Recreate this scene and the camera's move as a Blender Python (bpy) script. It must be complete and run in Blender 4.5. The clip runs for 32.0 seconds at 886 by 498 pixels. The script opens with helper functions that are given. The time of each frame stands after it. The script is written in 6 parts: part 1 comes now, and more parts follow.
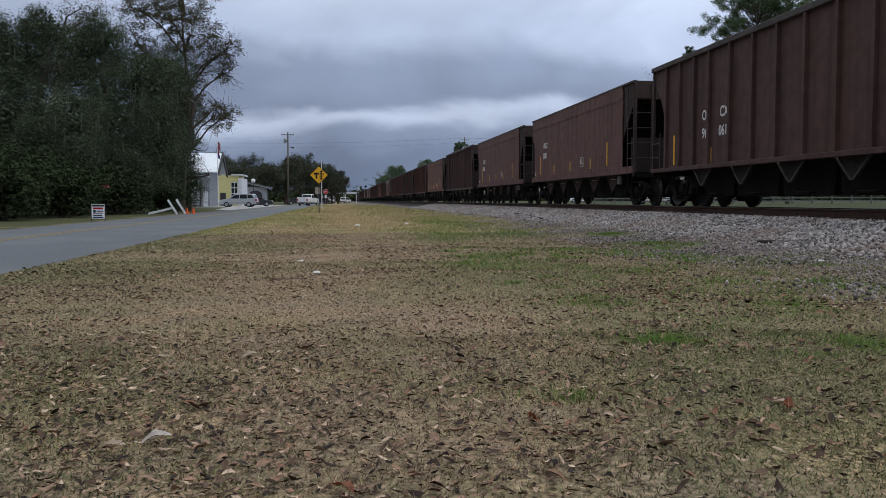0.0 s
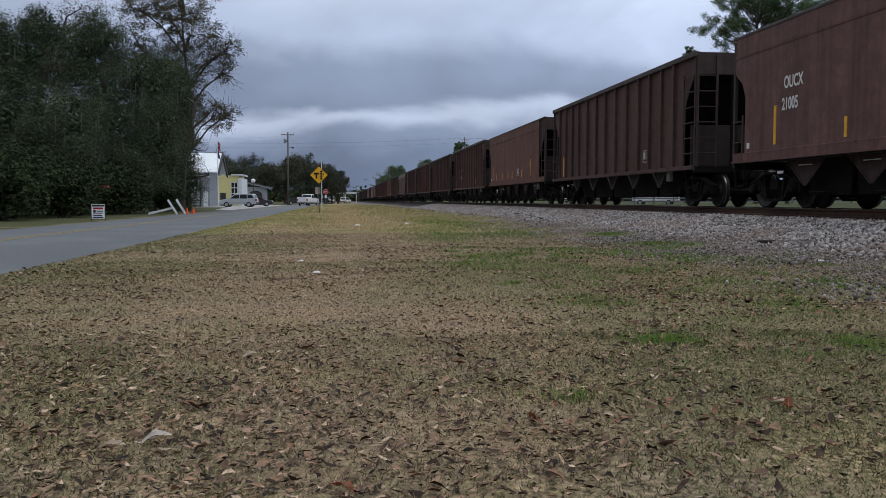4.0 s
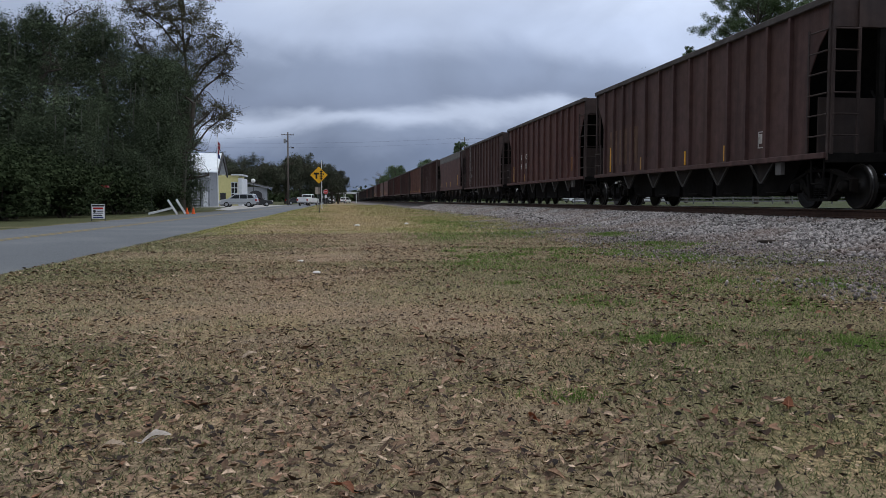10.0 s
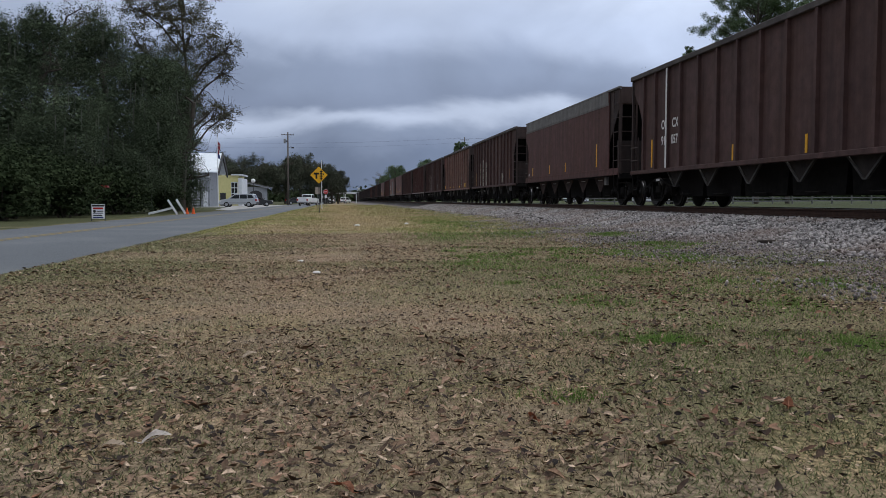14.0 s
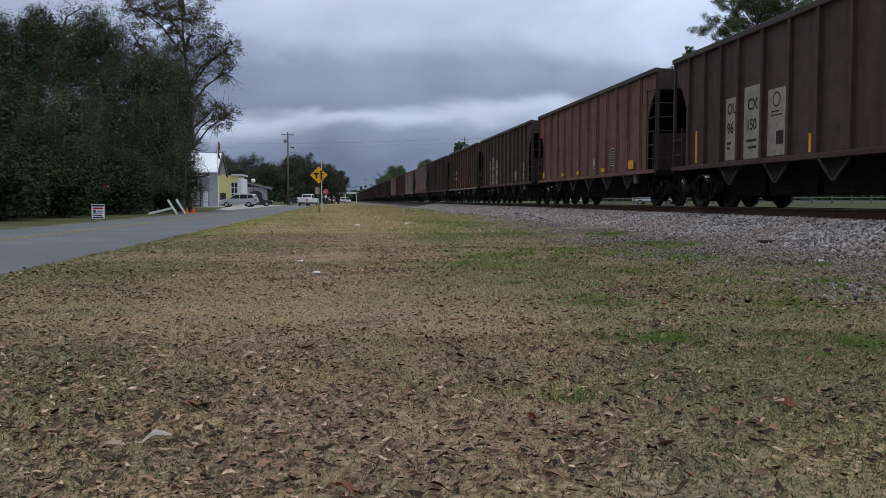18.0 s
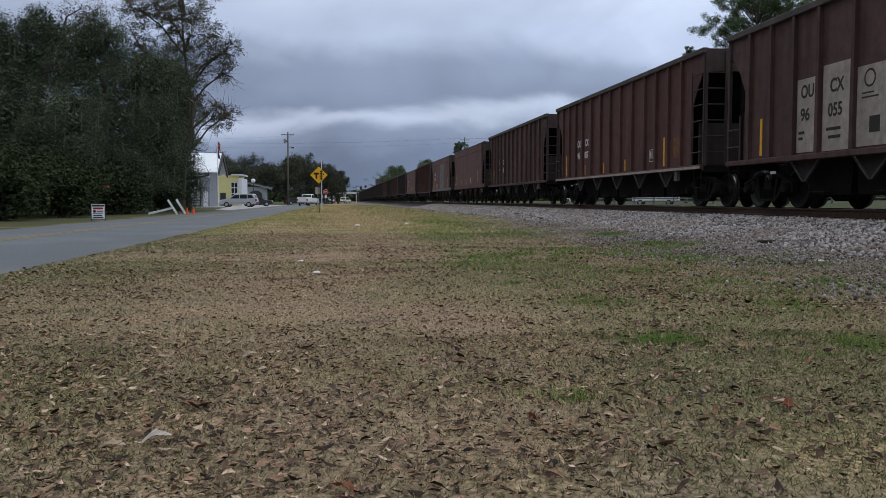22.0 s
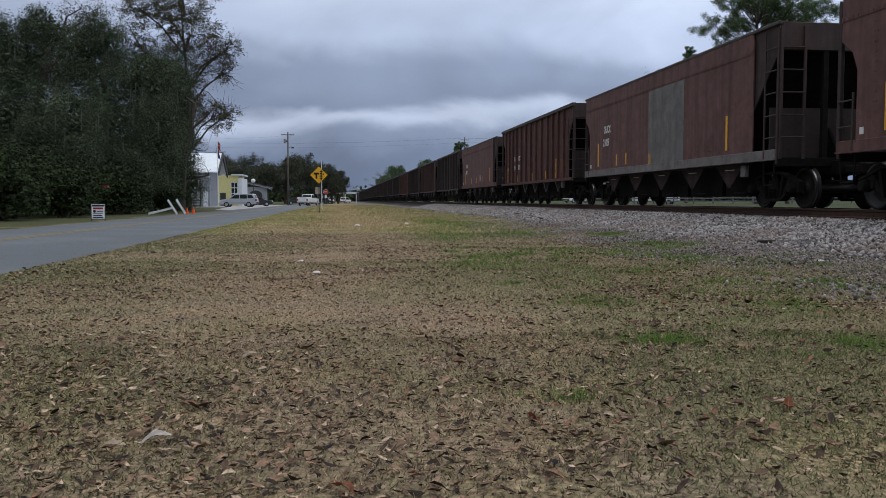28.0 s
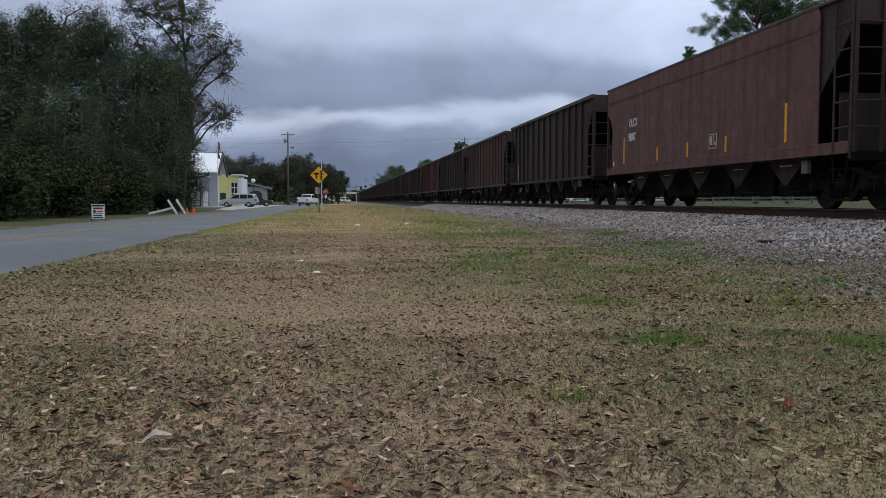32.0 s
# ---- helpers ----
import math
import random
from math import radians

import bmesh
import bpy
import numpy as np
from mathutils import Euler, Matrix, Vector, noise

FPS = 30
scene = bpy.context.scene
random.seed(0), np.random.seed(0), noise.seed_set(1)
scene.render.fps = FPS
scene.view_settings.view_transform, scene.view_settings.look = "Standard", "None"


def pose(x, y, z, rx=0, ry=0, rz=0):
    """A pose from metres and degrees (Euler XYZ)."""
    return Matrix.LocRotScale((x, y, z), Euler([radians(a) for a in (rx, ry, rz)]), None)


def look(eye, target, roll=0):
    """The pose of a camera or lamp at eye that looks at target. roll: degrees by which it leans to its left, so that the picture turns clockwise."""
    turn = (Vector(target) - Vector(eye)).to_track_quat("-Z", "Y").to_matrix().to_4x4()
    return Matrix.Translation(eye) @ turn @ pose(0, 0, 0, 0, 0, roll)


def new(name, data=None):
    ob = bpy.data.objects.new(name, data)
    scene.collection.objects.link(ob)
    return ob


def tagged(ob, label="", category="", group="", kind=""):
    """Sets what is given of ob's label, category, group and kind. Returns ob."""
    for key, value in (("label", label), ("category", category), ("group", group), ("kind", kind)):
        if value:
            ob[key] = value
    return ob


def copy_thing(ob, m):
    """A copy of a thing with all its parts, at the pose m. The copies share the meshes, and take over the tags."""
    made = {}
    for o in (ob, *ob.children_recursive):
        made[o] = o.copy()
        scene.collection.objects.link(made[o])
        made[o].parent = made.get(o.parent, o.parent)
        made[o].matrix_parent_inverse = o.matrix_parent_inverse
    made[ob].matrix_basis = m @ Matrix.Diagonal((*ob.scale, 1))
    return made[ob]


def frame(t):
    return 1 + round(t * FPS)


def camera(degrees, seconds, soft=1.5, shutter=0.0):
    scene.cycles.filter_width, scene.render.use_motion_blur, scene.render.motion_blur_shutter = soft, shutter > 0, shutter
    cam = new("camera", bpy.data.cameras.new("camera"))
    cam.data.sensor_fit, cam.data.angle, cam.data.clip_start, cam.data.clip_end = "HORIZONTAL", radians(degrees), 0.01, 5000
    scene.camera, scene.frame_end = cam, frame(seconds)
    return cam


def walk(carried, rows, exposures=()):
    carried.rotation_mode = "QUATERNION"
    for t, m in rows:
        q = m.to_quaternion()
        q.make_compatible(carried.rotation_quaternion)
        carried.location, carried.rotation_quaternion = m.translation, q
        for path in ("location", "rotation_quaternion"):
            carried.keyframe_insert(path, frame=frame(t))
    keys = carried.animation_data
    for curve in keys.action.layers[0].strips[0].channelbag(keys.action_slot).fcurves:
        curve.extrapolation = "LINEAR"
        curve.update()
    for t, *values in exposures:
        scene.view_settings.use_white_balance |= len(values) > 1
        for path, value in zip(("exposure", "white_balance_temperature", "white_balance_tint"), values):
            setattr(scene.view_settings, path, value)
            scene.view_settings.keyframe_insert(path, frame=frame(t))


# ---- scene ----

# One plan: x across the track (train side +), y along the track, ground at z = 0.
EYE = (0.0, 0.0, 0.88)
YAW, PITCH = radians(7.12), radians(-3.344)
AIM = (EYE[0] + math.sin(YAW) * math.cos(PITCH), EYE[1] + math.cos(YAW) * math.cos(PITCH), EYE[2] + math.sin(PITCH))
cam = camera(56.14, 32.0, soft=0.85)
walk(cam, [(0.0, look(EYE, AIM)), (32.0, look(EYE, AIM))], exposures=[(0.0, 0.0), (32.0, 0.0)])

RAIL = 0.70          # top of rail
TRACK = 11.15        # centre line of the track
HALF = 1.60          # half width of a hopper car


# ---- world and light ----
def nodes_of(tree):
    tree.nodes.clear()
    return tree.nodes, tree.links


def build_world():
    world = bpy.data.worlds.new("overcast_sky")
    scene.world = world
    world.use_nodes = True
    n, l = nodes_of(world.node_tree)
    out = n.new("ShaderNodeOutputWorld")
    bg = n.new("ShaderNodeBackground")
    sky = n.new("ShaderNodeTexSky")
    sky.sky_type, sky.sun_disc = "NISHITA", False
    sky.sun_elevation, sky.sun_rotation = radians(70), radians(24)
    sky.dust_density = 3.0
    co = n.new("ShaderNodeTexCoord")
    sep = n.new("ShaderNodeSeparateXYZ")
    l.new(co.outputs["Generated"], sep.inputs[0])
    # cloud layer seen in perspective: x / (z + c), y / (z + c)
    add = n.new("ShaderNodeMath"); add.operation = "ADD"; add.inputs[1].default_value = 0.50
    l.new(sep.outputs["Z"], add.inputs[0])
    mx = n.new("ShaderNodeMath"); mx.operation = "MAXIMUM"; mx.inputs[1].default_value = 0.03
    l.new(add.outputs[0], mx.inputs[0])
    dx = n.new("ShaderNodeMath"); dx.operation = "DIVIDE"
    dy = n.new("ShaderNodeMath"); dy.operation = "DIVIDE"
    l.new(sep.outputs["X"], dx.inputs[0]); l.new(mx.outputs[0], dx.inputs[1])
    l.new(sep.outputs["Y"], dy.inputs[0]); l.new(mx.outputs[0], dy.inputs[1])
    comb = n.new("ShaderNodeCombineXYZ")
    l.new(dx.outputs[0], comb.inputs[0]); l.new(dy.outputs[0], comb.inputs[1])
    big = n.new("ShaderNodeTexNoise")
    big.inputs["Scale"].default_value, big.inputs["Detail"].default_value = 2.4, 6.0
    big.inputs["Roughness"].default_value, big.inputs["Distortion"].default_value = 0.5, 0.4
    l.new(comb.outputs[0], big.inputs["Vector"])
    # soft warp of the height bands by the clouds
    warp = n.new("ShaderNodeMath"); warp.operation = "MULTIPLY_ADD"
    warp.inputs[1].default_value, warp.inputs[2].default_value = 0.13, -0.065
    l.new(big.outputs["Fac"], warp.inputs[0])
    lift = n.new("ShaderNodeMath"); lift.operation = "ADD"
    l.new(sep.outputs["Z"], lift.inputs[0]); l.new(warp.outputs[0], lift.inputs[1])
    ramp = n.new("ShaderNodeValToRGB")
    r = ramp.color_ramp
    r.interpolation = "EASE"
    stops = [(0.0, (0.165, 0.215, 0.330)), (0.045, (0.175, 0.228, 0.350)), (0.070, (0.250, 0.312, 0.455)), (0.096, (0.520, 0.605, 0.790)),
             (0.118, (0.245, 0.302, 0.440)), (0.152, (0.275, 0.338, 0.485)), (0.195, (0.500, 0.590, 0.790)), (0.28, (0.700, 0.795, 0.985)),
             (0.6, (0.917, 0.980, 1.087)), (1.0, (1.110, 1.150, 1.213))]
    while len(r.elements) < len(stops):
        r.elements.new(0.5)
    for e, (p, c) in zip(r.elements, stops):
        e.position, e.color = p, (*c, 1)
    l.new(lift.outputs[0], ramp.inputs[0])
    # billows
    wav = n.new("ShaderNodeTexNoise")
    wav.inputs["Scale"].default_value, wav.inputs["Detail"].default_value = 3.0, 5.0
    wav.inputs["Roughness"].default_value, wav.inputs["Distortion"].default_value = 0.5, 0.6
    l.new(comb.outputs[0], wav.inputs["Vector"])
    wr = n.new("ShaderNodeMapRange")
    wr.inputs[1].default_value, wr.inputs[2].default_value = 0.3, 0.7
    wr.inputs[3].default_value, wr.inputs[4].default_value = 0.86, 1.14
    l.new(wav.outputs["Fac"], wr.inputs[0])
    mul = n.new("ShaderNodeMix"); mul.data_type, mul.blend_type = "RGBA", "MULTIPLY"
    mul.inputs[0].default_value = 1.0
    # the cloud is thinner, and brighter, towards +x
    tilt = n.new("ShaderNodeMath"); tilt.operation = "MULTIPLY_ADD"
    tilt.inputs[1].default_value, tilt.inputs[2].default_value = 0.42, 0.96
    l.new(sep.outputs["X"], tilt.inputs[0])
    both = n.new("ShaderNodeMath"); both.operation = "MULTIPLY"
    l.new(wr.outputs[0], both.inputs[0]); l.new(tilt.outputs[0], both.inputs[1])
    l.new(ramp.outputs[0], mul.inputs[6]); l.new(both.outputs[0], mul.inputs[7])
    dim = n.new("ShaderNodeMix"); dim.data_type, dim.blend_type = "RGBA", "MULTIPLY"
    dim.inputs[0].default_value = 1.0
    dim.inputs[7].default_value = (0.10, 0.10, 0.10, 1)
    l.new(sky.outputs[0], dim.inputs[6])
    mix = n.new("ShaderNodeMix"); mix.data_type = "RGBA"
    mix.inputs[0].default_value = 0.95
    l.new(dim.outputs[2], mix.inputs[6]); l.new(mul.outputs[2], mix.inputs[7])
    l.new(mix.outputs[2], bg.inputs["Color"])
    bg.inputs["Strength"].default_value = 1.0
    l.new(bg.outputs[0], out.inputs[0])


build_world()
sun_data = bpy.data.lights.new("sun", "SUN")
sun_data.energy, sun_data.angle, sun_data.color = 0.7, radians(40), (1.0, 0.96, 0.9)
sun = new("sun", sun_data)
sun.matrix_world = look((0, 0, 60), (-4, -9, 30))


# ---- materials ----
MATS = {}


def material(name, low, high, rough=0.85, scale=4.0, bump=0.3, bump_scale=60.0, metal=0.0, spec=0.3, streak=0.0, island=0.0, third=None,
             third_scale=0.4, third_amount=0.5, object_random=0.0, stretch=(1, 1, 1)):
    """Colour between low and high by noise at two scales, with fine relief, optional streaks, patches and per-piece change."""
    if name in MATS:
        return MATS[name]
    m = bpy.data.materials.new(name)
    m.use_nodes = True
    n, l = nodes_of(m.node_tree)
    out = n.new("ShaderNodeOutputMaterial")
    b = n.new("ShaderNodeBsdfPrincipled")
    l.new(b.outputs[0], out.inputs[0])
    b.inputs["Roughness"].default_value, b.inputs["Metallic"].default_value = rough, metal
    b.inputs["Specular IOR Level"].default_value = spec
    co = n.new("ShaderNodeTexCoord")
    mp = n.new("ShaderNodeMapping")
    mp.inputs["Scale"].default_value = stretch
    l.new(co.outputs["Object"], mp.inputs[0])
    a = n.new("ShaderNodeTexNoise")
    a.inputs["Scale"].default_value, a.inputs["Detail"].default_value, a.inputs["Roughness"].default_value = scale, 8, 0.62
    l.new(mp.outputs[0], a.inputs["Vector"])
    rm = n.new("ShaderNodeMapRange")
    rm.inputs[1].default_value, rm.inputs[2].default_value = 0.3, 0.7
    l.new(a.outputs["Fac"], rm.inputs[0])
    mix = n.new("ShaderNodeMix"); mix.data_type = "RGBA"
    mix.inputs[6].default_value, mix.inputs[7].default_value = (*low, 1), (*high, 1)
    fac = rm.outputs[0]
    if island:
        g = n.new("ShaderNodeNewGeometry")
        bl = n.new("ShaderNodeMix"); bl.data_type = "FLOAT"
        bl.inputs[0].default_value = island
        l.new(fac, bl.inputs[2]); l.new(g.outputs["Random Per Island"], bl.inputs[3])
        fac = bl.outputs[0]
    if object_random:
        oi = n.new("ShaderNodeObjectInfo")
        bl = n.new("ShaderNodeMix"); bl.data_type = "FLOAT"
        bl.inputs[0].default_value = object_random
        l.new(fac, bl.inputs[2]); l.new(oi.outputs["Random"], bl.inputs[3])
        fac = bl.outputs[0]
    l.new(fac, mix.inputs[0])
    colour = mix.outputs[2]
    if streak:
        ms = n.new("ShaderNodeMapping")
        ms.inputs["Scale"].default_value = (3.0, 3.0, 0.16)
        l.new(co.outputs["Object"], ms.inputs[0])
        s = n.new("ShaderNodeTexNoise")
        s.inputs["Scale"].default_value, s.inputs["Detail"].default_value = 1.6, 6
        l.new(ms.outputs[0], s.inputs["Vector"])
        sr = n.new("ShaderNodeMapRange")
        sr.inputs[1].default_value, sr.inputs[2].default_value = 0.42, 0.72
        sr.inputs[4].default_value = streak
        l.new(s.outputs["Fac"], sr.inputs[0])
        m2 = n.new("ShaderNodeMix"); m2.data_type = "RGBA"
        m2.inputs[7].default_value = (*[v * 0.42 for v in low], 1)
        l.new(sr.outputs[0], m2.inputs[0]); l.new(colour, m2.inputs[6])
        colour = m2.outputs[2]
    if third:
        t = n.new("ShaderNodeTexNoise")
        t.inputs["Scale"].default_value, t.inputs["Detail"].default_value = third_scale, 5
        l.new(co.outputs["Object"], t.inputs["Vector"])
        tr = n.new("ShaderNodeMapRange")
        tr.inputs[1].default_value, tr.inputs[2].default_value = 0.47, 0.64
        tr.inputs[4].default_value = third_amount
        l.new(t.outputs["Fac"], tr.inputs[0])
        m3 = n.new("ShaderNodeMix"); m3.data_type = "RGBA"
        m3.inputs[7].default_value = (*third, 1)
        l.new(tr.outputs[0], m3.inputs[0]); l.new(colour, m3.inputs[6])
        colour = m3.outputs[2]
    l.new(colour, b.inputs["Base Color"])
    if bump:
        f = n.new("ShaderNodeTexNoise")
        f.inputs["Scale"].default_value, f.inputs["Detail"].default_value = bump_scale, 4
        l.new(co.outputs["Object"], f.inputs["Vector"])
        bp = n.new("ShaderNodeBump")
        bp.inputs["Strength"].default_value, bp.inputs["Distance"].default_value = bump, 0.02
        l.new(f.outputs["Fac"], bp.inputs["Height"])
        l.new(bp.outputs[0], b.inputs["Normal"])
    MATS[name] = m
    return m


def car_paint(name, base, rust=(0.070, 0.032, 0.020), rust_amount=0.30):
    k = 0.78
    return material(name, tuple(v * k for v in base), tuple(v * 1.34 for v in base), rough=0.72, scale=3.4, bump=0.16, bump_scale=25,
                    spec=0.25, streak=0.55, third=rust, third_scale=0.9, third_amount=rust_amount)


PAINTS = {
    "umber": car_paint("umber_paint", (0.081, 0.045, 0.041)),
    "maroon": car_paint("maroon_paint", (0.096, 0.045, 0.040)),
    "plum": car_paint("plum_paint", (0.136, 0.070, 0.064), rust_amount=0.15),
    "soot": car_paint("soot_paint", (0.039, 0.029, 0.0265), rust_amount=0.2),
    "rust": car_paint("rust_paint", (0.150, 0.068, 0.053), rust_amount=0.3),
    "taupe": car_paint("taupe_paint", (0.178, 0.094, 0.076), rust_amount=0.15),
    # darker brown for the end parts than for most sides
    "sooty_end": car_paint("dark_end_paint", (0.052, 0.036, 0.033), rust_amount=0.2),
}
chord_paint = material("chord_paint", (0.046, 0.037, 0.034), (0.098, 0.082, 0.075), rough=0.7, scale=2, bump=0.12, streak=0.3)
green_panel = material("green_panel", (0.022, 0.034, 0.026), (0.045, 0.062, 0.05), rough=0.7, scale=6, bump=0.05)
# near-black base colours for hoppers, slope sheets, trucks and underframe
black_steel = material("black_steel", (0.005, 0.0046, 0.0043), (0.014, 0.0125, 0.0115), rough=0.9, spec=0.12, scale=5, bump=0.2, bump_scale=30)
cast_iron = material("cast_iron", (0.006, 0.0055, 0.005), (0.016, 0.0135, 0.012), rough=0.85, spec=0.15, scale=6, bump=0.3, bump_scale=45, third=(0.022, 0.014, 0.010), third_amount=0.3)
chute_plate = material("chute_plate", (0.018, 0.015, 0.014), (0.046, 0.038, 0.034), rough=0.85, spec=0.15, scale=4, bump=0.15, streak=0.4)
worn_sill = material("worn_sill", (0.12, 0.105, 0.098), (0.24, 0.215, 0.205), rough=0.75, scale=3, bump=0.15, streak=0.3)
worn_edge = material("worn_angle_iron", (0.022, 0.020, 0.018), (0.075, 0.070, 0.065), rough=0.6, scale=3, bump=0.1)
brown_plate = material("brown_chute_plate", (0.028, 0.019, 0.017), (0.066, 0.044, 0.039), rough=0.85, spec=0.15, scale=4, bump=0.15, streak=0.4)
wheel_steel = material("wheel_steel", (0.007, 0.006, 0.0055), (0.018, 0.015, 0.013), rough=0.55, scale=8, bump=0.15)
tread_steel = material("tread_steel", (0.20, 0.20, 0.205), (0.34, 0.34, 0.35), rough=0.34, metal=1.0, scale=10, bump=0.05)
rail_rust = material("rail_rust", (0.036, 0.019, 0.014), (0.085, 0.044, 0.030), rough=0.85, scale=14, bump=0.25)
rail_shine = material("rail_shine", (0.28, 0.27, 0.26), (0.42, 0.41, 0.40), rough=0.32, metal=1.0, scale=9, bump=0.04)
white_paint = material("white_lettering", (0.55, 0.54, 0.52), (0.78, 0.77, 0.75), rough=0.7, scale=9, bump=0.05)
stencil_paint = material("worn_stencil_paint", (0.30, 0.28, 0.26), (0.62, 0.60, 0.57), rough=0.7, scale=9, bump=0.05)
yellow_paint = material("yellow_reflector", (0.62, 0.30, 0.015), (0.80, 0.42, 0.03), rough=0.5, scale=7, bump=0.05)
faded_yellow = material("faded_yellow", (0.30, 0.17, 0.05), (0.50, 0.28, 0.08), rough=0.6, scale=9, bump=0.05)
orange_patch = material("orange_patch", (0.07, 0.035, 0.02), (0.26, 0.105, 0.032), rough=0.75, scale=5, bump=0.1)
faded_patch = material("faded_rust_patch", (0.075, 0.042, 0.028), (0.15, 0.09, 0.062), rough=0.8, scale=5, bump=0.1)
cream_patch = material("cream_patch", (0.26, 0.22, 0.19), (0.43, 0.375, 0.33), rough=0.8, scale=5, bump=0.1, streak=0.35)
dark_letter = material("dark_lettering", (0.02, 0.018, 0.017), (0.04, 0.035, 0.03), rough=0.8, bump=0)
faint_letter = material("faint_dark_lettering", (0.065, 0.037, 0.031), (0.10, 0.058, 0.048), rough=0.8, bump=0)
grey_panel = material("grey_panel", (0.11, 0.103, 0.098), (0.20, 0.19, 0.182), rough=0.7, scale=3, bump=0.1, streak=0.4)
red_corner = material("red_corner", (0.16, 0.03, 0.028), (0.26, 0.05, 0.045), rough=0.7, bump=0.1)
wood_tie = material("creosote_tie", (0.03, 0.024, 0.02), (0.08, 0.065, 0.055), rough=0.95, scale=6, bump=0.5, stretch=(0.4, 4, 4))
# tone range also carries bright tops and shaded gaps as single stones' colours
ballast_mat = material("ballast_stone", (0.028, 0.025, 0.025), (0.54, 0.505, 0.495), rough=0.9, scale=3, bump=0.2, island=0.92, third=(0.21, 0.145, 0.115), third_scale=0.5, third_amount=0.5)
dusty_gravel = material("dusty_gravel", (0.022, 0.019, 0.018), (0.42, 0.375, 0.365), rough=0.95, scale=3, bump=0.2, island=0.92, third=(0.20, 0.14, 0.115), third_scale=0.5, third_amount=0.5)
asphalt = material("asphalt", (0.084, 0.093, 0.105), (0.122, 0.133, 0.147), rough=0.9, scale=30, bump=0.4, bump_scale=160, third=(0.155, 0.164, 0.175), third_scale=0.35, third_amount=0.45)
road_yellow = material("worn_road_yellow", (0.16, 0.125, 0.05), (0.30, 0.23, 0.09), rough=0.85, scale=5, bump=0.3, bump_scale=140)
concrete = material("pale_concrete", (0.25, 0.245, 0.235), (0.36, 0.355, 0.345), rough=0.9, scale=2, bump=0.3)
bark = material("bark", (0.035, 0.028, 0.022), (0.09, 0.075, 0.06), rough=0.95, scale=5, bump=0.7, bump_scale=12, stretch=(1, 1, 0.25))
pale_bark = material("grey_bark", (0.10, 0.09, 0.075), (0.20, 0.18, 0.15), rough=0.95, scale=5, bump=0.6, bump_scale=12, stretch=(1, 1, 0.25))
dark_leaf = material("oak_foliage", (0.040, 0.056, 0.032), (0.100, 0.124, 0.074), rough=0.95, spec=0.06, scale=0.7, bump=0, island=0.28)
dry_leaf = material("thin_foliage", (0.06, 0.06, 0.035), (0.13, 0.12, 0.07), rough=0.95, spec=0.06, scale=0.5, bump=0, island=0.6)
pine_leaf = material("pine_needles", (0.046, 0.080, 0.036), (0.145, 0.198, 0.094), rough=0.75, scale=0.6, bump=0, island=0.6)
street_leaf = material("street_foliage", (0.045, 0.052, 0.036), (0.105, 0.108, 0.075), rough=0.95, spec=0.06, scale=0.4, bump=0, island=0.6)
bush_leaf = material("bush_foliage", (0.016, 0.026, 0.012), (0.05, 0.065, 0.03), rough=0.95, spec=0.06, scale=0.5, bump=0, island=0.6)
moss_mat = material("hanging_moss", (0.05, 0.053, 0.043), (0.10, 0.10, 0.08), rough=0.95, scale=1, bump=0, island=0.6)


# ---- mesh helpers ----
def part(name, bm, mat, parent=None, label="", smooth=False):
    """Links a bmesh (or a mesh) as one mesh object under parent."""
    if isinstance(bm, bmesh.types.BMesh):
        me = bpy.data.meshes.new(name)
        bm.normal_update()
        bm.to_mesh(me)
        bm.free()
        me.materials.append(mat)
        if smooth:
            me.polygons.foreach_set("use_smooth", [True] * len(me.polygons))
    else:
        me = bm
        if mat is not None and not me.materials:
            me.materials.append(mat)
    ob = new(name, me)
    ob.parent = parent
    if label:
        tagged(ob, label)
    return ob


def thing(name, label, category, group="", kind="", at=None):
    ob = new(name)
    ob.empty_display_size = 0.2
    tagged(ob, label, category, group, kind)
    if at is not None:
        ob.matrix_basis = at
    return ob


def add_box(bm, x0, x1, y0, y1, z0, z1, bevel=0.0, m=None):
    v = [bm.verts.new((x, y, z)) for z in (z0, z1) for y in (y0, y1) for x in (x0, x1)]
    fs = [bm.faces.new([v[i] for i in q]) for q in ((0, 2, 3, 1), (4, 5, 7, 6), (0, 1, 5, 4), (2, 6, 7, 3), (0, 4, 6, 2), (1, 3, 7, 5))]
    if bevel:
        es = list({e for f in fs for e in f.edges})
        geo = bmesh.ops.bevel(bm, geom=es, offset=bevel, segments=1, affect="EDGES", profile=0.5)
        v = list({w for f in geo["faces"] for w in f.verts} | {w for w in v if w.is_valid})
    if m is not None:
        bmesh.ops.transform(bm, matrix=m, verts=v)
    return bm


def box(x0, x1, y0, y1, z0, z1, bevel=0.0):
    return add_box(bmesh.new(), x0, x1, y0, y1, z0, z1, bevel)


def add_tube(bm, p, q, r0, r1=None, n=8, caps=True):
    r1 = r0 if r1 is None else r1
    p, q = Vector(p), Vector(q)
    d = (q - p).normalized()
    a = d.orthogonal().normalized()
    b = d.cross(a)
    rings = []
    for c, r in ((p, r0), (q, r1)):
        rings.append([bm.verts.new(c + (a * math.cos(2 * math.pi * i / n) + b * math.sin(2 * math.pi * i / n)) * r) for i in range(n)])
    for i in range(n):
        bm.faces.new((rings[0][i], rings[0][(i + 1) % n], rings[1][(i + 1) % n], rings[1][i]))
    if caps:
        bm.faces.new(rings[0][::-1])
        bm.faces.new(rings[1])
    return bm


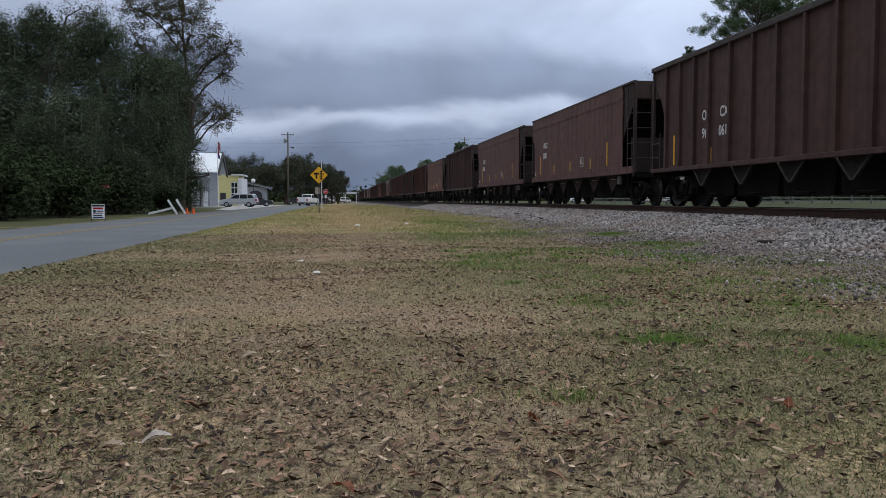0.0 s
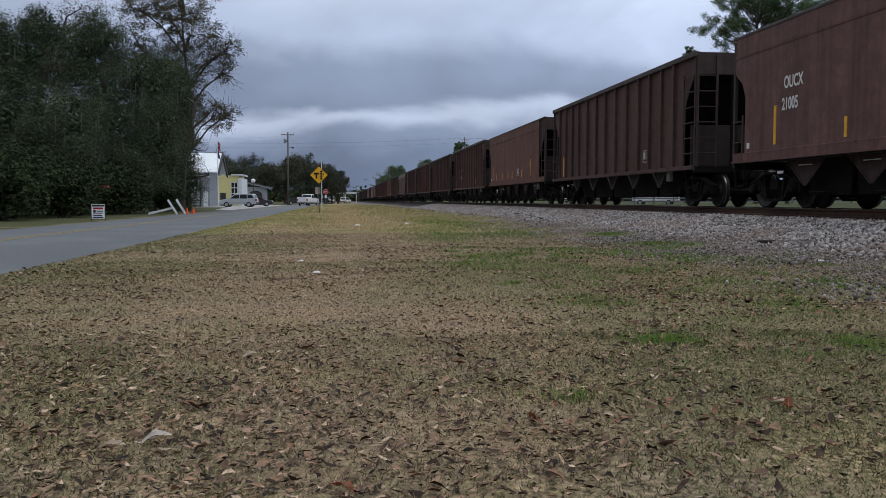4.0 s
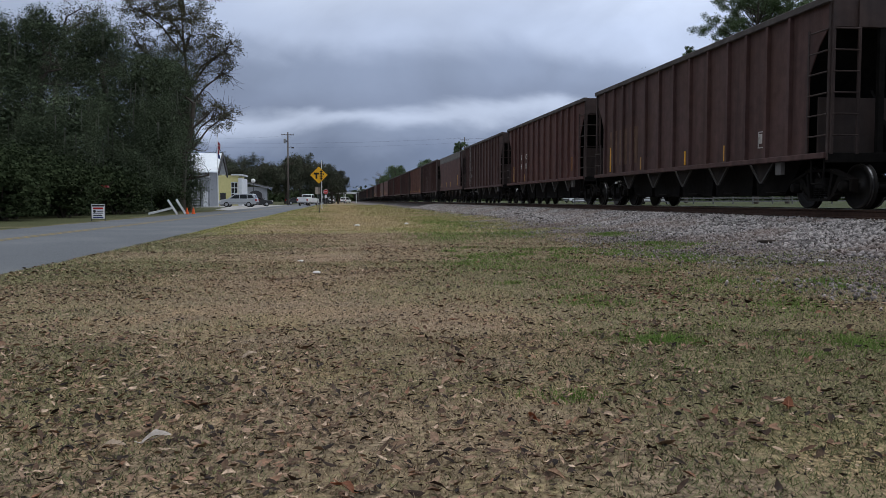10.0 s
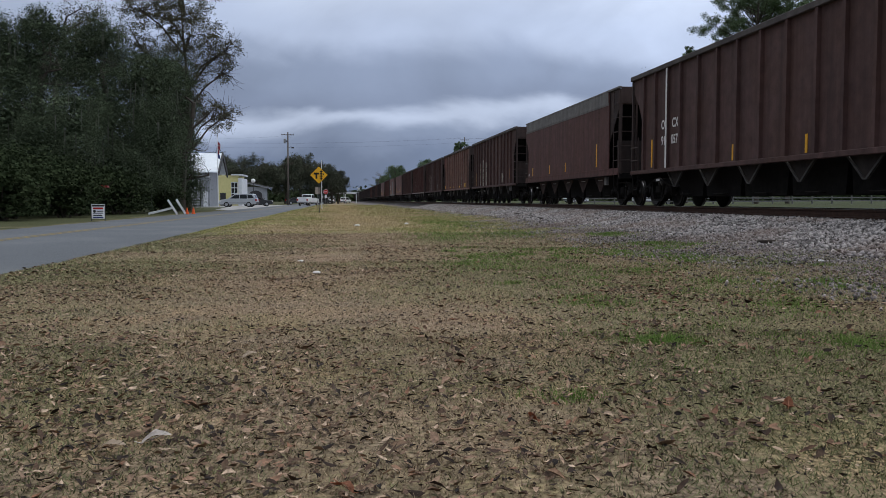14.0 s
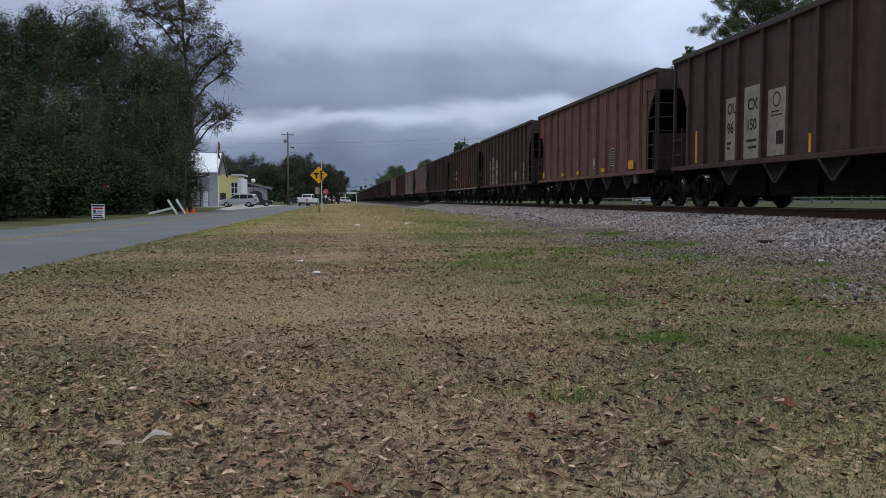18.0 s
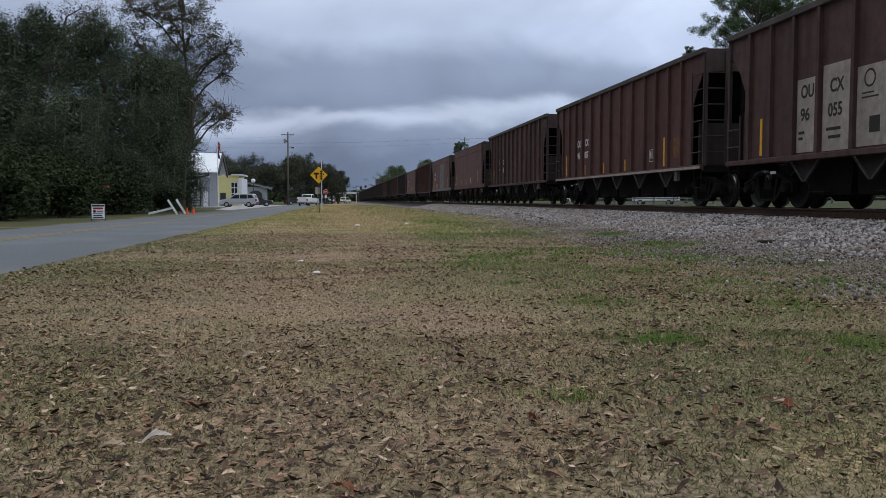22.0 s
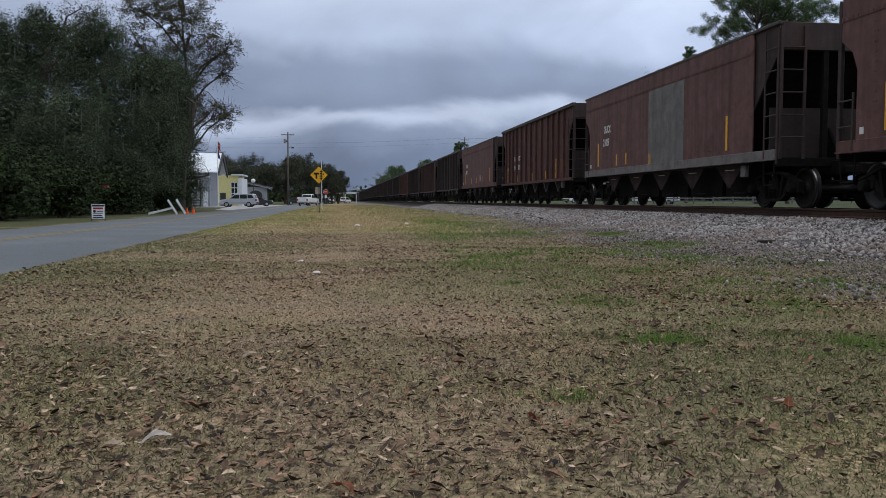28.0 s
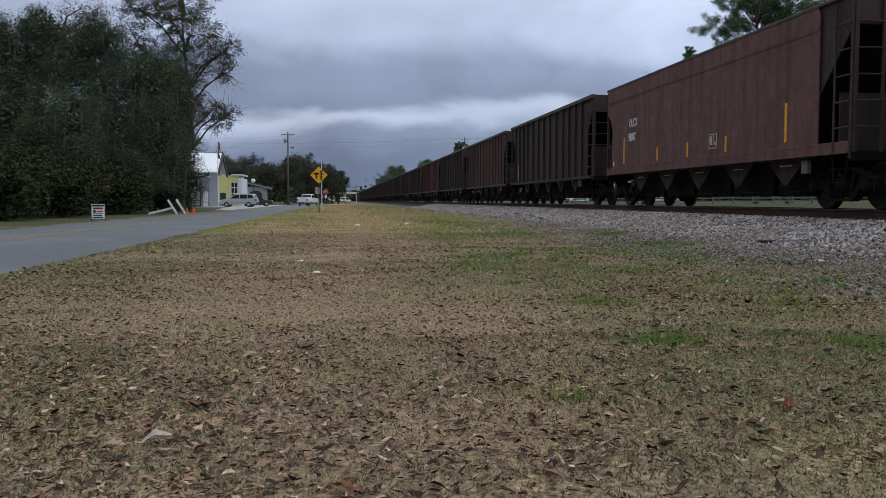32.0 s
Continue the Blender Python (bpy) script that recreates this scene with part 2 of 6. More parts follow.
def add_path(bm, pts, r, n=6):
    for p, q in zip(pts, pts[1:]):
        add_tube(bm, p, q, r, r, n)
    return bm


def add_prism(bm, outline, axis, lo, hi):
    """Extrudes an outline of (u, v) along axis: x -> (y, z), y -> (x, z), z -> (x, y)."""
    def at(u, v, w):
        return {"x": (w, u, v), "y": (u, w, v), "z": (u, v, w)}[axis]
    a = [bm.verts.new(at(u, v, lo)) for u, v in outline]
    b = [bm.verts.new(at(u, v, hi)) for u, v in outline]
    k = len(outline)
    fs = [bm.faces.new(a[::-1]), bm.faces.new(b)]
    for i in range(k):
        fs.append(bm.faces.new((a[i], a[(i + 1) % k], b[(i + 1) % k], b[i])))
    bmesh.ops.recalc_face_normals(bm, faces=fs)
    return bm


def prism(outline, axis, lo, hi):
    return add_prism(bmesh.new(), outline, axis, lo, hi)


def add_lathe(bm, profile, axis="x", n=24, centre=(0, 0, 0)):
    """Turns (distance along axis, radius) pairs round the axis."""
    c = Vector(centre)
    rings = []
    for w, r in profile:
        ring = []
        for i in range(n):
            t = 2 * math.pi * i / n
            u, v = r * math.cos(t), r * math.sin(t)
            ring.append(bm.verts.new(c + Vector({"x": (w, u, v), "y": (u, w, v), "z": (u, v, w)}[axis])))
        rings.append(ring)
    fs = []
    for p, q in zip(rings, rings[1:]):
        for i in range(n):
            fs.append(bm.faces.new((p[i], p[(i + 1) % n], q[(i + 1) % n], q[i])))
    fs.append(bm.faces.new(rings[0][::-1]))
    fs.append(bm.faces.new(rings[-1]))
    bmesh.ops.recalc_face_normals(bm, faces=fs)
    return bm


def mesh_np(name, verts, faces, mat):
    """A mesh of equal-sided faces from arrays."""
    me = bpy.data.meshes.new(name)
    verts, faces = np.asarray(verts, dtype=np.float32), np.asarray(faces, dtype=np.int32)
    k = faces.shape[1]
    me.vertices.add(len(verts))
    me.vertices.foreach_set("co", verts.ravel())
    me.loops.add(faces.size)
    me.loops.foreach_set("vertex_index", faces.ravel())
    me.polygons.add(len(faces))
    me.polygons.foreach_set("loop_start", np.arange(0, faces.size, k, dtype=np.int32))
    me.polygons.foreach_set("loop_total", np.full(len(faces), k, dtype=np.int32))
    me.update(calc_edges=True)
    me.materials.append(mat)
    return me


def leaf_mesh(name, centres, length, width, mat, rng, flat=0.0, bend=0.15, spread=0.35):
    """Many small bent leaves (two quads each) at the given places; flat 1 lays them down."""
    k = len(centres)
    a = rng.uniform(0, 2 * np.pi, k)
    u = np.stack([np.cos(a), np.sin(a), rng.uniform(-1, 1, k) * (1 - flat)], 1)
    u /= np.linalg.norm(u, axis=1)[:, None]
    w = rng.normal(size=(k, 3))
    w[:, 2] = w[:, 2] * (1 - flat)
    w -= (w * u).sum(1)[:, None] * u
    w /= np.linalg.norm(w, axis=1)[:, None] + 1e-9
    nrm = np.cross(u, w)
    L = (length * rng.uniform(1 - spread, 1 + spread, k))[:, None]
    W = (width * rng.uniform(1 - spread, 1 + spread, k))[:, None]
    B = L * bend * rng.uniform(-1, 1, k)[:, None]
    c = np.asarray(centres)
    v = np.stack([c - u * L / 2, c + w * W / 2 + nrm * B, c + u * L / 2, c - w * W / 2 + nrm * B], 1).reshape(-1, 3)
    i = np.arange(k)[:, None] * 4
    return mesh_np(name, v, np.concatenate([i + np.array([[0, 1, 2]]), i + np.array([[0, 2, 3]])], 0), mat)


def curled_leaves(name, centres, length, width, mat, rng, spread=0.4):
    """Dry fallen leaves: pointed, folded along the rib, bowed and lightly tipped, resting on their lowest point."""
    k = len(centres)
    t = np.array([-0.5, -0.17, -0.17, -0.17, 0.2, 0.2, 0.2, 0.5])
    s = np.array([0.0, 0.5, 0.0, -0.5, 0.42, 0.0, -0.42, 0.0])
    L = (length * rng.uniform(1 - spread, 1 + spread, k))[:, None]
    W = (width * rng.uniform(1 - spread, 1 + spread, k))[:, None]
    x, y = t * L, s * W * rng.uniform(0.8, 1.2, (k, 8))
    z = np.abs(s) * W * rng.uniform(-0.5, 1.1, k)[:, None] + t * t * L * rng.uniform(-0.5, 1.0, k)[:, None]
    z = z + x * rng.normal(0, 0.22, k)[:, None] + y * rng.normal(0, 0.35, k)[:, None]
    z = z - z.min(1)[:, None]
    a = rng.uniform(0, 2 * np.pi, k)[:, None]
    p = np.stack([x * np.cos(a) - y * np.sin(a), x * np.sin(a) + y * np.cos(a), z], 2) + np.asarray(centres)[:, None, :]
    f = np.array([[0, 2, 1], [0, 3, 2], [1, 2, 5], [1, 5, 4], [2, 3, 6], [2, 6, 5], [4, 5, 7], [5, 6, 7]])
    return mesh_np(name, p.reshape(-1, 3), (np.arange(k)[:, None, None] * 8 + f[None]).reshape(-1, 3), mat)


FONT_CACHE = {}


def text_mesh(words, size, mat):
    key = (words, size, mat.name)
    if key not in FONT_CACHE:
        cu = bpy.data.curves.new("lettering", "FONT")
        cu.body, cu.size, cu.extrude, cu.align_x, cu.offset = words, size, 0.002, "LEFT", size * 0.022
        ob = bpy.data.objects.new("lettering", cu)
        me = bpy.data.meshes.new_from_object(ob)
        bpy.data.objects.remove(ob)
        bpy.data.curves.remove(cu)
        me.materials.clear()
        me.materials.append(mat)
        FONT_CACHE[key] = me
    return FONT_CACHE[key]


# ---- ground, road and track ----
def ground_height(x):
    pts = [(-4000, 0.0), (5.2, 0.0), (6.6, 0.06), (7.6, 0.16), (9.4, 0.46), (9.8, 0.465), (12.6, 0.465), (13.2, 0.44), (15.2, 0.30), (20, 0.34), (60, 0.50), (140, 0.62), (4000, 0.7)]
    for (a, za), (b, zb) in zip(pts, pts[1:]):
        if x <= b:
            return za + (zb - za) * (x - a) / (b - a)
    return pts[-1][1]


def ground_material():
    """Dormant lawn: straw and dull green, with greener patches and grey gravel towards the track."""
    m = bpy.data.materials.new("dormant_lawn")
    m.use_nodes = True
    n, l = nodes_of(m.node_tree)
    out = n.new("ShaderNodeOutputMaterial")
    b = n.new("ShaderNodeBsdfPrincipled")
    b.inputs["Roughness"].default_value, b.inputs["Specular IOR Level"].default_value = 0.95, 0.1
    l.new(b.outputs[0], out.inputs[0])
    co = n.new("ShaderNodeTexCoord")

    def noise_fac(scale, detail, lo, hi):
        t = n.new("ShaderNodeTexNoise")
        t.inputs["Scale"].default_value, t.inputs["Detail"].default_value, t.inputs["Roughness"].default_value = scale, detail, 0.6
        l.new(co.outputs["Object"], t.inputs["Vector"])
        r = n.new("ShaderNodeMapRange")
        r.inputs[1].default_value, r.inputs[2].default_value = lo, hi
        l.new(t.outputs["Fac"], r.inputs[0])
        return r.outputs[0]

    def mixed(fac, a, c):
        x = n.new("ShaderNodeMix"); x.data_type = "RGBA"
        l.new(fac, x.inputs[0])
        for s, v in ((6, a), (7, c)):
            if isinstance(v, tuple):
                x.inputs[s].default_value = (*v, 1)
            else:
                l.new(v, x.inputs[s])
        return x.outputs[2]

    # near-black noise lows put the shade between blades and leaves into the colour
    straw = mixed(noise_fac(38, 8, 0.36, 0.64), (0.020, 0.013, 0.008), (0.52, 0.385, 0.230))
    pinkish = mixed(noise_fac(41, 8, 0.36, 0.64), (0.022, 0.014, 0.010), (0.52, 0.378, 0.268))
    straw = mixed(noise_fac(0.5, 6, 0.42, 0.60), straw, pinkish)
    green = mixed(noise_fac(30, 8, 0.36, 0.64), (0.022, 0.022, 0.009), (0.35, 0.325, 0.155))
    lawn = mixed(noise_fac(0.33, 7, 0.44, 0.62), straw, green)
    lawn = mixed(noise_fac(1.3, 6, 0.45, 0.62), lawn, mixed(noise_fac(33, 8, 0.34, 0.66), (0.040, 0.030, 0.022), (0.42, 0.325, 0.225)))
    fresh = mixed(noise_fac(6, 8, 0.3, 0.7), (0.024, 0.030, 0.013), (0.072, 0.083, 0.036))
    soil = mixed(noise_fac(45, 5, 0.3, 0.7), (0.060, 0.054, 0.056), (0.30, 0.272, 0.278))
    sep = n.new("ShaderNodeSeparateXYZ")
    l.new(co.outputs["Object"], sep.inputs[0])
    wob = n.new("ShaderNodeMath"); wob.operation = "MULTIPLY_ADD"
    wob.inputs[1].default_value = 2.4
    l.new(noise_fac(0.6, 5, 0.3, 0.7), wob.inputs[0]); l.new(sep.outputs["X"], wob.inputs[2])

    def span(a, c, lo, hi):
        r = n.new("ShaderNodeMapRange")
        for k, v in zip((1, 2, 3, 4), (a, c, lo, hi)):
            r.inputs[k].default_value = v
        l.new(wob.outputs[0], r.inputs[0])
        return r.outputs[0]

    # greener and darker towards the track and along the road's edge
    thick = mixed(noise_fac(28, 8, 0.36, 0.64), (0.015, 0.015, 0.008), (0.30, 0.265, 0.145))
    lawn = mixed(span(1.9, 3.6, 0.0, 0.7), lawn, thick)
    lawn = mixed(span(-2.0, 0.2, 0.75, 0.0), lawn, thick)
    # greener verge, the oaks' shade put into its colour, and pasture beyond the track
    lawn = mixed(span(-9.4, -8.4, 0.9, 0.0), lawn, fresh)
    lawn = mixed(span(15.5, 17.5, 0.0, 1.0), lawn, fresh)
    both = n.new("ShaderNodeMath"); both.operation = "MULTIPLY"
    l.new(span(5.4, 7.8, 0.0, 1.0), both.inputs[0]); l.new(span(15.5, 16.5, 1.0, 0.0), both.inputs[1])
    # under the ballast, shade in the stone gaps is put into a near-black colour
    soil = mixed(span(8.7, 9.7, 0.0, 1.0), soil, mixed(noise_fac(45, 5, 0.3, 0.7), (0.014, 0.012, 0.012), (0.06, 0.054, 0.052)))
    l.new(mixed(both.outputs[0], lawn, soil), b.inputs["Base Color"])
    t = n.new("ShaderNodeTexNoise")
    t.inputs["Scale"].default_value, t.inputs["Detail"].default_value = 40, 6
    l.new(co.outputs["Object"], t.inputs["Vector"])
    bp = n.new("ShaderNodeBump")
    bp.inputs["Strength"].default_value, bp.inputs["Distance"].default_value = 0.8, 0.03
    l.new(t.outputs["Fac"], bp.inputs["Height"])
    l.new(bp.outputs[0], b.inputs["Normal"])
    return m


def build_ground():
    xs = [-4000, -1500, -600, -300, -150, -80, -50, -30, -22, -16, -13] + [-11 + 0.5 * i for i in range(14)] + [-4 + 0.25 * i for i in range(52)] + [9 + 0.5 * i for i in range(20)] + [20, 26, 35, 50, 80, 140, 250, 600, 1500, 4000]
    ys = [-300, -100, -40, -15, -5] + [0.25 * i for i in range(72)] + [18 + 0.5 * i for i in range(44)] + [40 + 2 * i for i in range(30)] + [100 + 10 * i for i in range(20)] + [300, 400, 600, 900, 1400, 2200, 4000]
    v, f = [], []
    for y in ys:
        for x in xs:
            z = ground_height(x)
            if -3.5 < x < 9 and y < 60:
                z += 0.05 * noise.noise(Vector((x * 0.45, y * 0.45, 3.0))) + 0.02 * noise.noise(Vector((x * 1.7, y * 1.7, 9.0)))
            v.append((x, y, z))
    k = len(xs)
    for j in range(len(ys) - 1):
        for i in range(k - 1):
            a = j * k + i
            f.append((a, a + 1, a + k + 1, a + k))
    me = mesh_np("ground", v, f, ground_material())
    me.polygons.foreach_set("use_smooth", [True] * len(me.polygons))
    tagged(new("ground", me), "dormant straw-coloured lawn with green patches and fallen leaves", "ground", kind="structure")


def build_road():
    rng = np.random.default_rng(5)
    v, f = [], []
    ys = list(np.concatenate([np.arange(-60, 120, 0.6), np.arange(120, 420, 6.0), [600, 1000, 2000]]))
    for i, y in enumerate(ys):
        w = 0.10 if y < 120 else 0.0
        x1 = -3.98 + w * noise.noise(Vector((0.0, y * 0.7, 1.0))) + w * 0.5 * noise.noise(Vector((4.0, y * 2.3, 1.0)))
        x0 = -9.75 + w * noise.noise(Vector((9.0, y * 0.6, 1.0)))
        for x, z in ((x0 - 0.06, -0.05), (x0, 0.022), (-6.9, 0.05), (x1, 0.022), (x1 + 0.06, -0.05)):
            v.append((x, y, z))
    for i in range(len(ys) - 1):
        for j in range(4):
            a = i * 5 + j
            f.append((a, a + 1, a + 6, a + 5))
    road = tagged(new("road", mesh_np("road", v, f, asphalt)), "two-lane grey asphalt road beside the lawn", "road", kind="structure")
    for dx in (-0.16, 0.06):
        v, f = [], []
        yy = np.arange(-60, 140, 0.5)
        for y in yy:
            for x in (dx - 7.05, dx - 6.95):
                v.append((x, y, 0.0545 - abs(x + 6.9) * 0.0096))
        for i in range(len(yy) - 1):
            f.append((2 * i, 2 * i + 1, 2 * i + 3, 2 * i + 2))
        part("centre_line", mesh_np("centre_line", v, f, road_yellow), None, road, "worn yellow centre line")
    # concrete apron in front of the buildings and the cross street
    bm = bmesh.new()
    add_prism(bm, [(-9.65, 76), (-9.65, 158), (-40, 158), (-40, 112), (-14, 108), (-11.5, 80)], "z", -0.05, 0.030)
    tagged(part("driveway", bm, concrete), "pale concrete parking apron beside the road", "driveway", kind="structure")


def build_track():
    rail_outline = [(-0.07, 0.0), (-0.07, 0.012), (-0.012, 0.035), (-0.010, 0.12), (-0.034, 0.135), (-0.036, 0.168), (0.036, 0.168), (0.034, 0.135), (0.010, 0.12), (0.012, 0.035), (0.07, 0.012), (0.07, 0.0)]
    for s in (-0.755, 0.755):
        bm = bmesh.new()
        add_prism(bm, [(TRACK + s + u, RAIL - 0.176 + v) for u, v in rail_outline], "y", -60, 1400)
        rail = tagged(part("rail", bm, rail_rust), "rust-brown steel rail with worn bright top", "rail", group="rails of the track", kind="structure")
        part("rail_head", box(TRACK + s - 0.030, TRACK + s + 0.030, -60, 1400, RAIL - 0.0075, RAIL), rail_shine, rail, "bright worn running surface")
    me = None
    for i in range(-20, 200):
        y = i * 0.53
        if me is None:
            bm = box(-1.3, 1.3, -0.115, 0.115, -0.18, 0.0, 0.012)
            me = bpy.data.meshes.new("tie")
            bm.to_mesh(me); bm.free()
            me.materials.append(wood_tie)
            plate = bpy.data.meshes.new("tie_plate")
            bm = bmesh.new()
            add_box(bm, -0.18, 0.18, -0.09, 0.09, 0.0, 0.014)
            bm.to_mesh(plate); bm.free()
            plate.materials.append(rail_rust)
        tie = tagged(new("railway_tie", me), "weathered creosoted wooden railway tie bedded in ballast", "railway tie", group="ties of the track")
        tie.location = (TRACK, y, RAIL - 0.176 - 0.015)
        tie.rotation_euler[2] = radians(random.uniform(-0.8, 0.8))
        for s in (-0.755, 0.755) if -2 < y < 48 else ():
            part("tie_plate", plate, None, tie).location = (s, 0, 0)
    # ballast: loose angular stones, thick on the shoulder and thinning out into the grass
    rng = np.random.default_rng(11)

    def stones(name, count, xr, yr, size, label, thin=None, mat=ballast_mat):
        x = rng.uniform(*xr, count)
        y = yr[0] + (yr[1] - yr[0]) * rng.uniform(0, 1, count) ** 1.35
        if thin:
            keep = rng.uniform(0, 1, count) < np.clip((x - thin[0]) / (thin[1] - thin[0]), 0, 1) ** 1.6
            x, y = x[keep], y[keep]
        k = len(x)
        z = np.interp(x, [5.2, 6.6, 7.6, 9.4, 9.9, 12.6, 13.2, 15.2], [0.0, 0.06, 0.16, 0.46, 0.465, 0.465, 0.44, 0.30])
        s = size * rng.uniform(0.55, 1.35, k) * (1 + y / 110)
        base = np.array([[1, 0, 0], [-1, 0, 0], [0, 1, 0], [0, -1, 0], [0, 0, 0.8], [0, 0, -0.8]], float)
        faces = np.array([[0, 2, 4], [2, 1, 4], [1, 3, 4], [3, 0, 4], [2, 0, 5], [1, 2, 5], [3, 1, 5], [0, 3, 5]])
        jit = base[None] * rng.uniform(0.6, 1.25, (k, 6, 3)) + rng.normal(0, 0.16, (k, 6, 3))
        q = rng.normal(size=(k, 4)); q /= np.linalg.norm(q, axis=1)[:, None]
        w, a, b, c = q.T
        R = np.stack([1 - 2 * (b * b + c * c), 2 * (a * b - c * w), 2 * (a * c + b * w), 2 * (a * b + c * w), 1 - 2 * (a * a + c * c), 2 * (b * c - a * w),
                      2 * (a * c - b * w), 2 * (b * c + a * w), 1 - 2 * (a * a + b * b)], 1).reshape(k, 3, 3)
        v = np.einsum("kij,knj->kni", R, jit) * s[:, None, None]
        v += np.stack([x, y, z + s * 0.25 + rng.uniform(-0.01, 0.015, k)], 1)[:, None]
        f = (np.arange(k)[:, None, None] * 6 + faces[None]).reshape(-1, 3)
        tagged(new(name, mesh_np(name, v.reshape(-1, 3), f, mat)), label, "ballast", kind="stuff")

    stones("ballast", 84000, (7.0, 10.32), (5, 85), 0.034, "grey crushed stone ballast banked against the track", (6.6, 8.0))
    stones("crib_ballast", 5000, (10.5, 13.4), (9, 70), 0.036, "grey crushed stone ballast between the rails")
    stones("loose_gravel", 92000, (3.4, 8.6), (3.5, 34), 0.0185, "loose grey gravel strewn into the grass", (3.6, 8.0), dusty_gravel)


build_ground()
build_road()
build_track()


# ---- the train ----
RATE, SLOWING, CURVE = 9.108, -0.01913, 0.0258
SIDE = Matrix(((0, 0, -1, 0), (-1, 0, 0, 0), (0, 1, 0, 0), (0, 0, 0, 1)))     # lettering upright on the -x side


def run(t):
    """Metres that the train has rolled at t seconds, from its place at 16 s."""
    u = t - 16.0
    return RATE * u + SLOWING * u * u / 2 + CURVE * u ** 3 / 300


def wheelset_mesh():
    bm = bmesh.new()
    add_lathe(bm, [(-1.12, 0.07), (-0.9, 0.075), (-0.9, 0.085), (0.9, 0.085), (0.9, 0.075), (1.12, 0.07)], "x", 12)
    bright = []
    for s in (-1, 1):
        prof = [(0.665, 0.10), (0.665, 0.40), (0.672, 0.482), (0.692, 0.484), (0.704, 0.462), (0.742, 0.459), (0.775, 0.456), (0.802, 0.452), (0.804, 0.40), (0.79, 0.39), (0.755, 0.36), (0.735, 0.18), (0.80, 0.15), (0.83, 0.14), (0.83, 0.09)]
        before = set(bm.faces)
        add_lathe(bm, [(s * a, r) for a, r in prof], "x", 32)
        for f in set(bm.faces) - before:
            r = [math.hypot(v.co.y, v.co.z) for v in f.verts]
            if min(r) > 0.4555 and max(r) < 0.4595:
                bright.append(f)
    for f in bm.faces:
        f.smooth = len(f.verts) == 4
    for f in bright:
        f.material_index = 1
    me = bpy.data.meshes.new("wheelset")
    bm.to_mesh(me); bm.free()
    me.materials.append(wheel_steel)
    me.materials.append(tread_steel)
    return me


WHEELSET = wheelset_mesh()
MESH = {}


def shared(key, make, mat, smooth=False):
    """A mesh that is made once and then shared."""
    if key not in MESH:
        bm = make()
        me = bpy.data.meshes.new(key)
        bm.normal_update()
        bm.to_mesh(me); bm.free()
        me.materials.append(mat)
        if smooth:
            me.polygons.foreach_set("use_smooth", [True] * len(me.polygons))
        MESH[key] = me
    return MESH[key]


def side_frame_bm():
    bm = bmesh.new()
    for s in (-1, 1):
        add_prism(bm, [(s * 1.10, 0.36), (s * 1.12, 0.60), (s * 0.72, 0.70), (s * 0.60, 0.62), (s * 0.66, 0.40), (s * 0.74, 0.40), (s * 0.76, 0.58), (s * 1.02, 0.58), (s * 1.03, 0.36)], "x", -0.07, 0.07)
        add_prism(bm, [(s * 0.62, 0.66), (s * 0.74, 0.60), (s * 0.46, 0.18), (s * 0.36, 0.24)], "x", -0.06, 0.06)
    add_prism(bm, [(-1.10, 0.56), (-0.80, 0.645), (-0.34, 0.785), (0.34, 0.785), (0.80, 0.645), (1.10, 0.56), (1.10, 0.61), (0.80, 0.70), (0.34, 0.84), (-0.34, 0.84), (-0.80, 0.70), (-1.10, 0.61)], "x", -0.095, 0.095)
    add_prism(bm, [(-0.60, 0.30), (-0.38, 0.16), (0.38, 0.16), (0.60, 0.30), (0.56, 0.36), (0.36, 0.225), (-0.36, 0.225), (-0.56, 0.36)], "x", -0.095, 0.095)
    for s in (-1, 1):
        add_prism(bm, [(s * 0.30, 0.22), (s * 0.38, 0.22), (s * 0.50, 0.72), (s * 0.42, 0.76)], "x", -0.085, 0.085)
    return bm


def spring_bm():
    bm = bmesh.new()
    prof = []
    for i in range(6):
        prof += [(0.235 + i * 0.045, 0.066), (0.25 + i * 0.045, 0.085), (0.265 + i * 0.045, 0.066)]
    return add_lathe(bm, prof, "z", 10)


def bearing_bm():
    return add_lathe(bmesh.new(), [(-0.11, 0.115), (0.02, 0.125), (0.05, 0.10), (0.075, 0.10), (0.08, 0.06)], "x", 14)


def bolster_bm():
    bm = box(-1.08, 1.08, -0.19, 0.19, 0.42, 0.66, 0.03)
    add_lathe(bm, [(0.64, 0.22), (0.74, 0.2)], "z", 16)
    return bm


def brake_beam_bm():
    bm = bmesh.new()
    for y in (-0.38, 0.38):
        add_tube(bm, (-0.72, y, 0.36), (0.72, y, 0.36), 0.035)
        for s in (-0.72, 0.72):
            add_box(bm, s - 0.05, s + 0.05, y - 0.06, y + 0.06, 0.26, 0.5)
    add_tube(bm, (0.05, -0.38, 0.36), (0.05, 0.38, 0.30), 0.03)
    return bm


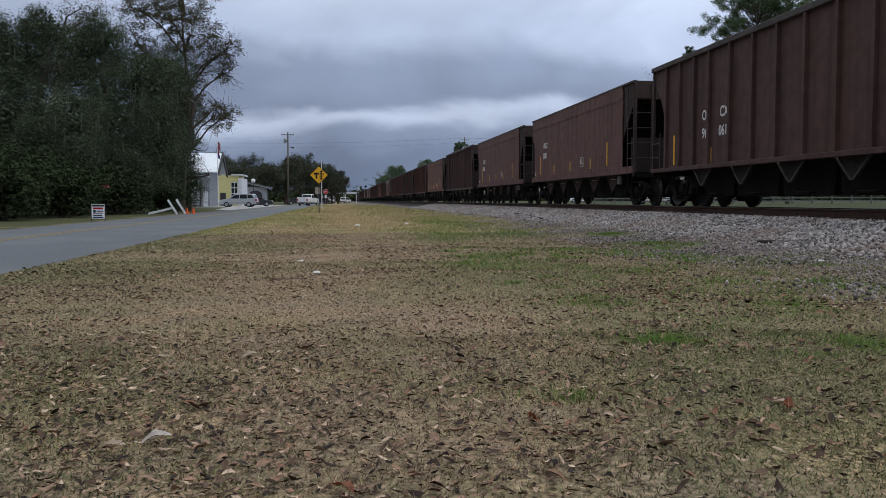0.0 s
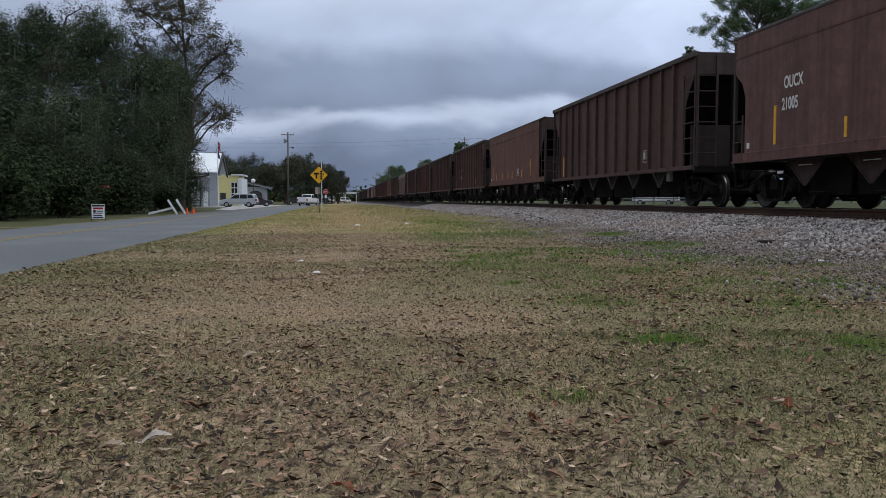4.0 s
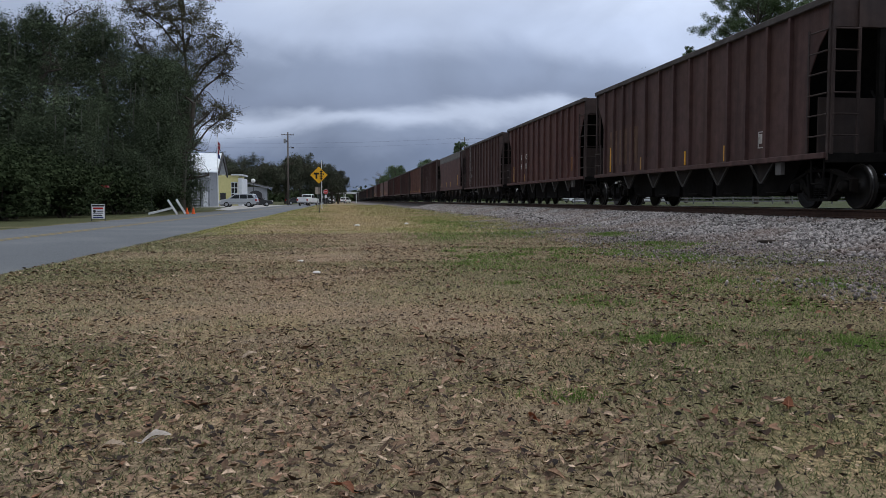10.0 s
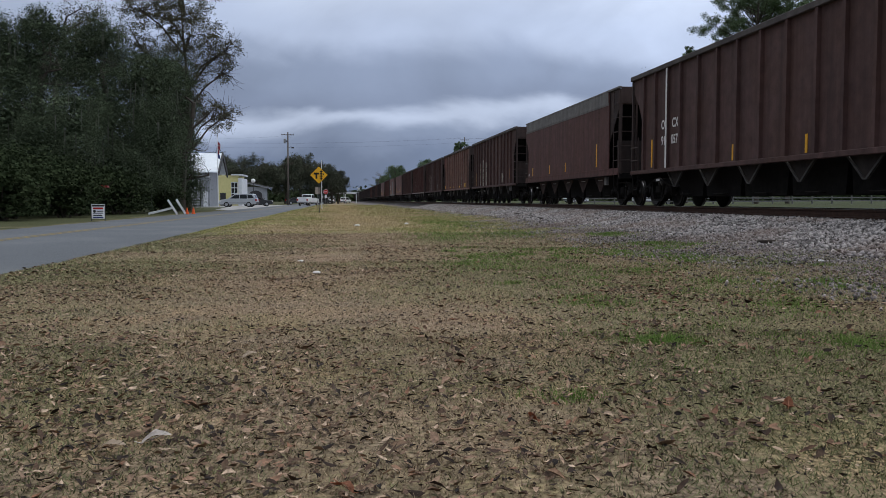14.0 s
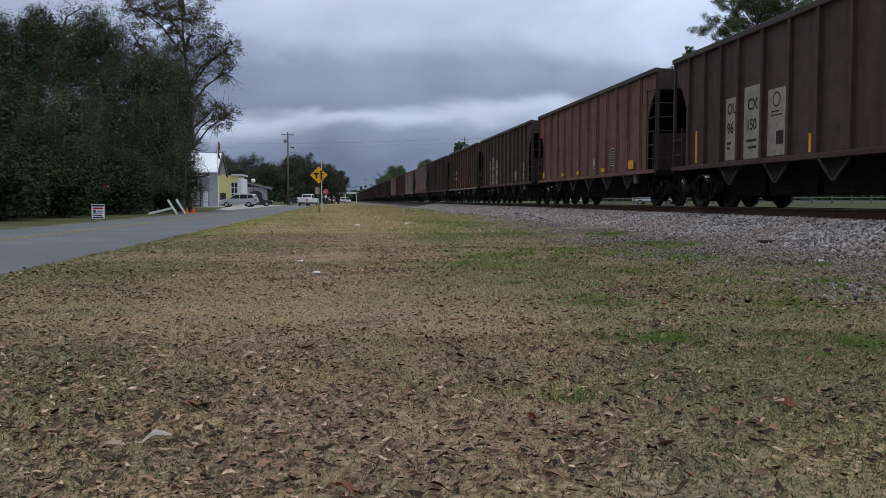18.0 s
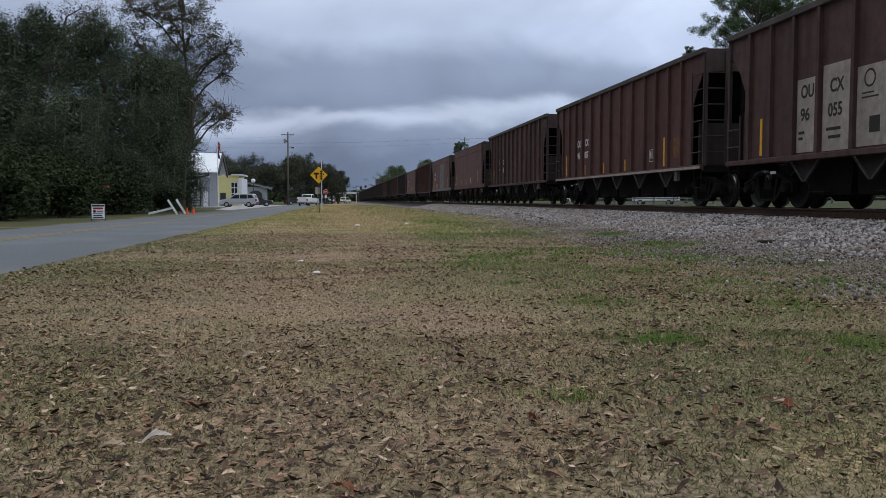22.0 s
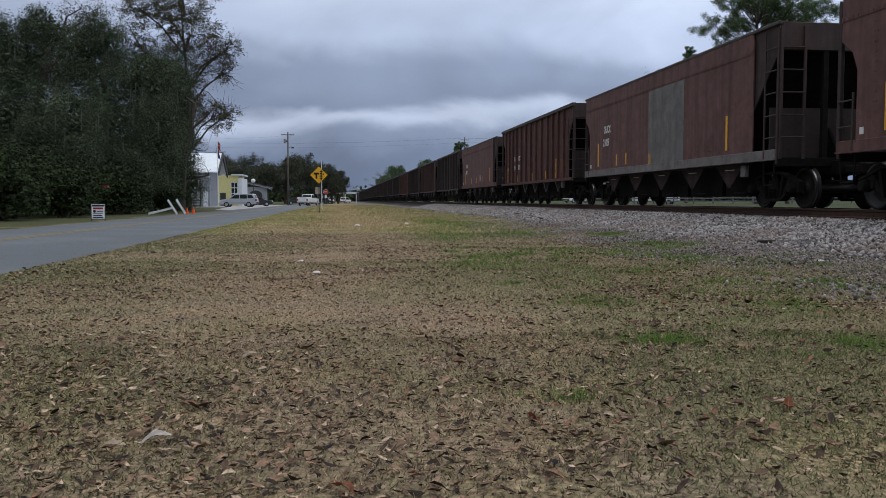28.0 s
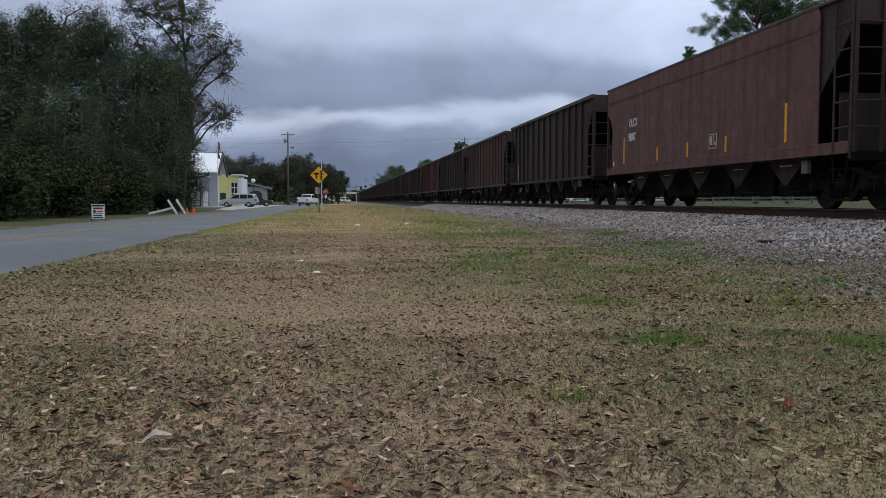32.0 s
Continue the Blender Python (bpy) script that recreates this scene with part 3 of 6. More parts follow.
def add_truck(car, y):
    truck = part("truck", shared("truck", bolster_bm, cast_iron), None, car, "cast iron four-wheel truck")
    truck.location = (0, y, 0)
    for s in (-1, 1):
        fr = part("side_frame", shared("side_frame", side_frame_bm, cast_iron), None, truck)
        fr.location = (s * 1.0, 0, 0)
        for w in (-0.19, 0.0, 0.19):
            sp = part("spring", shared("spring", spring_bm, black_steel), None, truck)
            sp.location = (s * 1.0, w, 0)
        for w in (-0.89, 0.89):
            cap = part("bearing_cap", shared("bearing_cap", bearing_bm, cast_iron, True), None, truck)
            cap.location = (s * 1.09, w, 0.457)
            cap.rotation_euler[2] = 0 if s > 0 else math.pi
    part("brake_beam", shared("brake_beam", brake_beam_bm, black_steel), None, truck)
    for w in (-0.89, 0.89):
        ws = part("wheelset", WHEELSET, None, truck, "steel wheelset with polished treads")
        ws.location = (0, w, 0.457)


def hopper_car(kind):
    """kind 'ribbed': outside posts; 'wide': broad posts and a riveted seam; 'smooth': plain sides with a leaning top."""
    smooth_side = kind == "smooth"
    H = 7.20 if smooth_side else 7.50
    car = thing("hopper_car", "brown steel open-top coal hopper car on the track", "freight car", group="coal train")
    paint = PAINTS["umber"]
    cut, hip = (H - 0.62, H - 0.12) if smooth_side else (H - 0.80, H - 0.14)
    top = 4.10 if smooth_side else 4.20
    for s in (-1, 1):
        if smooth_side:
            cutout = [(-6.10, 1.10), (cut, 1.10), (cut, 2.60), (cut + 0.16, 2.95), (hip, 3.20), (hip, 4.06), (-6.02, 4.06), (-6.10, 3.86)]
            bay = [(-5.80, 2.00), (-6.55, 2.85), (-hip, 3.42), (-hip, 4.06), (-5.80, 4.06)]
            part("end_bay_plate", prism(bay, "x", *sorted((s * 1.50, s * 1.53))), PAINTS["sooty_end"], car, "dark brown plate over the open end bay")
            part("side_sheet", prism(cutout, "x", *sorted((s * 1.555, s * 1.585))), paint, car)
            bm = box(*sorted((s * 1.58, s * 1.597)), -6.08, hip, 3.56, 3.66)
            for i in range(90):
                y = -6.03 + i * (hip + 5.98) / 89
                add_box(bm, *sorted((s * 1.596, s * 1.607)), y - 0.02, y + 0.02, 3.59, 3.63)
            part("seam_strip", bm, paint, car, "riveted seam strip")
            bm = bmesh.new()
            for i in range(13):
                y = -5.95 + i * (H + 4.80) / 12
                for j in range(12):
                    z = 1.42 + j * 0.178
                    add_box(bm, s * 1.584 - 0.010, s * 1.584 + 0.010, y - 0.055, y - 0.022, z, z + 0.022)
                    add_box(bm, s * 1.584 - 0.010, s * 1.584 + 0.010, y + 0.022, y + 0.055, z, z + 0.022)
            tagged(part("rivets", bm, paint, car), kind="stuff")
            part("top_chord", box(*sorted((s * 1.49, s * 1.60)), -H, H, 4.03, 4.10, 0.01), chord_paint, car)
        else:
            cutout = [(-cut, 1.10), (cut, 1.10), (cut, 2.75), (cut + 0.30, 3.25), (hip, 3.62), (hip, 4.1), (-hip, 4.1), (-hip, 3.62), (-cut - 0.30, 3.25), (-cut, 2.75)]
            part("side_sheet", prism(cutout, "x", *sorted((s * 1.50, s * 1.525))), paint, car)
            part("top_chord", box(*sorted((s * 1.47, s * 1.63)), -H, H, 4.06, top, 0.012), chord_paint, car)
            if kind == "ribbed":
                for d in (1.10, 2.06, 3.00, 3.93, 5.09, 6.22, 7.30, 8.42, 9.55, 10.68, 11.62, 12.58, 13.52):
                    y = H - d
                    bm = prism([(y - 0.055, 1.14), (y + 0.055, 1.14), (y + 0.045, 4.06), (y - 0.045, 4.06)], "x", *sorted((s * 1.524, s * 1.612)))
                    part("side_post", bm, paint, car)
            else:
                for i in range(12):
                    y = H - 1.15 - i * 1.13
                    bm = box(*sorted((s * 1.524, s * 1.555)), y - 0.13, y + 0.13, 1.14, 4.06, 0.01)
                    add_box(bm, *sorted((s * 1.553, s * 1.60)), y - 0.05, y + 0.05, 1.14, 4.06)
                    for k in range(15):
                        add_box(bm, *sorted((s * 1.553, s * 1.562)), y + 0.08, y + 0.105, 1.2 + k * 0.19, 1.225 + k * 0.19)
                    part("side_post", bm, paint, car)
                bm = bmesh.new()
                for i in range(60):
                    y = -cut + 0.1 + i * (2 * cut - 0.2) / 59
                    add_box(bm, *sorted((s * 1.524, s * 1.54)), y - 0.02, y + 0.02, 3.20, 3.24)
                add_box(bm, *sorted((s * 1.524, s * 1.532)), -cut, cut, 3.17, 3.27)
                tagged(part("rivets", bm, paint, car), kind="stuff")
        if smooth_side:
            bm = box(*sorted((s * 1.49, s * 1.603)), -H + 0.05, H - 0.05, 1.10, 1.31, 0.008)
            add_box(bm, *sorted((s * 1.49, s * 1.64)), -H + 0.05, H - 0.05, 1.075, 1.105)
            for i in range(110):
                y = -H + 0.12 + i * (2 * H - 0.24) / 109
                add_box(bm, *sorted((s * 1.60, s * 1.612)), y - 0.016, y + 0.016, 1.27, 1.30)
        else:
            bm = box(*sorted((s * 1.49, s * 1.63)), -H + 0.05, H - 0.05, 1.02, 1.135, 0.01)
        part("side_sill", bm, paint, car)
        for e in (-1, 1):
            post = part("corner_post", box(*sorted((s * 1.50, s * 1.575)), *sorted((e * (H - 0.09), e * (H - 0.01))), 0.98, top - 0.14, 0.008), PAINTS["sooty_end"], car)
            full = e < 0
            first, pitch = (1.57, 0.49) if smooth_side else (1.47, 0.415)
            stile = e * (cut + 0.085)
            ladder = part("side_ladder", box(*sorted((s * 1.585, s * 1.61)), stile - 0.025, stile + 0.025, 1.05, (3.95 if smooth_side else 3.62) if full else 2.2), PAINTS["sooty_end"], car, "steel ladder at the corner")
            for i in range(((5 if smooth_side else 6) if full else 2) if s < 0 else 0):
                z = first + i * pitch
                part("rung", add_tube(bmesh.new(), (s * 1.60, e * (H - 0.04), z), (s * 1.60, stile, z), 0.017, n=6), PAINTS["sooty_end"], ladder)
            bm = bmesh.new()
            add_path(bm, [(s * 1.56, e * (H - 0.12), 1.04), (s * 1.56, e * (H - 0.16), 0.52), (s * 1.56, e * (H - 0.56), 0.52), (s * 1.56, e * (H - 0.60), 1.04)], 0.02)
            part("stirrup_step", bm, black_steel, car)
    for e in (-1, 1):
        part("end_chord", box(-1.5, 1.5, *sorted((e * (H - 0.10), e * (H + 0.0))), top - 0.62, top - 0.02, 0.01), PAINTS["sooty_end"], car, "dark brown end plate")
        part("end_apron", box(-1.44, 1.44, *sorted((e * (H - 0.62), e * (H - 0.58))), 1.13, 2.28, 0.006), PAINTS["soot"], car, "very dark lower end sheet")
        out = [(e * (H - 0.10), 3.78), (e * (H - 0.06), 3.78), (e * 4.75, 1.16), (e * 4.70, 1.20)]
        part("slope_sheet", prism(out, "x", -1.49, 1.49), black_steel, car, "near-black sloping end sheet")
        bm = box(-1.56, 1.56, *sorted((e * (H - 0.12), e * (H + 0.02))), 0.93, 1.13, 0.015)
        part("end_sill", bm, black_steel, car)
        ladder = part("end_ladder", box(-1.01, -0.95, *sorted((e * (H + 0.01), e * (H + 0.05))), 1.1, top - 0.1), PAINTS["sooty_end"], car, "steel ladder on the end of the car")
        part("ladder_stile", box(-1.55, -1.49, *sorted((e * (H + 0.01), e * (H + 0.05))), 1.1, top - 0.1), PAINTS["sooty_end"], ladder)
        for i in range((5 if smooth_side else 6) if e < 0 else 0):
            z = (1.57 + i * 0.49) if smooth_side else (1.47 + i * 0.415)
            part("rung", add_tube(bmesh.new(), (-1.52, e * (H + 0.05), z), (-0.98, e * (H + 0.05), z), 0.017, n=6), PAINTS["sooty_end"], ladder)
        bm = bmesh.new()
        for x in (-0.45, 0.45):
            add_box(bm, x - 0.06, x + 0.06, *sorted((e * (H - 0.12), e * (H - 0.02))), 1.1, 3.8)
        add_prism(bm, [(e * (H - 0.1), 1.1), (e * (H - 1.6), 1.1), (e * (H - 1.0), 2.5)], "x", -0.03, 0.03)
        part("end_brace", bm, black_steel, car)
        bm = bmesh.new()
        add_box(bm, -0.09, 0.09, *sorted((e * (H - 0.1), e * 8.0)), 0.78, 0.95, 0.02)
        add_box(bm, -0.16, 0.10, *sorted((e * 7.98, e * 8.19)), 0.74, 1.0, 0.04)
        part("coupler", bm, cast_iron, car)
        add_truck(car, e * (H - 1.08))
    bm = add_lathe(bmesh.new(), [(-0.05, 0.28), (0.0, 0.30), (0.04, 0.28)], "y", 16, (0.75, -H - 0.08, 1.9))
    part("brake_wheel", bm, black_steel, car)
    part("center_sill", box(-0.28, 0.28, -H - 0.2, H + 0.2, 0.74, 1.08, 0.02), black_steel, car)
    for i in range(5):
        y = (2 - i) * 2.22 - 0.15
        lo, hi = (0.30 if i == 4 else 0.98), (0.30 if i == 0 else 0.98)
        hop = part("hopper", prism([(y - 1.08, 1.12), (y + 1.08, 1.12), (y + hi, 0.30), (y - lo, 0.30)], "x", -0.98, 0.98), black_steel, car, "near-black steel discharge hopper")
        for s in (-1, 1):
            w, z0, z1 = (0.72, 0.52, 1.08) if smooth_side else (0.52, 0.60, 1.04)
            part("chute_plate", prism([(y - w, z1), (y + w, z1), (y + 0.03, z0), (y - 0.03, z0)], "x", *sorted((s * 1.35, s * 1.385))), brown_plate if smooth_side else chute_plate, hop, "dirty brown triangular plate")
            bm = bmesh.new()
            add_path(bm, [(s * 0.97, y - 0.30, 0.36), (s * 1.10, y - 0.28, 0.36), (s * 1.10, y + 0.28, 0.36), (s * 0.97, y + 0.30, 0.36)], 0.02)
            part("door_lever", bm, cast_iron, hop)
            bm = bmesh.new()
            for e in (-1, 1):
                add_prism(bm, [(y + e * (w + 0.07), z1), (y + e * w, z1), (y - e * 0.012, z0 - 0.025), (y + e * 0.06, z0 - 0.025)], "x", *sorted((s * 1.37, s * (1.395 if smooth_side else 1.42))))
            part("door_frame", bm, brown_plate if smooth_side else worn_edge, hop, "worn angle iron edge")
            if smooth_side and s < 0:
                part("plate_marking", box(-1.389, -1.384, y - 0.26, y + 0.26, 0.925, 0.945), stencil_paint, hop, "faint pale marking on the plate")
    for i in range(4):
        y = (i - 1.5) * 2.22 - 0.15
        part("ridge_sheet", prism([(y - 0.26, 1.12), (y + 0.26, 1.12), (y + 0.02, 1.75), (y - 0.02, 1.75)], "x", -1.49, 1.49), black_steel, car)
    part("tag", box(-1.46, -1.44, H - 2.14, H - 1.92, 0.775, 0.835), white_paint, car, "small white tag beside the truck")
    if smooth_side:
        bm = add_path(bmesh.new(), [(-1.60, -6.0, 1.045), (-1.60, -2.0, 1.035), (-1.60, 2.0, 1.035), (-1.60, 5.4, 1.045)], 0.018, 6)
        part("brake_pipe", bm, black_steel, car, "thin brake pipe slung under the sill")
        plate(car, "label_plate", H - 0.86, H - 0.74, 1.40, 1.53, white_paint, "small white label", 1.588)
    bm = box(-1.50, -1.40, -5.50 - 0.12, -5.50 + 0.12, 0.74, 1.02, 0.01)
    part("latch_box", bm, grey_panel, car, "small grey box under the sill")
    return car


def repaint(car, paint):
    names = ("side_sheet", "side_post", "side_sill", "rivets", "seam_strip")
    for o in car.children:
        if o.name.split(".")[0] in names:
            o.material_slots[0].link = "OBJECT"
            o.material_slots[0].material = paint


def lettering(car, words, y, z, size, mat, squeeze=0.72, side=-1, depth=1.588):
    ob = part("lettering", text_mesh(words, size, mat), None, car)
    ob.matrix_basis = Matrix.Translation((-depth, y, z)) @ SIDE @ Matrix.Diagonal((squeeze, 1, 1, 1))
    return ob


def plate(car, name, y0, y1, z0, z1, mat, label="", depth=1.53):
    return part(name, box(-depth - 0.006, -depth + 0.003, min(y0, y1), max(y0, y1), z0, z1), mat, car, label)


TEMPLATES = {k: hopper_car(k) for k in ("ribbed", "wide", "smooth")}
TALL, SHORT = (1.20, 2.05), (1.17, 1.56)

# trailing end at 16 s, kind, paint, owner's mark and number, offsets of tall and short reflectors, extras
CARS = [
    (-123.8, "ribbed", "umber", "96061", (1.6, 12.4), (4.0,), ()),
    (-107.8, "smooth", "plum", "21028", (1.75, 11.7), (4.3, 6.9, 9.7), ("stencil", "green")),
    (-91.4, "smooth", "plum", "21005", (2.0, 11.6), (4.6, 6.8, 9.0), ("stencil", "green")),
    (-74.2, "ribbed", "umber", "", (1.6,), (11.6,), ("stencil",)),
    (-58.2, "smooth", "rust", "", (1.35, 11.5), (2.55, 4.45, 5.95, 7.1, 9.5), ("stencil", "green")),
    (-41.4, "ribbed", "maroon", "96109", (1.5,), (10.4,), ("stencil", "orange_end")),
    (-24.6, "ribbed", "umber", "", (1.6,), (4.6, 8.05, 10.46), ("orange_trail", "stencil")),
    (-8.2, "ribbed", "maroon", "96117", (1.5, 12.4), (4.2, 7.0, 9.3), ("orange_end",)),
    (8.3, "ribbed", "umber", "91057", (1.7,), (7.05, 10.3), ("white_post",)),
    (23.9, "smooth", "maroon", "", (11.9,), (1.6, 4.9, 7.6), ("grey_top",)),
    (41.3, "ribbed", "umber", "96150", (1.5, 12.3), (7.0,), ("cream", "orange_end", "stencil")),
    (57.6, "wide", "taupe", "27001", (), (), ("squares", "red_corner", "green", "stencil")),
    (74.05, "ribbed", "umber", "96055", (1.6, 12.3), (7.0,), ("cream", "yellow_end", "stencil")),
    (90.4, "ribbed", "maroon", "96037", (1.5, 12.2), (4.2, 6.5, 8.8), ("orange_end", "stencil", "pale_sill")),
    (107.15, "ribbed", "umber", "96101", (1.6, 12.4), (4.7, 7.0, 9.3), ()),
    (123.2, "smooth", "plum", "", (1.5, 11.6), (3.9, 6.4, 8.8), ("stencil",)),
    (139.8, "smooth", "plum", "21029", (1.7, 12.0), (3.75, 4.7), ("grey_panel", "green", "pale_sill")),
    (156.5, "ribbed", "maroon", "96039", (1.5, 12.1), (4.1, 7.5, 10.2), ("orange_end",)),
    (172.7, "smooth", "plum", "98007", (1.85, 12.1), (4.8, 7.0, 9.3), ("stencil",)),
    (189.4, "ribbed", "soot", "", (1.6,), (7.0,), ()),
    (206.0, "ribbed", "umber", "", (1.6,), (7.0,), ()),
    (222.6, "ribbed", "soot", "", (1.6,), (), ()),
    (239.2, "ribbed", "maroon", "", (1.6,), (), ()),
]
far_kinds = [("ribbed", "soot"), ("ribbed", "umber"), ("ribbed", "soot"), ("smooth", "plum"), ("ribbed", "maroon"), ("ribbed", "soot"), ("smooth", "taupe"), ("ribbed", "umber")]
end = 239.2
for i in range(36):
    kind, paint = far_kinds[(i * 5 + i // 3) % 8]
    end += 16.6 if kind == "ribbed" else 16.1
    CARS.append((end, kind, paint, "", (), (), ()))

TRAIN = []


def build_train():
    for i, (trail, kind, paint, number, tall, short, extras) in enumerate(CARS):
        template = TEMPLATES[kind]
        H = 7.20 if kind == "smooth" else 7.50
        car = copy_thing(template, pose(TRACK, trail - H, RAIL))
        repaint(car, PAINTS[paint])
        if i > 24:
            for o in list(car.children_recursive):
                if o.name.split(".")[0] in ("spring", "bearing_cap", "brake_beam", "door_frame", "chute_plate", "door_lever", "rung", "ladder_stile", "tag", "plate_marking", "brake_pipe", "latch_box", "end_apron", "brake_wheel", "stirrup_step", "end_brace", "ridge_sheet"):
                    bpy.data.objects.remove(o)
        word = {"umber": "dark brown", "maroon": "maroon-brown", "plum": "dull plum-brown", "soot": "soot-blackened", "rust": "rusty red-brown", "taupe": "faded taupe-brown"}[paint]
        form = {"ribbed": "ribbed", "smooth": "smooth-sided", "wide": "broad-posted riveted"}[kind]
        note = {"white_post": " and one white post", "cream": " and cream number panels", "squares": " and yellow squares", "grey_panel": " and a grey patch panel", "grey_top": " and a grey top"}
        label = word + " " + form + " steel coal hopper car" + next((" with" + note[e][4:] for e in extras if e in note), " with white numbers" if number else " without legible numbers")
        tagged(car, label)
        flat = 1.588 if kind == "smooth" else 1.528
        y = lambda d: H - d
        lift = 0.22 if kind == "smooth" else 0.0
        for d in tall:
            plate(car, "reflector", y(d) - 0.05, y(d) + 0.05, TALL[0] + lift, TALL[1] + lift, yellow_paint, "tall yellow reflector strip", flat)
        for d in short:
            plate(car, "reflector", y(d) - 0.045, y(d) + 0.045, SHORT[0] + lift, SHORT[1] + lift, yellow_paint if kind == "smooth" or d > 6 else faded_yellow, "short yellow reflector strip", flat)
        ink = white_paint
        if "cream" in extras or "squares" in extras:
            ink = faint_letter if kind == "wide" else dark_letter
        if "cream" in extras:
            c = -0.26 if number == "96055" else -0.13
            for a, b, z0, z1 in ((3.36 + c, 3.86, 1.18, 2.70), (4.30 + c, 5.02, 1.16, 2.86), (5.41 + c, 6.15, 1.18, 2.66), (10.62, 11.0, 1.25, 1.80)):
                plate(car, "panel_patch", y(a), y(b), z0, z1, cream_patch, "faded cream painted patch", flat)
            for a, b, z0, z1 in ((3.44, 3.66, 1.56, 1.62), (3.44, 3.60, 1.44, 1.50), (4.44, 4.92, 1.56, 1.62), (4.52, 4.92, 1.40, 1.46), (5.56, 5.90, 2.14, 2.17), (5.56, 6.04, 2.06, 2.09), (5.80, 6.10, 1.42, 1.72)):
                plate(car, "stencil_bar", y(a + c), y(b + c), z0, z1, dark_letter, "", flat + 0.004)
            bm = add_lathe(bmesh.new(), [(-1.533, 0.17), (-1.5345, 0.17)], "x", 20, (0, y(5.78 + c), 2.42))
            emblem = part("emblem", bm, dark_letter, car, "round dark emblem")
            bm = add_lathe(bmesh.new(), [(-1.5352, 0.13), (-1.5362, 0.13)], "x", 20, (0, y(5.78 + c), 2.42))
            part("emblem_face", bm, cream_patch, emblem)
        if number and kind != "smooth":
            d1, d2 = (3.46, 4.50)
            off = flat + 0.008
            if number == "91057":
                d1, d2 = 2.46, 3.26
            if kind == "wide":
                d1, d2 = 3.30, 4.15
            shift = {"96109": -0.18, "96117": -0.10, "96037": -0.32, "96039": -0.20, "96101": -0.06, "96055": -0.22, "96150": -0.15}.get(number, 0.0)
            d1, d2 = d1 + shift, d2 + shift
            lettering(car, "OU", y(d1), 2.31, 0.37, ink, 0.86, depth=off)
            lettering(car, "CX", y(d2), 2.31, 0.37, ink, 0.86, depth=off)
            lettering(car, number[:2], y(d1), 1.84, 0.36, ink, 0.95, depth=off)
            lettering(car, number[2:], y(d2) + 0.05, 1.84, 0.36, ink, 0.88, depth=off)
        elif number:
            lettering(car, "OUCX", y(2.35), 2.60, 0.36, ink, 0.70, depth=flat + 0.006)
            lettering(car, number, y(2.28), 2.14, 0.36, ink, 0.72, depth=flat + 0.006)
        if "stencil" in extras:
            d = 8.6 if kind == "wide" else {-24.6: 12.15}.get(trail, 11.02) if kind == "ribbed" else 8.35
            for a, b, z0, z1 in ((0, 0.5, 1.30, 1.325), (0, 0.5, 1.72, 1.745), (0, 0.025, 1.3, 1.745), (0.475, 0.5, 1.3, 1.745), (0.06, 0.2, 1.42, 1.68), (0.27, 0.30, 1.4, 1.7), (0.36, 0.44, 1.4, 1.5)):
                z0, z1 = (1.38 + (z - 1.3) * 0.85 + lift * 0.6 for z in (z0, z1))
                part("stencil_bar", box(-flat - 0.006, -flat + 0.002, y(d + b * 0.9), y(d + a * 0.9), z0, z1), stencil_paint, car)
        if "green" in extras:
            if kind != "wide":
                for j in range(4):
                    part("stencil_bar", box(-flat - 0.005, -flat + 0.002, y(11.15 - 0.06 * (j % 3)), y(10.72), 1.45 + j * 0.09, 1.475 + j * 0.09), faded_patch, car)
            notice = kind == "wide" and plate(car, "notice", y(11.26), y(10.60), 1.40, 2.02, stencil_paint, "dark green notice with pale lines", flat - 0.003)
            if notice:
                part("notice_field", box(-flat - 0.006, -flat + 0.002, y(11.235), y(10.625), 1.425, 1.995), green_panel, notice)
            for j in range(6 if notice else 0):
                part("stencil_bar", box(-flat - 0.009, -flat + 0.002, y(11.18 - 0.05 * (j % 3)), y(10.68), 1.47 + j * 0.083, 1.50 + j * 0.083), cream_patch, notice)
        if "orange_end" in extras:
            plate(car, "orange_patch", y(13.35), y(12.9), 1.40, 1.98, orange_patch, "rusty orange patch", flat)
        if "yellow_end" in extras:
            plate(car, "yellow_patch", y(13.35), y(12.9), 1.72, 2.22, faded_yellow, "yellow notice", flat)
            plate(car, "panel_patch", y(13.35), y(12.9), 1.30, 1.62, cream_patch, "faded cream patch", flat)
        if "orange_trail" in extras:
            for a in (1.55, 2.55, 3.55):
                plate(car, "orange_patch", y(a + 0.75), y(a), 1.4, 2.6, faded_patch, "faded rusty patch", flat - 0.002)
        if "pale_sill" in extras:
            if kind == "smooth":
                for o in car.children:
                    if o.name.split(".")[0] == "side_sill":
                        o.material_slots[0].material = worn_sill
            else:
                part("sill_edge", box(-1.636, -1.628, -H + 0.1, H - 0.1, 1.03, 1.10), cream_patch, car, "pale worn lower sill edge")
        if "squares" in extras:
            for a, w, h in ((1.0, 0.30, 0.24), (4.3, 0.32, 0.13), (6.6, 0.32, 0.13), (9.75, 0.42, 0.13), (12.65, 0.50, 0.28)):
                plate(car, "reflector", y(a + w), y(a), 1.22, 1.22 + h, yellow_paint, "yellow square reflector", 1.60)
            plate(car, "panel_patch", y(6.75), y(6.5), 1.62, 1.78, white_paint, "white data plate", flat)
        if "red_corner" in extras:
            part("corner_plate", prism([(y(0.16), 3.2), (y(0.16), 4.05), (y(0.95), 4.05), (y(0.95), 3.0)], "x", -1.535, -1.524), red_corner, car, "faded red corner plate")
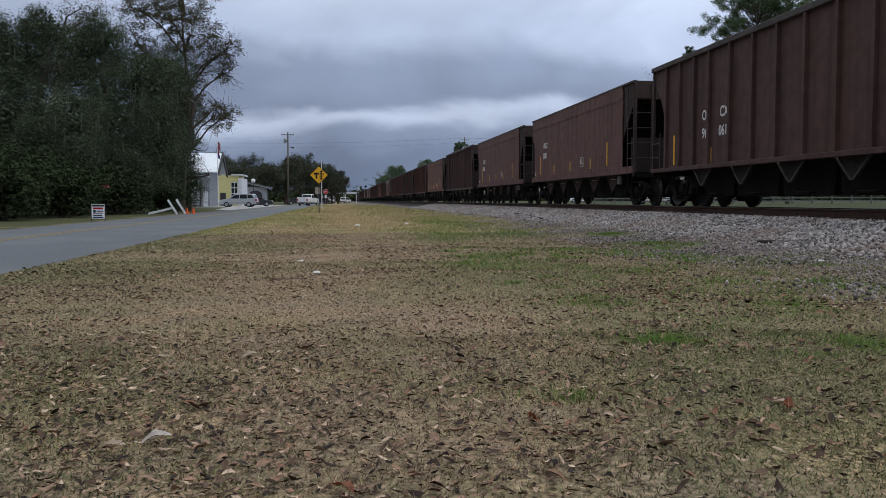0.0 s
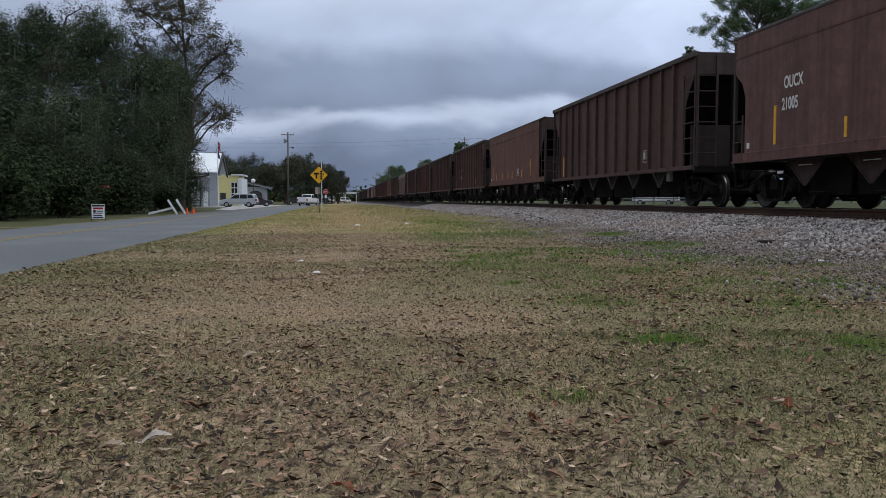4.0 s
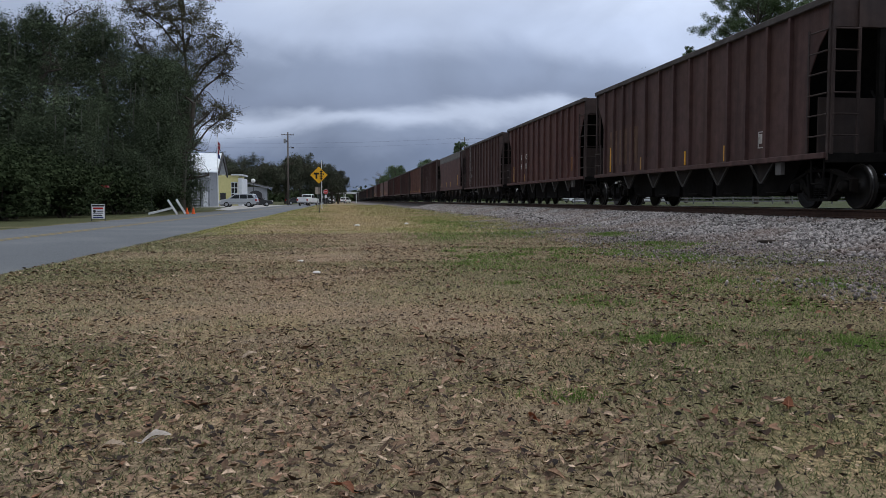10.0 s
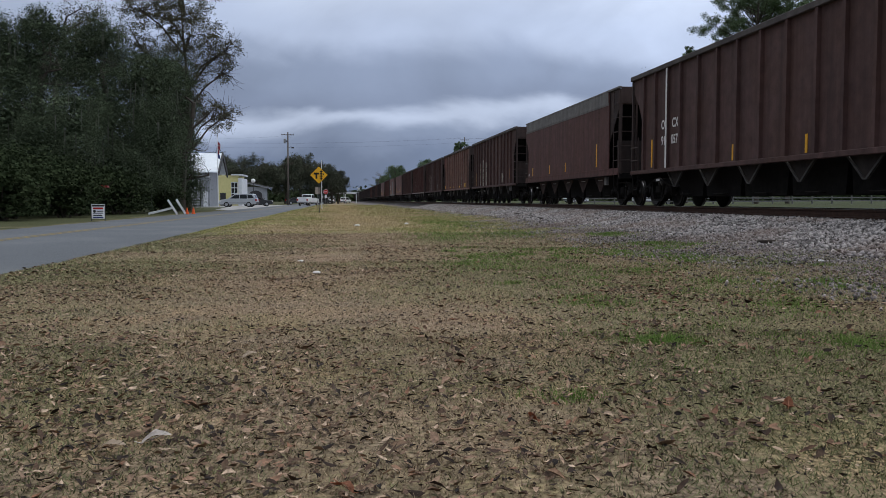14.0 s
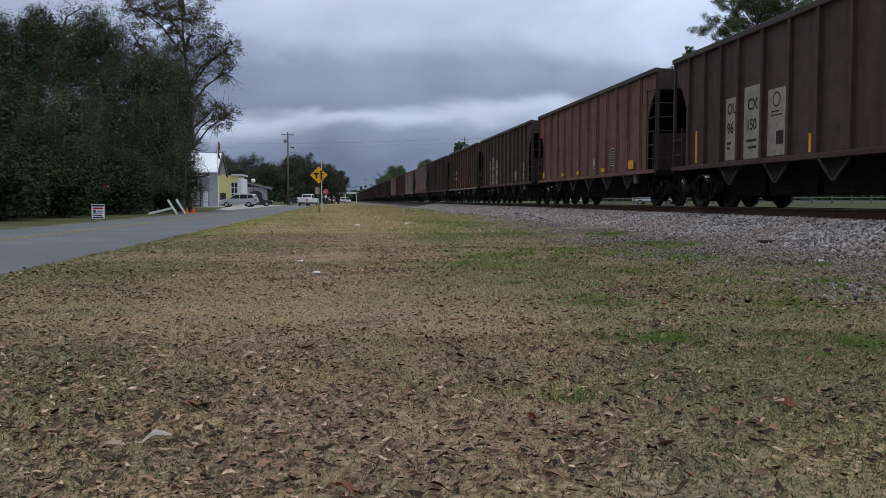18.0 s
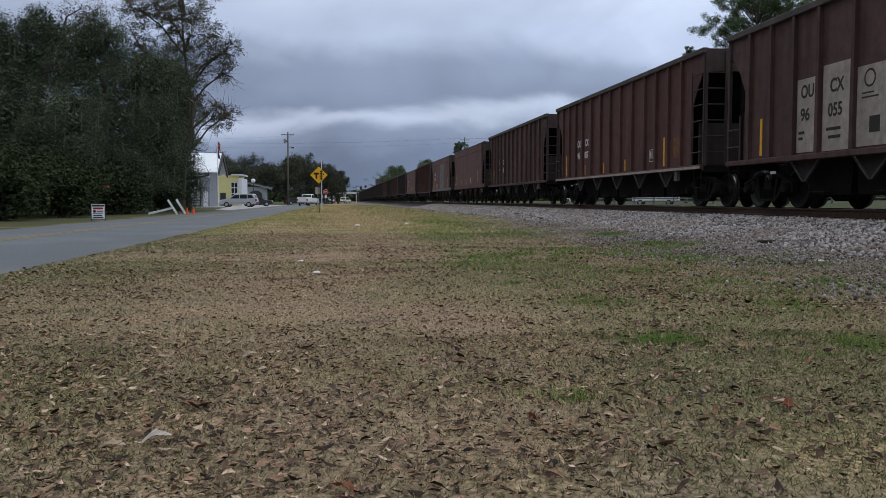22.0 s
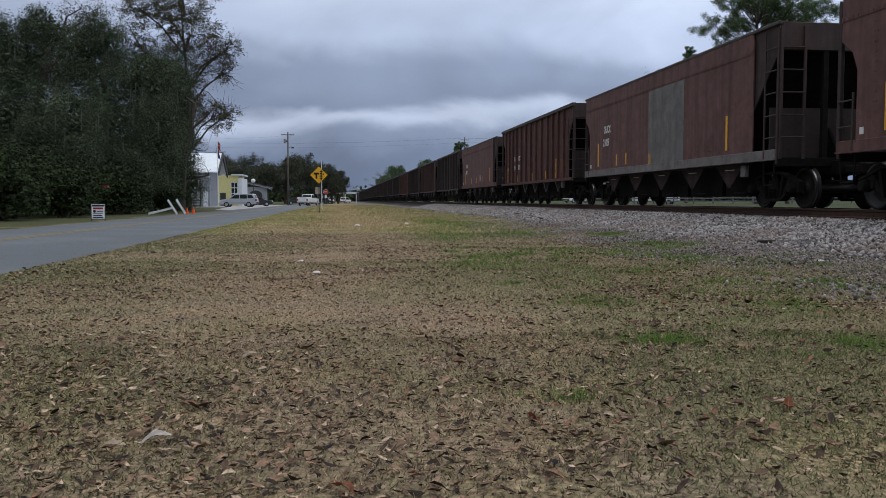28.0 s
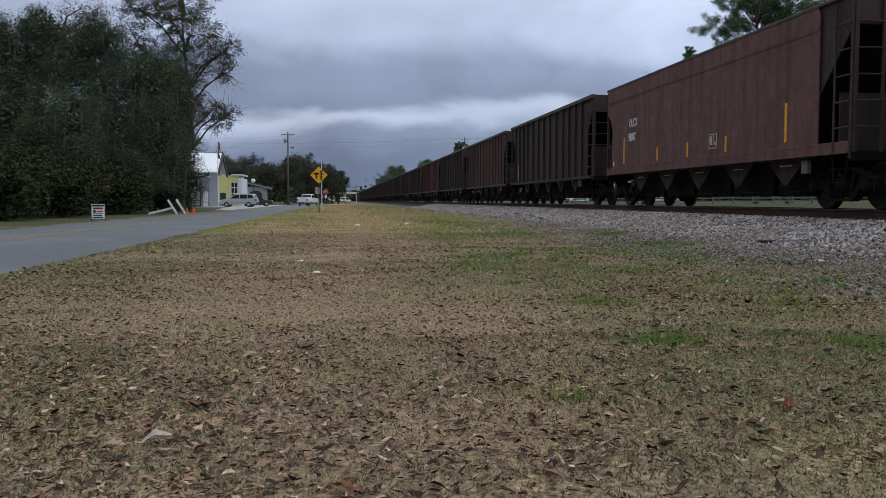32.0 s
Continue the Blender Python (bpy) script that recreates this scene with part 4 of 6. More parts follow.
        if "white_post" in extras:
            part("white_strip", box(-1.622, -1.6125, y(3.052), y(2.948), 1.14, 4.05), white_paint, car, "white painted post face")
        if "grey_panel" in extras:
            plate(car, "patch_panel", y(9.4), y(6.95), 1.20, 3.55, grey_panel, "grey replacement panel", flat)
            bm = box(-flat - 0.012, -flat + 0.002, y(6.95), y(6.74), 1.62, 3.55)
            for j in range(17):
                add_box(bm, -flat - 0.020, -flat - 0.010, y(6.865), y(6.825), 1.68 + j * 0.112, 1.715 + j * 0.112)
            part("joint_strip", bm, worn_sill, car, "riveted brown-grey joint strip")
            plate(car, "reflector", y(6.95), y(6.74), 1.20, 1.62, faded_yellow, "yellow reflector at the panel's edge", flat + 0.004)
        if "grey_top" in extras:
            for o in car.children:
                if o.name.split(".")[0] in ("top_chord", "seam_strip"):
                    o.material_slots[0].link = "OBJECT"
                    o.material_slots[0].material = grey_panel
            plate(car, "top_strip", -6.0, 6.9, 3.665, 4.028, grey_panel, "grey painted top strip", 1.585)
        TRAIN.append((car, trail - H))
    for template in TEMPLATES.values():
        for o in (*template.children_recursive, template):
            bpy.data.objects.remove(o)


build_train()


def motions():
    for i, (car, y) in enumerate(TRAIN):
        walk(car, [(float(t), pose(TRACK, y - run(t), RAIL)) for t in range(33)])
        if i > 21:
            continue
        # wheels roll on the rail: at most 75 degrees from row to row
        gone = next((t for t in range(33) if y + 8 - run(t) < -2), 32)
        rows = [k / 15 for k in range(15 * gone + 1)]
        if gone < 32:
            rows.append(32.0)
        for truck in car.children:
            if truck.name.split(".")[0] != "truck":
                continue
            for ws in truck.children:
                if ws.name.split(".")[0] == "wheelset":
                    walk(ws, [(t, pose(0, ws.location[1], 0.457, math.degrees((run(min(t, gone)) - run(0)) / 0.457))) for t in rows])


# ---- plants ----
def surface(x, y):
    z = ground_height(x)
    if -3.5 < x < 9 and y < 60:
        z += 0.05 * noise.noise(Vector((x * 0.45, y * 0.45, 3.0))) + 0.02 * noise.noise(Vector((x * 1.7, y * 1.7, 9.0)))
    return z


def limbs(bm, rng, base, height, radius, spread, levels=3, lean=0.0, first=0.35, count=7, droop=0.0):
    """A tapered trunk with limbs; returns the places along the thin ends."""
    tips = []

    def grow(p, d, length, r, level):
        steps = 4 if level == 0 else 3
        q = Vector(p)
        d = Vector(d).normalized()
        for s in range(steps):
            bend = 0.12 if level == 0 else 0.35
            d = (d + Vector(rng.normal(0, bend, 3)) + Vector((0, 0, (-droop if level >= 2 else 0.06)))).normalized()
            r2 = r * (1 - 0.16 if level == 0 else 1 - 0.25)
            nxt = q + d * (length / steps)
            add_tube(bm, q, nxt, r, r2, 7 if level < 2 else 4, caps=False)
            if level >= levels - 1:
                tips.append(nxt.copy())
            if level < levels:
                kids = (count if s >= 1 else 0) if level == 0 else 2
                for _ in range(kids if level else max(1, kids // 3)):
                    a = rng.uniform(0, 2 * math.pi)
                    side = Vector((math.cos(a), math.sin(a), rng.uniform(-0.05, 0.75)))
                    grow(nxt, (d * 0.35 + side).normalized(), length * rng.uniform(0.38, 0.6) * (spread if level == 0 else 1.0), r2 * 0.55, level + 1)
            q, r = nxt, r2
        tips.append(q.copy())

    grow(base, (lean, 0, 1), height, radius, 0)
    return tips


def blob_points(rng, blobs, count, shell=0.45, gap=-0.16):
    """Places in ellipsoids (x, y, z, rx, ry, rz), thick towards the outside, broken up by noise."""
    vol = np.array([b[3] * b[4] * b[5] for b in blobs]) ** 0.75
    which = rng.choice(len(blobs), count, p=vol / vol.sum())
    b = np.array(blobs)[which]
    d = rng.normal(size=(count, 3))
    d /= np.linalg.norm(d, axis=1)[:, None]
    r = (shell + (1 - shell) * rng.uniform(0, 1, count)) * (1 + 0.25 * rng.normal(0, 0.4, count))
    p = b[:, :3] + d * b[:, 3:] * r[:, None]
    keep = np.array([noise.noise(Vector(q * 0.55)) + 0.6 * noise.noise(Vector(q * 1.7)) for q in p]) > gap
    p = p[keep]
    return p[p[:, 2] > 0.15]


def clump_points(rng, blobs, count, each, size):
    """Places in small leafy clumps that crowd the outside of ellipsoids (x, y, z, rx, ry, rz)."""
    area = np.array([(b[3] * b[4] * b[5]) ** (2 / 3) for b in blobs])
    n = max(len(blobs), count // each)
    b = np.array(blobs)[rng.choice(len(blobs), n, p=area / area.sum())]
    d = rng.normal(size=(n, 3))
    d /= np.linalg.norm(d, axis=1)[:, None]
    c = b[:, :3] + d * b[:, 3:] * rng.uniform(0.5, 1.0, n)[:, None]
    r = size * rng.uniform(0.6, 1.5, n)
    k = rng.integers(0, n, count)
    q = np.clip(rng.normal(0, 0.5, (count, 3)), -1.0, 1.0) * r[k][:, None] * np.array([1.0, 1.0, 0.72])
    q[:, 2] -= 0.35 * (q[:, 0] ** 2 + q[:, 1] ** 2)
    p = c[k] + q
    return p[p[:, 2] > 0.15]


def broad_tree(name, label, x, y, height, blobs, leaves, leaf, mat, seed, wood=None, radius=0.35, moss=0, twig_leaves=0, count=7, core=0, guided=False):
    rng = np.random.default_rng(seed)
    z0 = ground_height(x)
    tree = thing(name, label, "tree", at=pose(x, y, z0 - 0.05))
    bm = bmesh.new()
    if guided:
        # one limb from the trunk to each mass of foliage, with twigs inside it
        stem = [Vector((0, 0, 0)), Vector((-0.3, 0, height * 0.3)), Vector((0.2, 0, height * 0.55)), Vector((-0.2, 0, height * 0.75)), Vector((-0.4, 0, height * 0.95))]
        for k, (p, q) in enumerate(zip(stem, stem[1:])):
            add_tube(bm, p, q, radius * (1 - 0.2 * k), radius * (0.8 - 0.2 * k), 8, caps=False)
        for b in blobs:
            c = Vector(b[:3])
            hh = min(max(c.z - abs(c.x) * 0.8 - 1.0, height * 0.25), height * 0.9)
            p = Vector((-0.1, 0, hh))
            m = p.lerp(c, 0.5) + Vector((0, 0, 0.5))
            add_tube(bm, p, m, 0.11, 0.08, 6, caps=False)
            add_tube(bm, m, c, 0.08, 0.05, 6, caps=False)
            for _ in range(16):
                d = Vector(rng.normal(0, 0.55, 3))
                e = c + Vector((d.x * b[3], d.y * b[4], d.z * b[5]))
                w = c.lerp(e, 0.5) + Vector(rng.normal(0, 0.25, 3))
                add_tube(bm, c.lerp(m, rng.uniform(0, 0.5)), w, 0.04, 0.028, 4, caps=False)
                add_tube(bm, w, e, 0.028, 0.012, 4, caps=False)
                for _ in range(3):
                    add_tube(bm, w.lerp(e, rng.uniform(0, 1)), e + Vector(rng.normal(0, 0.5, 3)), 0.016, 0.008, 3, caps=False)
        tips = []
    else:
        tips = limbs(bm, rng, (0, 0, 0), height * 0.8, radius, 0.5, count=count)
    part("trunk", bm, wood or bark, tree, smooth=True)
    p = clump_points(rng, blobs, leaves, 55, 0.46) if guided else clump_points(rng, blobs, leaves, max(90, leaves // 330), 0.30 * float(np.mean([b[3] for b in blobs])))
    if twig_leaves and tips:
        t = np.array([tuple(q) for q in tips])
        extra = t[rng.integers(0, len(t), twig_leaves)] + rng.normal(0, 0.35, (twig_leaves, 3))
        p = np.concatenate([p, extra])
    part("crown", leaf_mesh("crown", p, leaf, leaf * 0.55, mat, rng), None, tree)
    if core:
        inner = [(a, b, c, d * 0.72, e * 0.72, f * 0.75) for a, b, c, d, e, f in blobs]
        part("inner_crown", leaf_mesh("inner_crown", blob_points(rng, inner, core * 4, 0.1, -0.6), 0.28, 0.18, dark_leaf, rng), None, tree)
    if moss:
        c = blob_points(rng, blobs, moss * 3, 0.8)[:moss]
        k = len(c)
        L = rng.uniform(0.8, 2.2, k)
        a = rng.uniform(0, math.pi, k)
        w = np.stack([np.cos(a), np.sin(a), np.zeros(k)], 1) * rng.uniform(0.012, 0.035, k)[:, None]
        dn = np.stack([np.zeros(k), np.zeros(k), -L], 1)
        v = np.stack([c - w, c + w, c + w * 0.6 + dn * 0.6, c - w * 0.6 + dn * 0.55, c + dn], 1).reshape(-1, 3)
        i = np.arange(k)[:, None] * 5
        f = np.concatenate([i + np.array([[0, 1, 2]]), i + np.array([[0, 2, 3]]), i + np.array([[3, 2, 4]])])
        tagged(part("moss", mesh_np("moss", v, f, moss_mat), None, tree, "grey hanging moss"), kind="stuff")
    return tree


def pine_tree(x, y, height, width, seed, label, leaves=9000, low=0.62):
    rng = np.random.default_rng(seed)
    tree = thing("pine_tree", label, "tree", group="pines behind the track", at=pose(x, y, ground_height(x) - 0.05))
    bm = bmesh.new()
    q, r = Vector((0, 0, 0)), 0.30
    line = [q]
    for s in range(8):
        nxt = q + Vector((rng.normal(0, 0.18), rng.normal(0, 0.18), height * 0.97 / 8))
        add_tube(bm, q, nxt, r, r * 0.86, 9, caps=False)
        q, r = nxt, r * 0.86
        line.append(q)
    # rounded clumps of needles at the ends of the upper limbs
    puffs = []
    mid, tall = height * (1 + low) / 2, height * (1 - low) / 2
    for i in range(60):
        d = rng.normal(size=3)
        d /= np.linalg.norm(d)
        k = rng.uniform(0.45, 0.95)
        tip = Vector((d[0] * width * k, d[1] * width * k, mid + d[2] * tall * k))
        h = max(height * low * 0.96, tip.z - 0.5 * math.hypot(tip.x, tip.y))
        base = Vector([float(np.interp(h, [p.z for p in line], [p[a] for p in line])) for a in range(3)])
        bend = base.lerp(tip, 0.5) + Vector(rng.normal(0, 0.2, 3)) - Vector((0, 0, 0.25))
        add_tube(bm, base, bend, 0.07, 0.05, 5, caps=False)
        add_tube(bm, bend, tip, 0.05, 0.025, 5, caps=False)
        for _ in range(5):
            c = tip + Vector((rng.normal(0, 0.075 * width), rng.normal(0, 0.075 * width), rng.normal(0, 0.055 * width)))
            add_tube(bm, bend.lerp(tip, rng.uniform(0.7, 1.0)), c, 0.025, 0.012, 4, caps=False)
            r = rng.uniform(0.055, 0.095) * width + 0.14
            puffs.append((c.x, c.y, c.z, r, r, r * 0.8))
    part("trunk", bm, bark, tree, smooth=True)
    part("crown", leaf_mesh("crown", blob_points(rng, puffs, leaves, 0.25, -0.55), 0.24, 0.070, pine_leaf, rng), None, tree)
    return tree


def build_plants():
    # the dark oaks along the road
    broad_tree("oak_tree", "dense dark green oak with hanging moss beside the road", -19.5, 55, 13,
               [(0.1, 1, 9.2, 2.5, 2.5, 3.3), (-0.5, -1, 5.2, 2.8, 2.8, 3.8), (1.1, 1, 11.9, 1.6, 1.6, 1.5), (-2.0, 2, 10.6, 1.8, 1.8, 2.9), (3.1, -3, 4.6, 2.7, 2.7, 3.7), (2.2, -5, 2.2, 2.9, 2.9, 2.2)], 115000, 0.100, dark_leaf, 21, moss=330, core=2600)
    broad_tree("oak_tree", "dense dark green oak with hanging moss beside the road", -14.6, 60, 12,
               [(-2.8, 0, 10.4, 2.9, 2.9, 2.7), (-1.3, 0, 11.8, 2.0, 2.0, 1.8), (0.9, 0, 8.9, 3.0, 3.0, 2.8), (-1.2, -2, 6.4, 3.6, 3.6, 3.6), (1.3, 0, 5.4, 3.0, 3.0, 3.3), (-0.2, -3, 2.6, 3.4, 3.4, 2.4), (2.2, 1, 3.5, 2.0, 2.0, 2.4)], 125000, 0.100, dark_leaf, 22, moss=330, core=3000)
    broad_tree("oak_tree", "dark leafy oak at the edge of the grove", -12.6, 69, 11,
               [(-0.2, 1, 8.0, 1.7, 1.7, 2.8), (-0.9, 1, 10.8, 2.1, 2.1, 2.1), (0.0, 1, 4.8, 1.7, 1.7, 2.3), (-0.2, 1, 2.2, 1.9, 1.9, 2.3), (-1.4, 0, 7.0, 2.3, 2.3, 3.2)], 62000, 0.100, dark_leaf, 23, moss=330, core=1500)
    broad_tree("oak_tree", "dark green oak at the back of the grove", -27, 58, 14.5,
               [(0, 0, 9, 5, 4, 5), (2, 0, 5, 4.5, 4, 4), (-1, 0, 12.5, 3.5, 3, 2.2)], 17000, 0.2, dark_leaf, 24, moss=330)
    broad_tree("oak_tree", "dark green oak at the back of the grove", -20.5, 40, 9,
               [(0, 0, 5.5, 3.2, 3.0, 3.6), (-1.4, 0, 3.0, 3.2, 3.0, 2.6)], 12000, 0.16, dark_leaf, 25, moss=330)
    # tall thin-leaved tree above them
    broad_tree("tall_oak", "tall thinly leaved oak with bare twisting limbs", -13.2, 76, 19,
               [(-1.7, 0, 16.9, 3.5, 3.5, 1.5), (0.5, 0, 15.4, 3.0, 3.0, 1.9), (2.6, 0, 13.7, 1.6, 1.6, 1.8), (-1.0, 0, 13.2, 3.0, 3.0, 2.0), (2.4, 0, 8.4, 1.7, 1.7, 1.6), (0.7, 0, 8.9, 1.4, 1.4, 1.9), (-3.9, 0, 17.6, 2.2, 2.2, 1.2),
                (-0.3, 0, 18.7, 3.5, 3.5, 1.8), (0.5, 0, 11.2, 1.5, 1.5, 2.0), (3.6, 0, 14.3, 1.3, 1.3, 1.3), (3.5, 0, 8.6, 1.0, 1.0, 1.1), (3.2, 0, 12.2, 1.0, 1, 1.2), (-1.7, 0, 20.6, 3.5, 3.5, 2.0), (-4.4, 0, 14.6, 2.0, 2.0, 1.8), (-3.0, 0, 12.6, 1.8, 1.8, 1.6)],
               46000, 0.135, dry_leaf, 27, wood=bark, radius=0.26, twig_leaves=0, count=9, guided=True)
    broad_tree("tall_oak", "tall thinly leaved oak with bare twisting limbs", -25.5, 80, 19,
               [(0, 0, 15.5, 4.0, 3.4, 2.8), (3.5, 0, 16.5, 3.0, 3.4, 2.0)], 4200, 0.18, dry_leaf, 29, wood=bark, radius=0.4, twig_leaves=3000, count=9)
    # undergrowth
    rng = np.random.default_rng(31)
    for i, (x, y, w, h) in enumerate([(-13.5, 38, 2.2, 2.6), (-15.5, 42, 2.6, 3.4), (-13.0, 45, 2.0, 2.8), (-14.0, 50, 2.6, 3.4), (-12.9, 55, 2.2, 3.0), (-13.6, 60, 2.4, 3.2), (-12.4, 65, 1.9, 2.6),
                                      (-13.2, 71, 1.8, 3.0), (-14.2, 77, 1.9, 3.8), (-17, 47, 3, 4), (-18, 54, 3, 4), (-21, 50, 3, 4.5), (-16.5, 36, 2.4, 3.0), (-23, 44, 3, 5), (-18.5, 33, 2.5, 3.4), (-16, 62, 3, 5), (-20, 62, 3, 5), (-24, 56, 3.2, 5), (-14.5, 72, 2.6, 4.5), (-27, 50, 3.2, 5), (-18, 40, 2.6, 4)]):
        bush = thing("bush", "dense dark evergreen bush under the oaks", "bush", group="undergrowth beside the road", at=pose(x - (1.0 if x > -15 else 0.0), y, 0))
        bm = bmesh.new()
        for a in range(5):
            q = Vector((rng.normal(0, 0.15), rng.normal(0, 0.15), -0.05))
            add_tube(bm, q, q + Vector((rng.normal(0, w * 0.3), rng.normal(0, w * 0.3), h * 0.6)), 0.06, 0.02, 5, caps=False)
        part("stem", bm, bark, bush)
        p = blob_points(rng, [(0, 0, h * 0.45, w, w, h * 0.52), (rng.normal(0, 0.6), rng.normal(0, 0.6), h * 0.7, w * 0.6, w * 0.6, h * 0.35)], 6500, 0.2, -0.4)
        part("crown", leaf_mesh("crown", p, 0.20, 0.12, bush_leaf, rng), None, bush)
    # trees beyond the buildings
    for i, (x, y, h, w) in enumerate([(-23, 205, 12.5, 6.5), (-16.5, 190, 9.5, 5), (-12.0, 200, 12.2, 5.5), (-6.5, 205, 11.0, 5.0), (-3.5, 215, 10.5, 4.6), (-0.2, 230, 8.0, 3.6), (-30, 200, 13, 7), (-9.5, 215, 13.5, 5), (-19.5, 215, 11.5, 5.5), (-14, 222, 12, 5.5), (-26.5, 195, 11, 5.5), (-1.8, 222, 9.5, 4.5)]):
        broad_tree("street_tree", "grey-green leafy tree beyond the buildings", x, y, h,
                   [(0, 0, h * 0.62, w * 0.8, w * 0.6, h * 0.30), (w * 0.3, 0, h * 0.78, w * 0.5, w * 0.4, h * 0.2), (-w * 0.4, 0, h * 0.5, w * 0.55, w * 0.5, h * 0.3)], 7500, 0.36, street_leaf, 40 + i, count=5, core=500)
    # bare tree far down the line
    broad_tree("bare_tree", "leafless grey tree far along the line", 13.6, 330, 13.5, [(0, 0, 9.5, 2.6, 2.6, 3.2), (-2.2, 0, 7.0, 2.2, 2, 2.6)], 260, 0.14, dry_leaf, 55, wood=pale_bark, radius=0.3, count=9)
    # pines behind the track
    pine_tree(52.6, 100, 31.0, 8.2, 61, "tall pine with open needle crown behind the track", 56000, 0.60)
    pine_tree(58.5, 103, 34.0, 7.0, 62, "tall pine with open needle crown behind the track", 40000, 0.60)
    pine_tree(52.4, 121, 23.8, 1.1, 63, "slender pine behind the track", 3500, 0.86)
    broad_tree("thin_tree", "thin leafless grey tree behind the track", 49.3, 121, 21.8, [(0, 0, 20.3, 1.7, 1.5, 1.3)], 500, 0.16, dry_leaf, 56, wood=pale_bark, radius=0.2, count=6, twig_leaves=250)
    pine_tree(30.6, 205, 15.4, 2.3, 64, "small rounded pine beside a utility pole", 12000, 0.72)
    for i, (x, y, h, w) in enumerate([(20.5, 310, 13.9, 6.2), (31.5, 310, 16.2, 5.6), (25.5, 335, 12.0, 5.0), (36.5, 320, 14.5, 5), (17.5, 340, 11.0, 4.5)]):
        broad_tree("roadside_tree", "dull green tree beyond the train", x, y, h,
                   [(0, 0, h * 0.7, w * 0.6, w * 0.6, h * 0.28), (w * 0.3, 0, h * 0.82, w * 0.4, w * 0.4, h * 0.16)], 9500, 0.34, pine_leaf, 70 + i, count=4, core=300)
    # the wooded horizon
    rng = np.random.default_rng(77)
    pts = []
    for i in range(1700):
        a = rng.uniform(-0.62, 0.75)
        d = rng.uniform(520, 700)
        s = rng.uniform(5, 10)
        c = np.array([math.sin(a) * d, math.cos(a) * d, s * 0.3])
        pts.append(c + rng.normal(0, 1, (26, 3)) * np.array([4.5, 4.5, s * 0.33]))
    pts = np.concatenate(pts)
    pts = pts[pts[:, 2] > 0]
    tagged(new("far_woods", leaf_mesh("far_woods", pts, 3.6, 2.4, bush_leaf, rng)), "low dark woods along the horizon", "woods", kind="stuff")


build_plants()


# ---- buildings and roadside things ----
white_siding = material("white_siding", (0.52, 0.54, 0.56), (0.66, 0.68, 0.70), rough=0.7, scale=2, bump=0.1)
metal_roof = material("white_metal_roof", (0.60, 0.66, 0.72), (0.74, 0.79, 0.84), rough=0.4, scale=1.5, bump=0.1, spec=0.5)
grey_siding = material("grey_siding", (0.20, 0.215, 0.235), (0.29, 0.30, 0.325), rough=0.75, scale=2, bump=0.1)
dark_trim = material("dark_trim", (0.02, 0.02, 0.022), (0.045, 0.045, 0.05), rough=0.6, bump=0.05)
yellow_stucco = material("yellow_stucco", (0.50, 0.46, 0.20), (0.64, 0.58, 0.28), rough=0.9, scale=3, bump=0.25)
dark_glass = material("dark_window_glass", (0.012, 0.014, 0.016), (0.03, 0.033, 0.036), rough=0.12, spec=0.6, scale=2, bump=0)
grey_roof = material("grey_shingle", (0.09, 0.09, 0.095), (0.16, 0.16, 0.165), rough=0.9, scale=6, bump=0.3)
silver_paint = material("silver_car_paint", (0.42, 0.44, 0.47), (0.50, 0.52, 0.55), rough=0.3, metal=0.3, scale=1, bump=0)
white_car = material("white_car_paint", (0.66, 0.67, 0.68), (0.76, 0.77, 0.78), rough=0.35, scale=1, bump=0, spec=0.5)
dark_car = material("dark_car_paint", (0.014, 0.015, 0.018), (0.03, 0.031, 0.034), rough=0.3, scale=1, bump=0, spec=0.5)
rubber = material("tyre_rubber", (0.012, 0.012, 0.012), (0.026, 0.026, 0.026), rough=0.85, bump=0.1)
alloy = material("wheel_alloy", (0.35, 0.35, 0.36), (0.5, 0.5, 0.51), rough=0.35, metal=0.7, bump=0)
tail_red = material("tail_lamp_red", (0.28, 0.012, 0.010), (0.40, 0.02, 0.016), rough=0.25, bump=0)
lamp_clear = material("headlamp_glass", (0.55, 0.56, 0.58), (0.7, 0.71, 0.73), rough=0.15, bump=0)
sign_yellow = material("sign_yellow", (0.72, 0.36, 0.010), (0.85, 0.46, 0.02), rough=0.5, scale=3, bump=0)
sign_black = material("sign_black", (0.01, 0.01, 0.01), (0.02, 0.02, 0.02), rough=0.6, bump=0)
sign_red = material("sign_red", (0.42, 0.02, 0.02), (0.55, 0.03, 0.03), rough=0.5, bump=0)
sign_white = material("sign_white", (0.62, 0.63, 0.65), (0.76, 0.77, 0.78), rough=0.6, bump=0)
galvanised = material("galvanised_steel", (0.22, 0.225, 0.23), (0.34, 0.345, 0.35), rough=0.5, metal=0.6, bump=0.05)
pole_wood = material("pole_wood", (0.07, 0.058, 0.048), (0.15, 0.128, 0.108), rough=0.95, scale=3, bump=0.4, stretch=(1, 1, 0.2))
fence_wood = material("grey_fence_wood", (0.09, 0.088, 0.086), (0.20, 0.195, 0.19), rough=0.95, scale=4, bump=0.4)
cone_orange = material("cone_orange", (0.60, 0.085, 0.015), (0.75, 0.13, 0.03), rough=0.6, bump=0.05)
flag_red = material("flag_red", (0.20, 0.03, 0.04), (0.30, 0.05, 0.06), rough=0.85, bump=0.1)
flag_white = material("flag_white", (0.40, 0.36, 0.37), (0.52, 0.48, 0.49), rough=0.85, bump=0.1)
flag_blue = material("flag_blue", (0.02, 0.03, 0.12), (0.03, 0.05, 0.18), rough=0.85, bump=0.1)
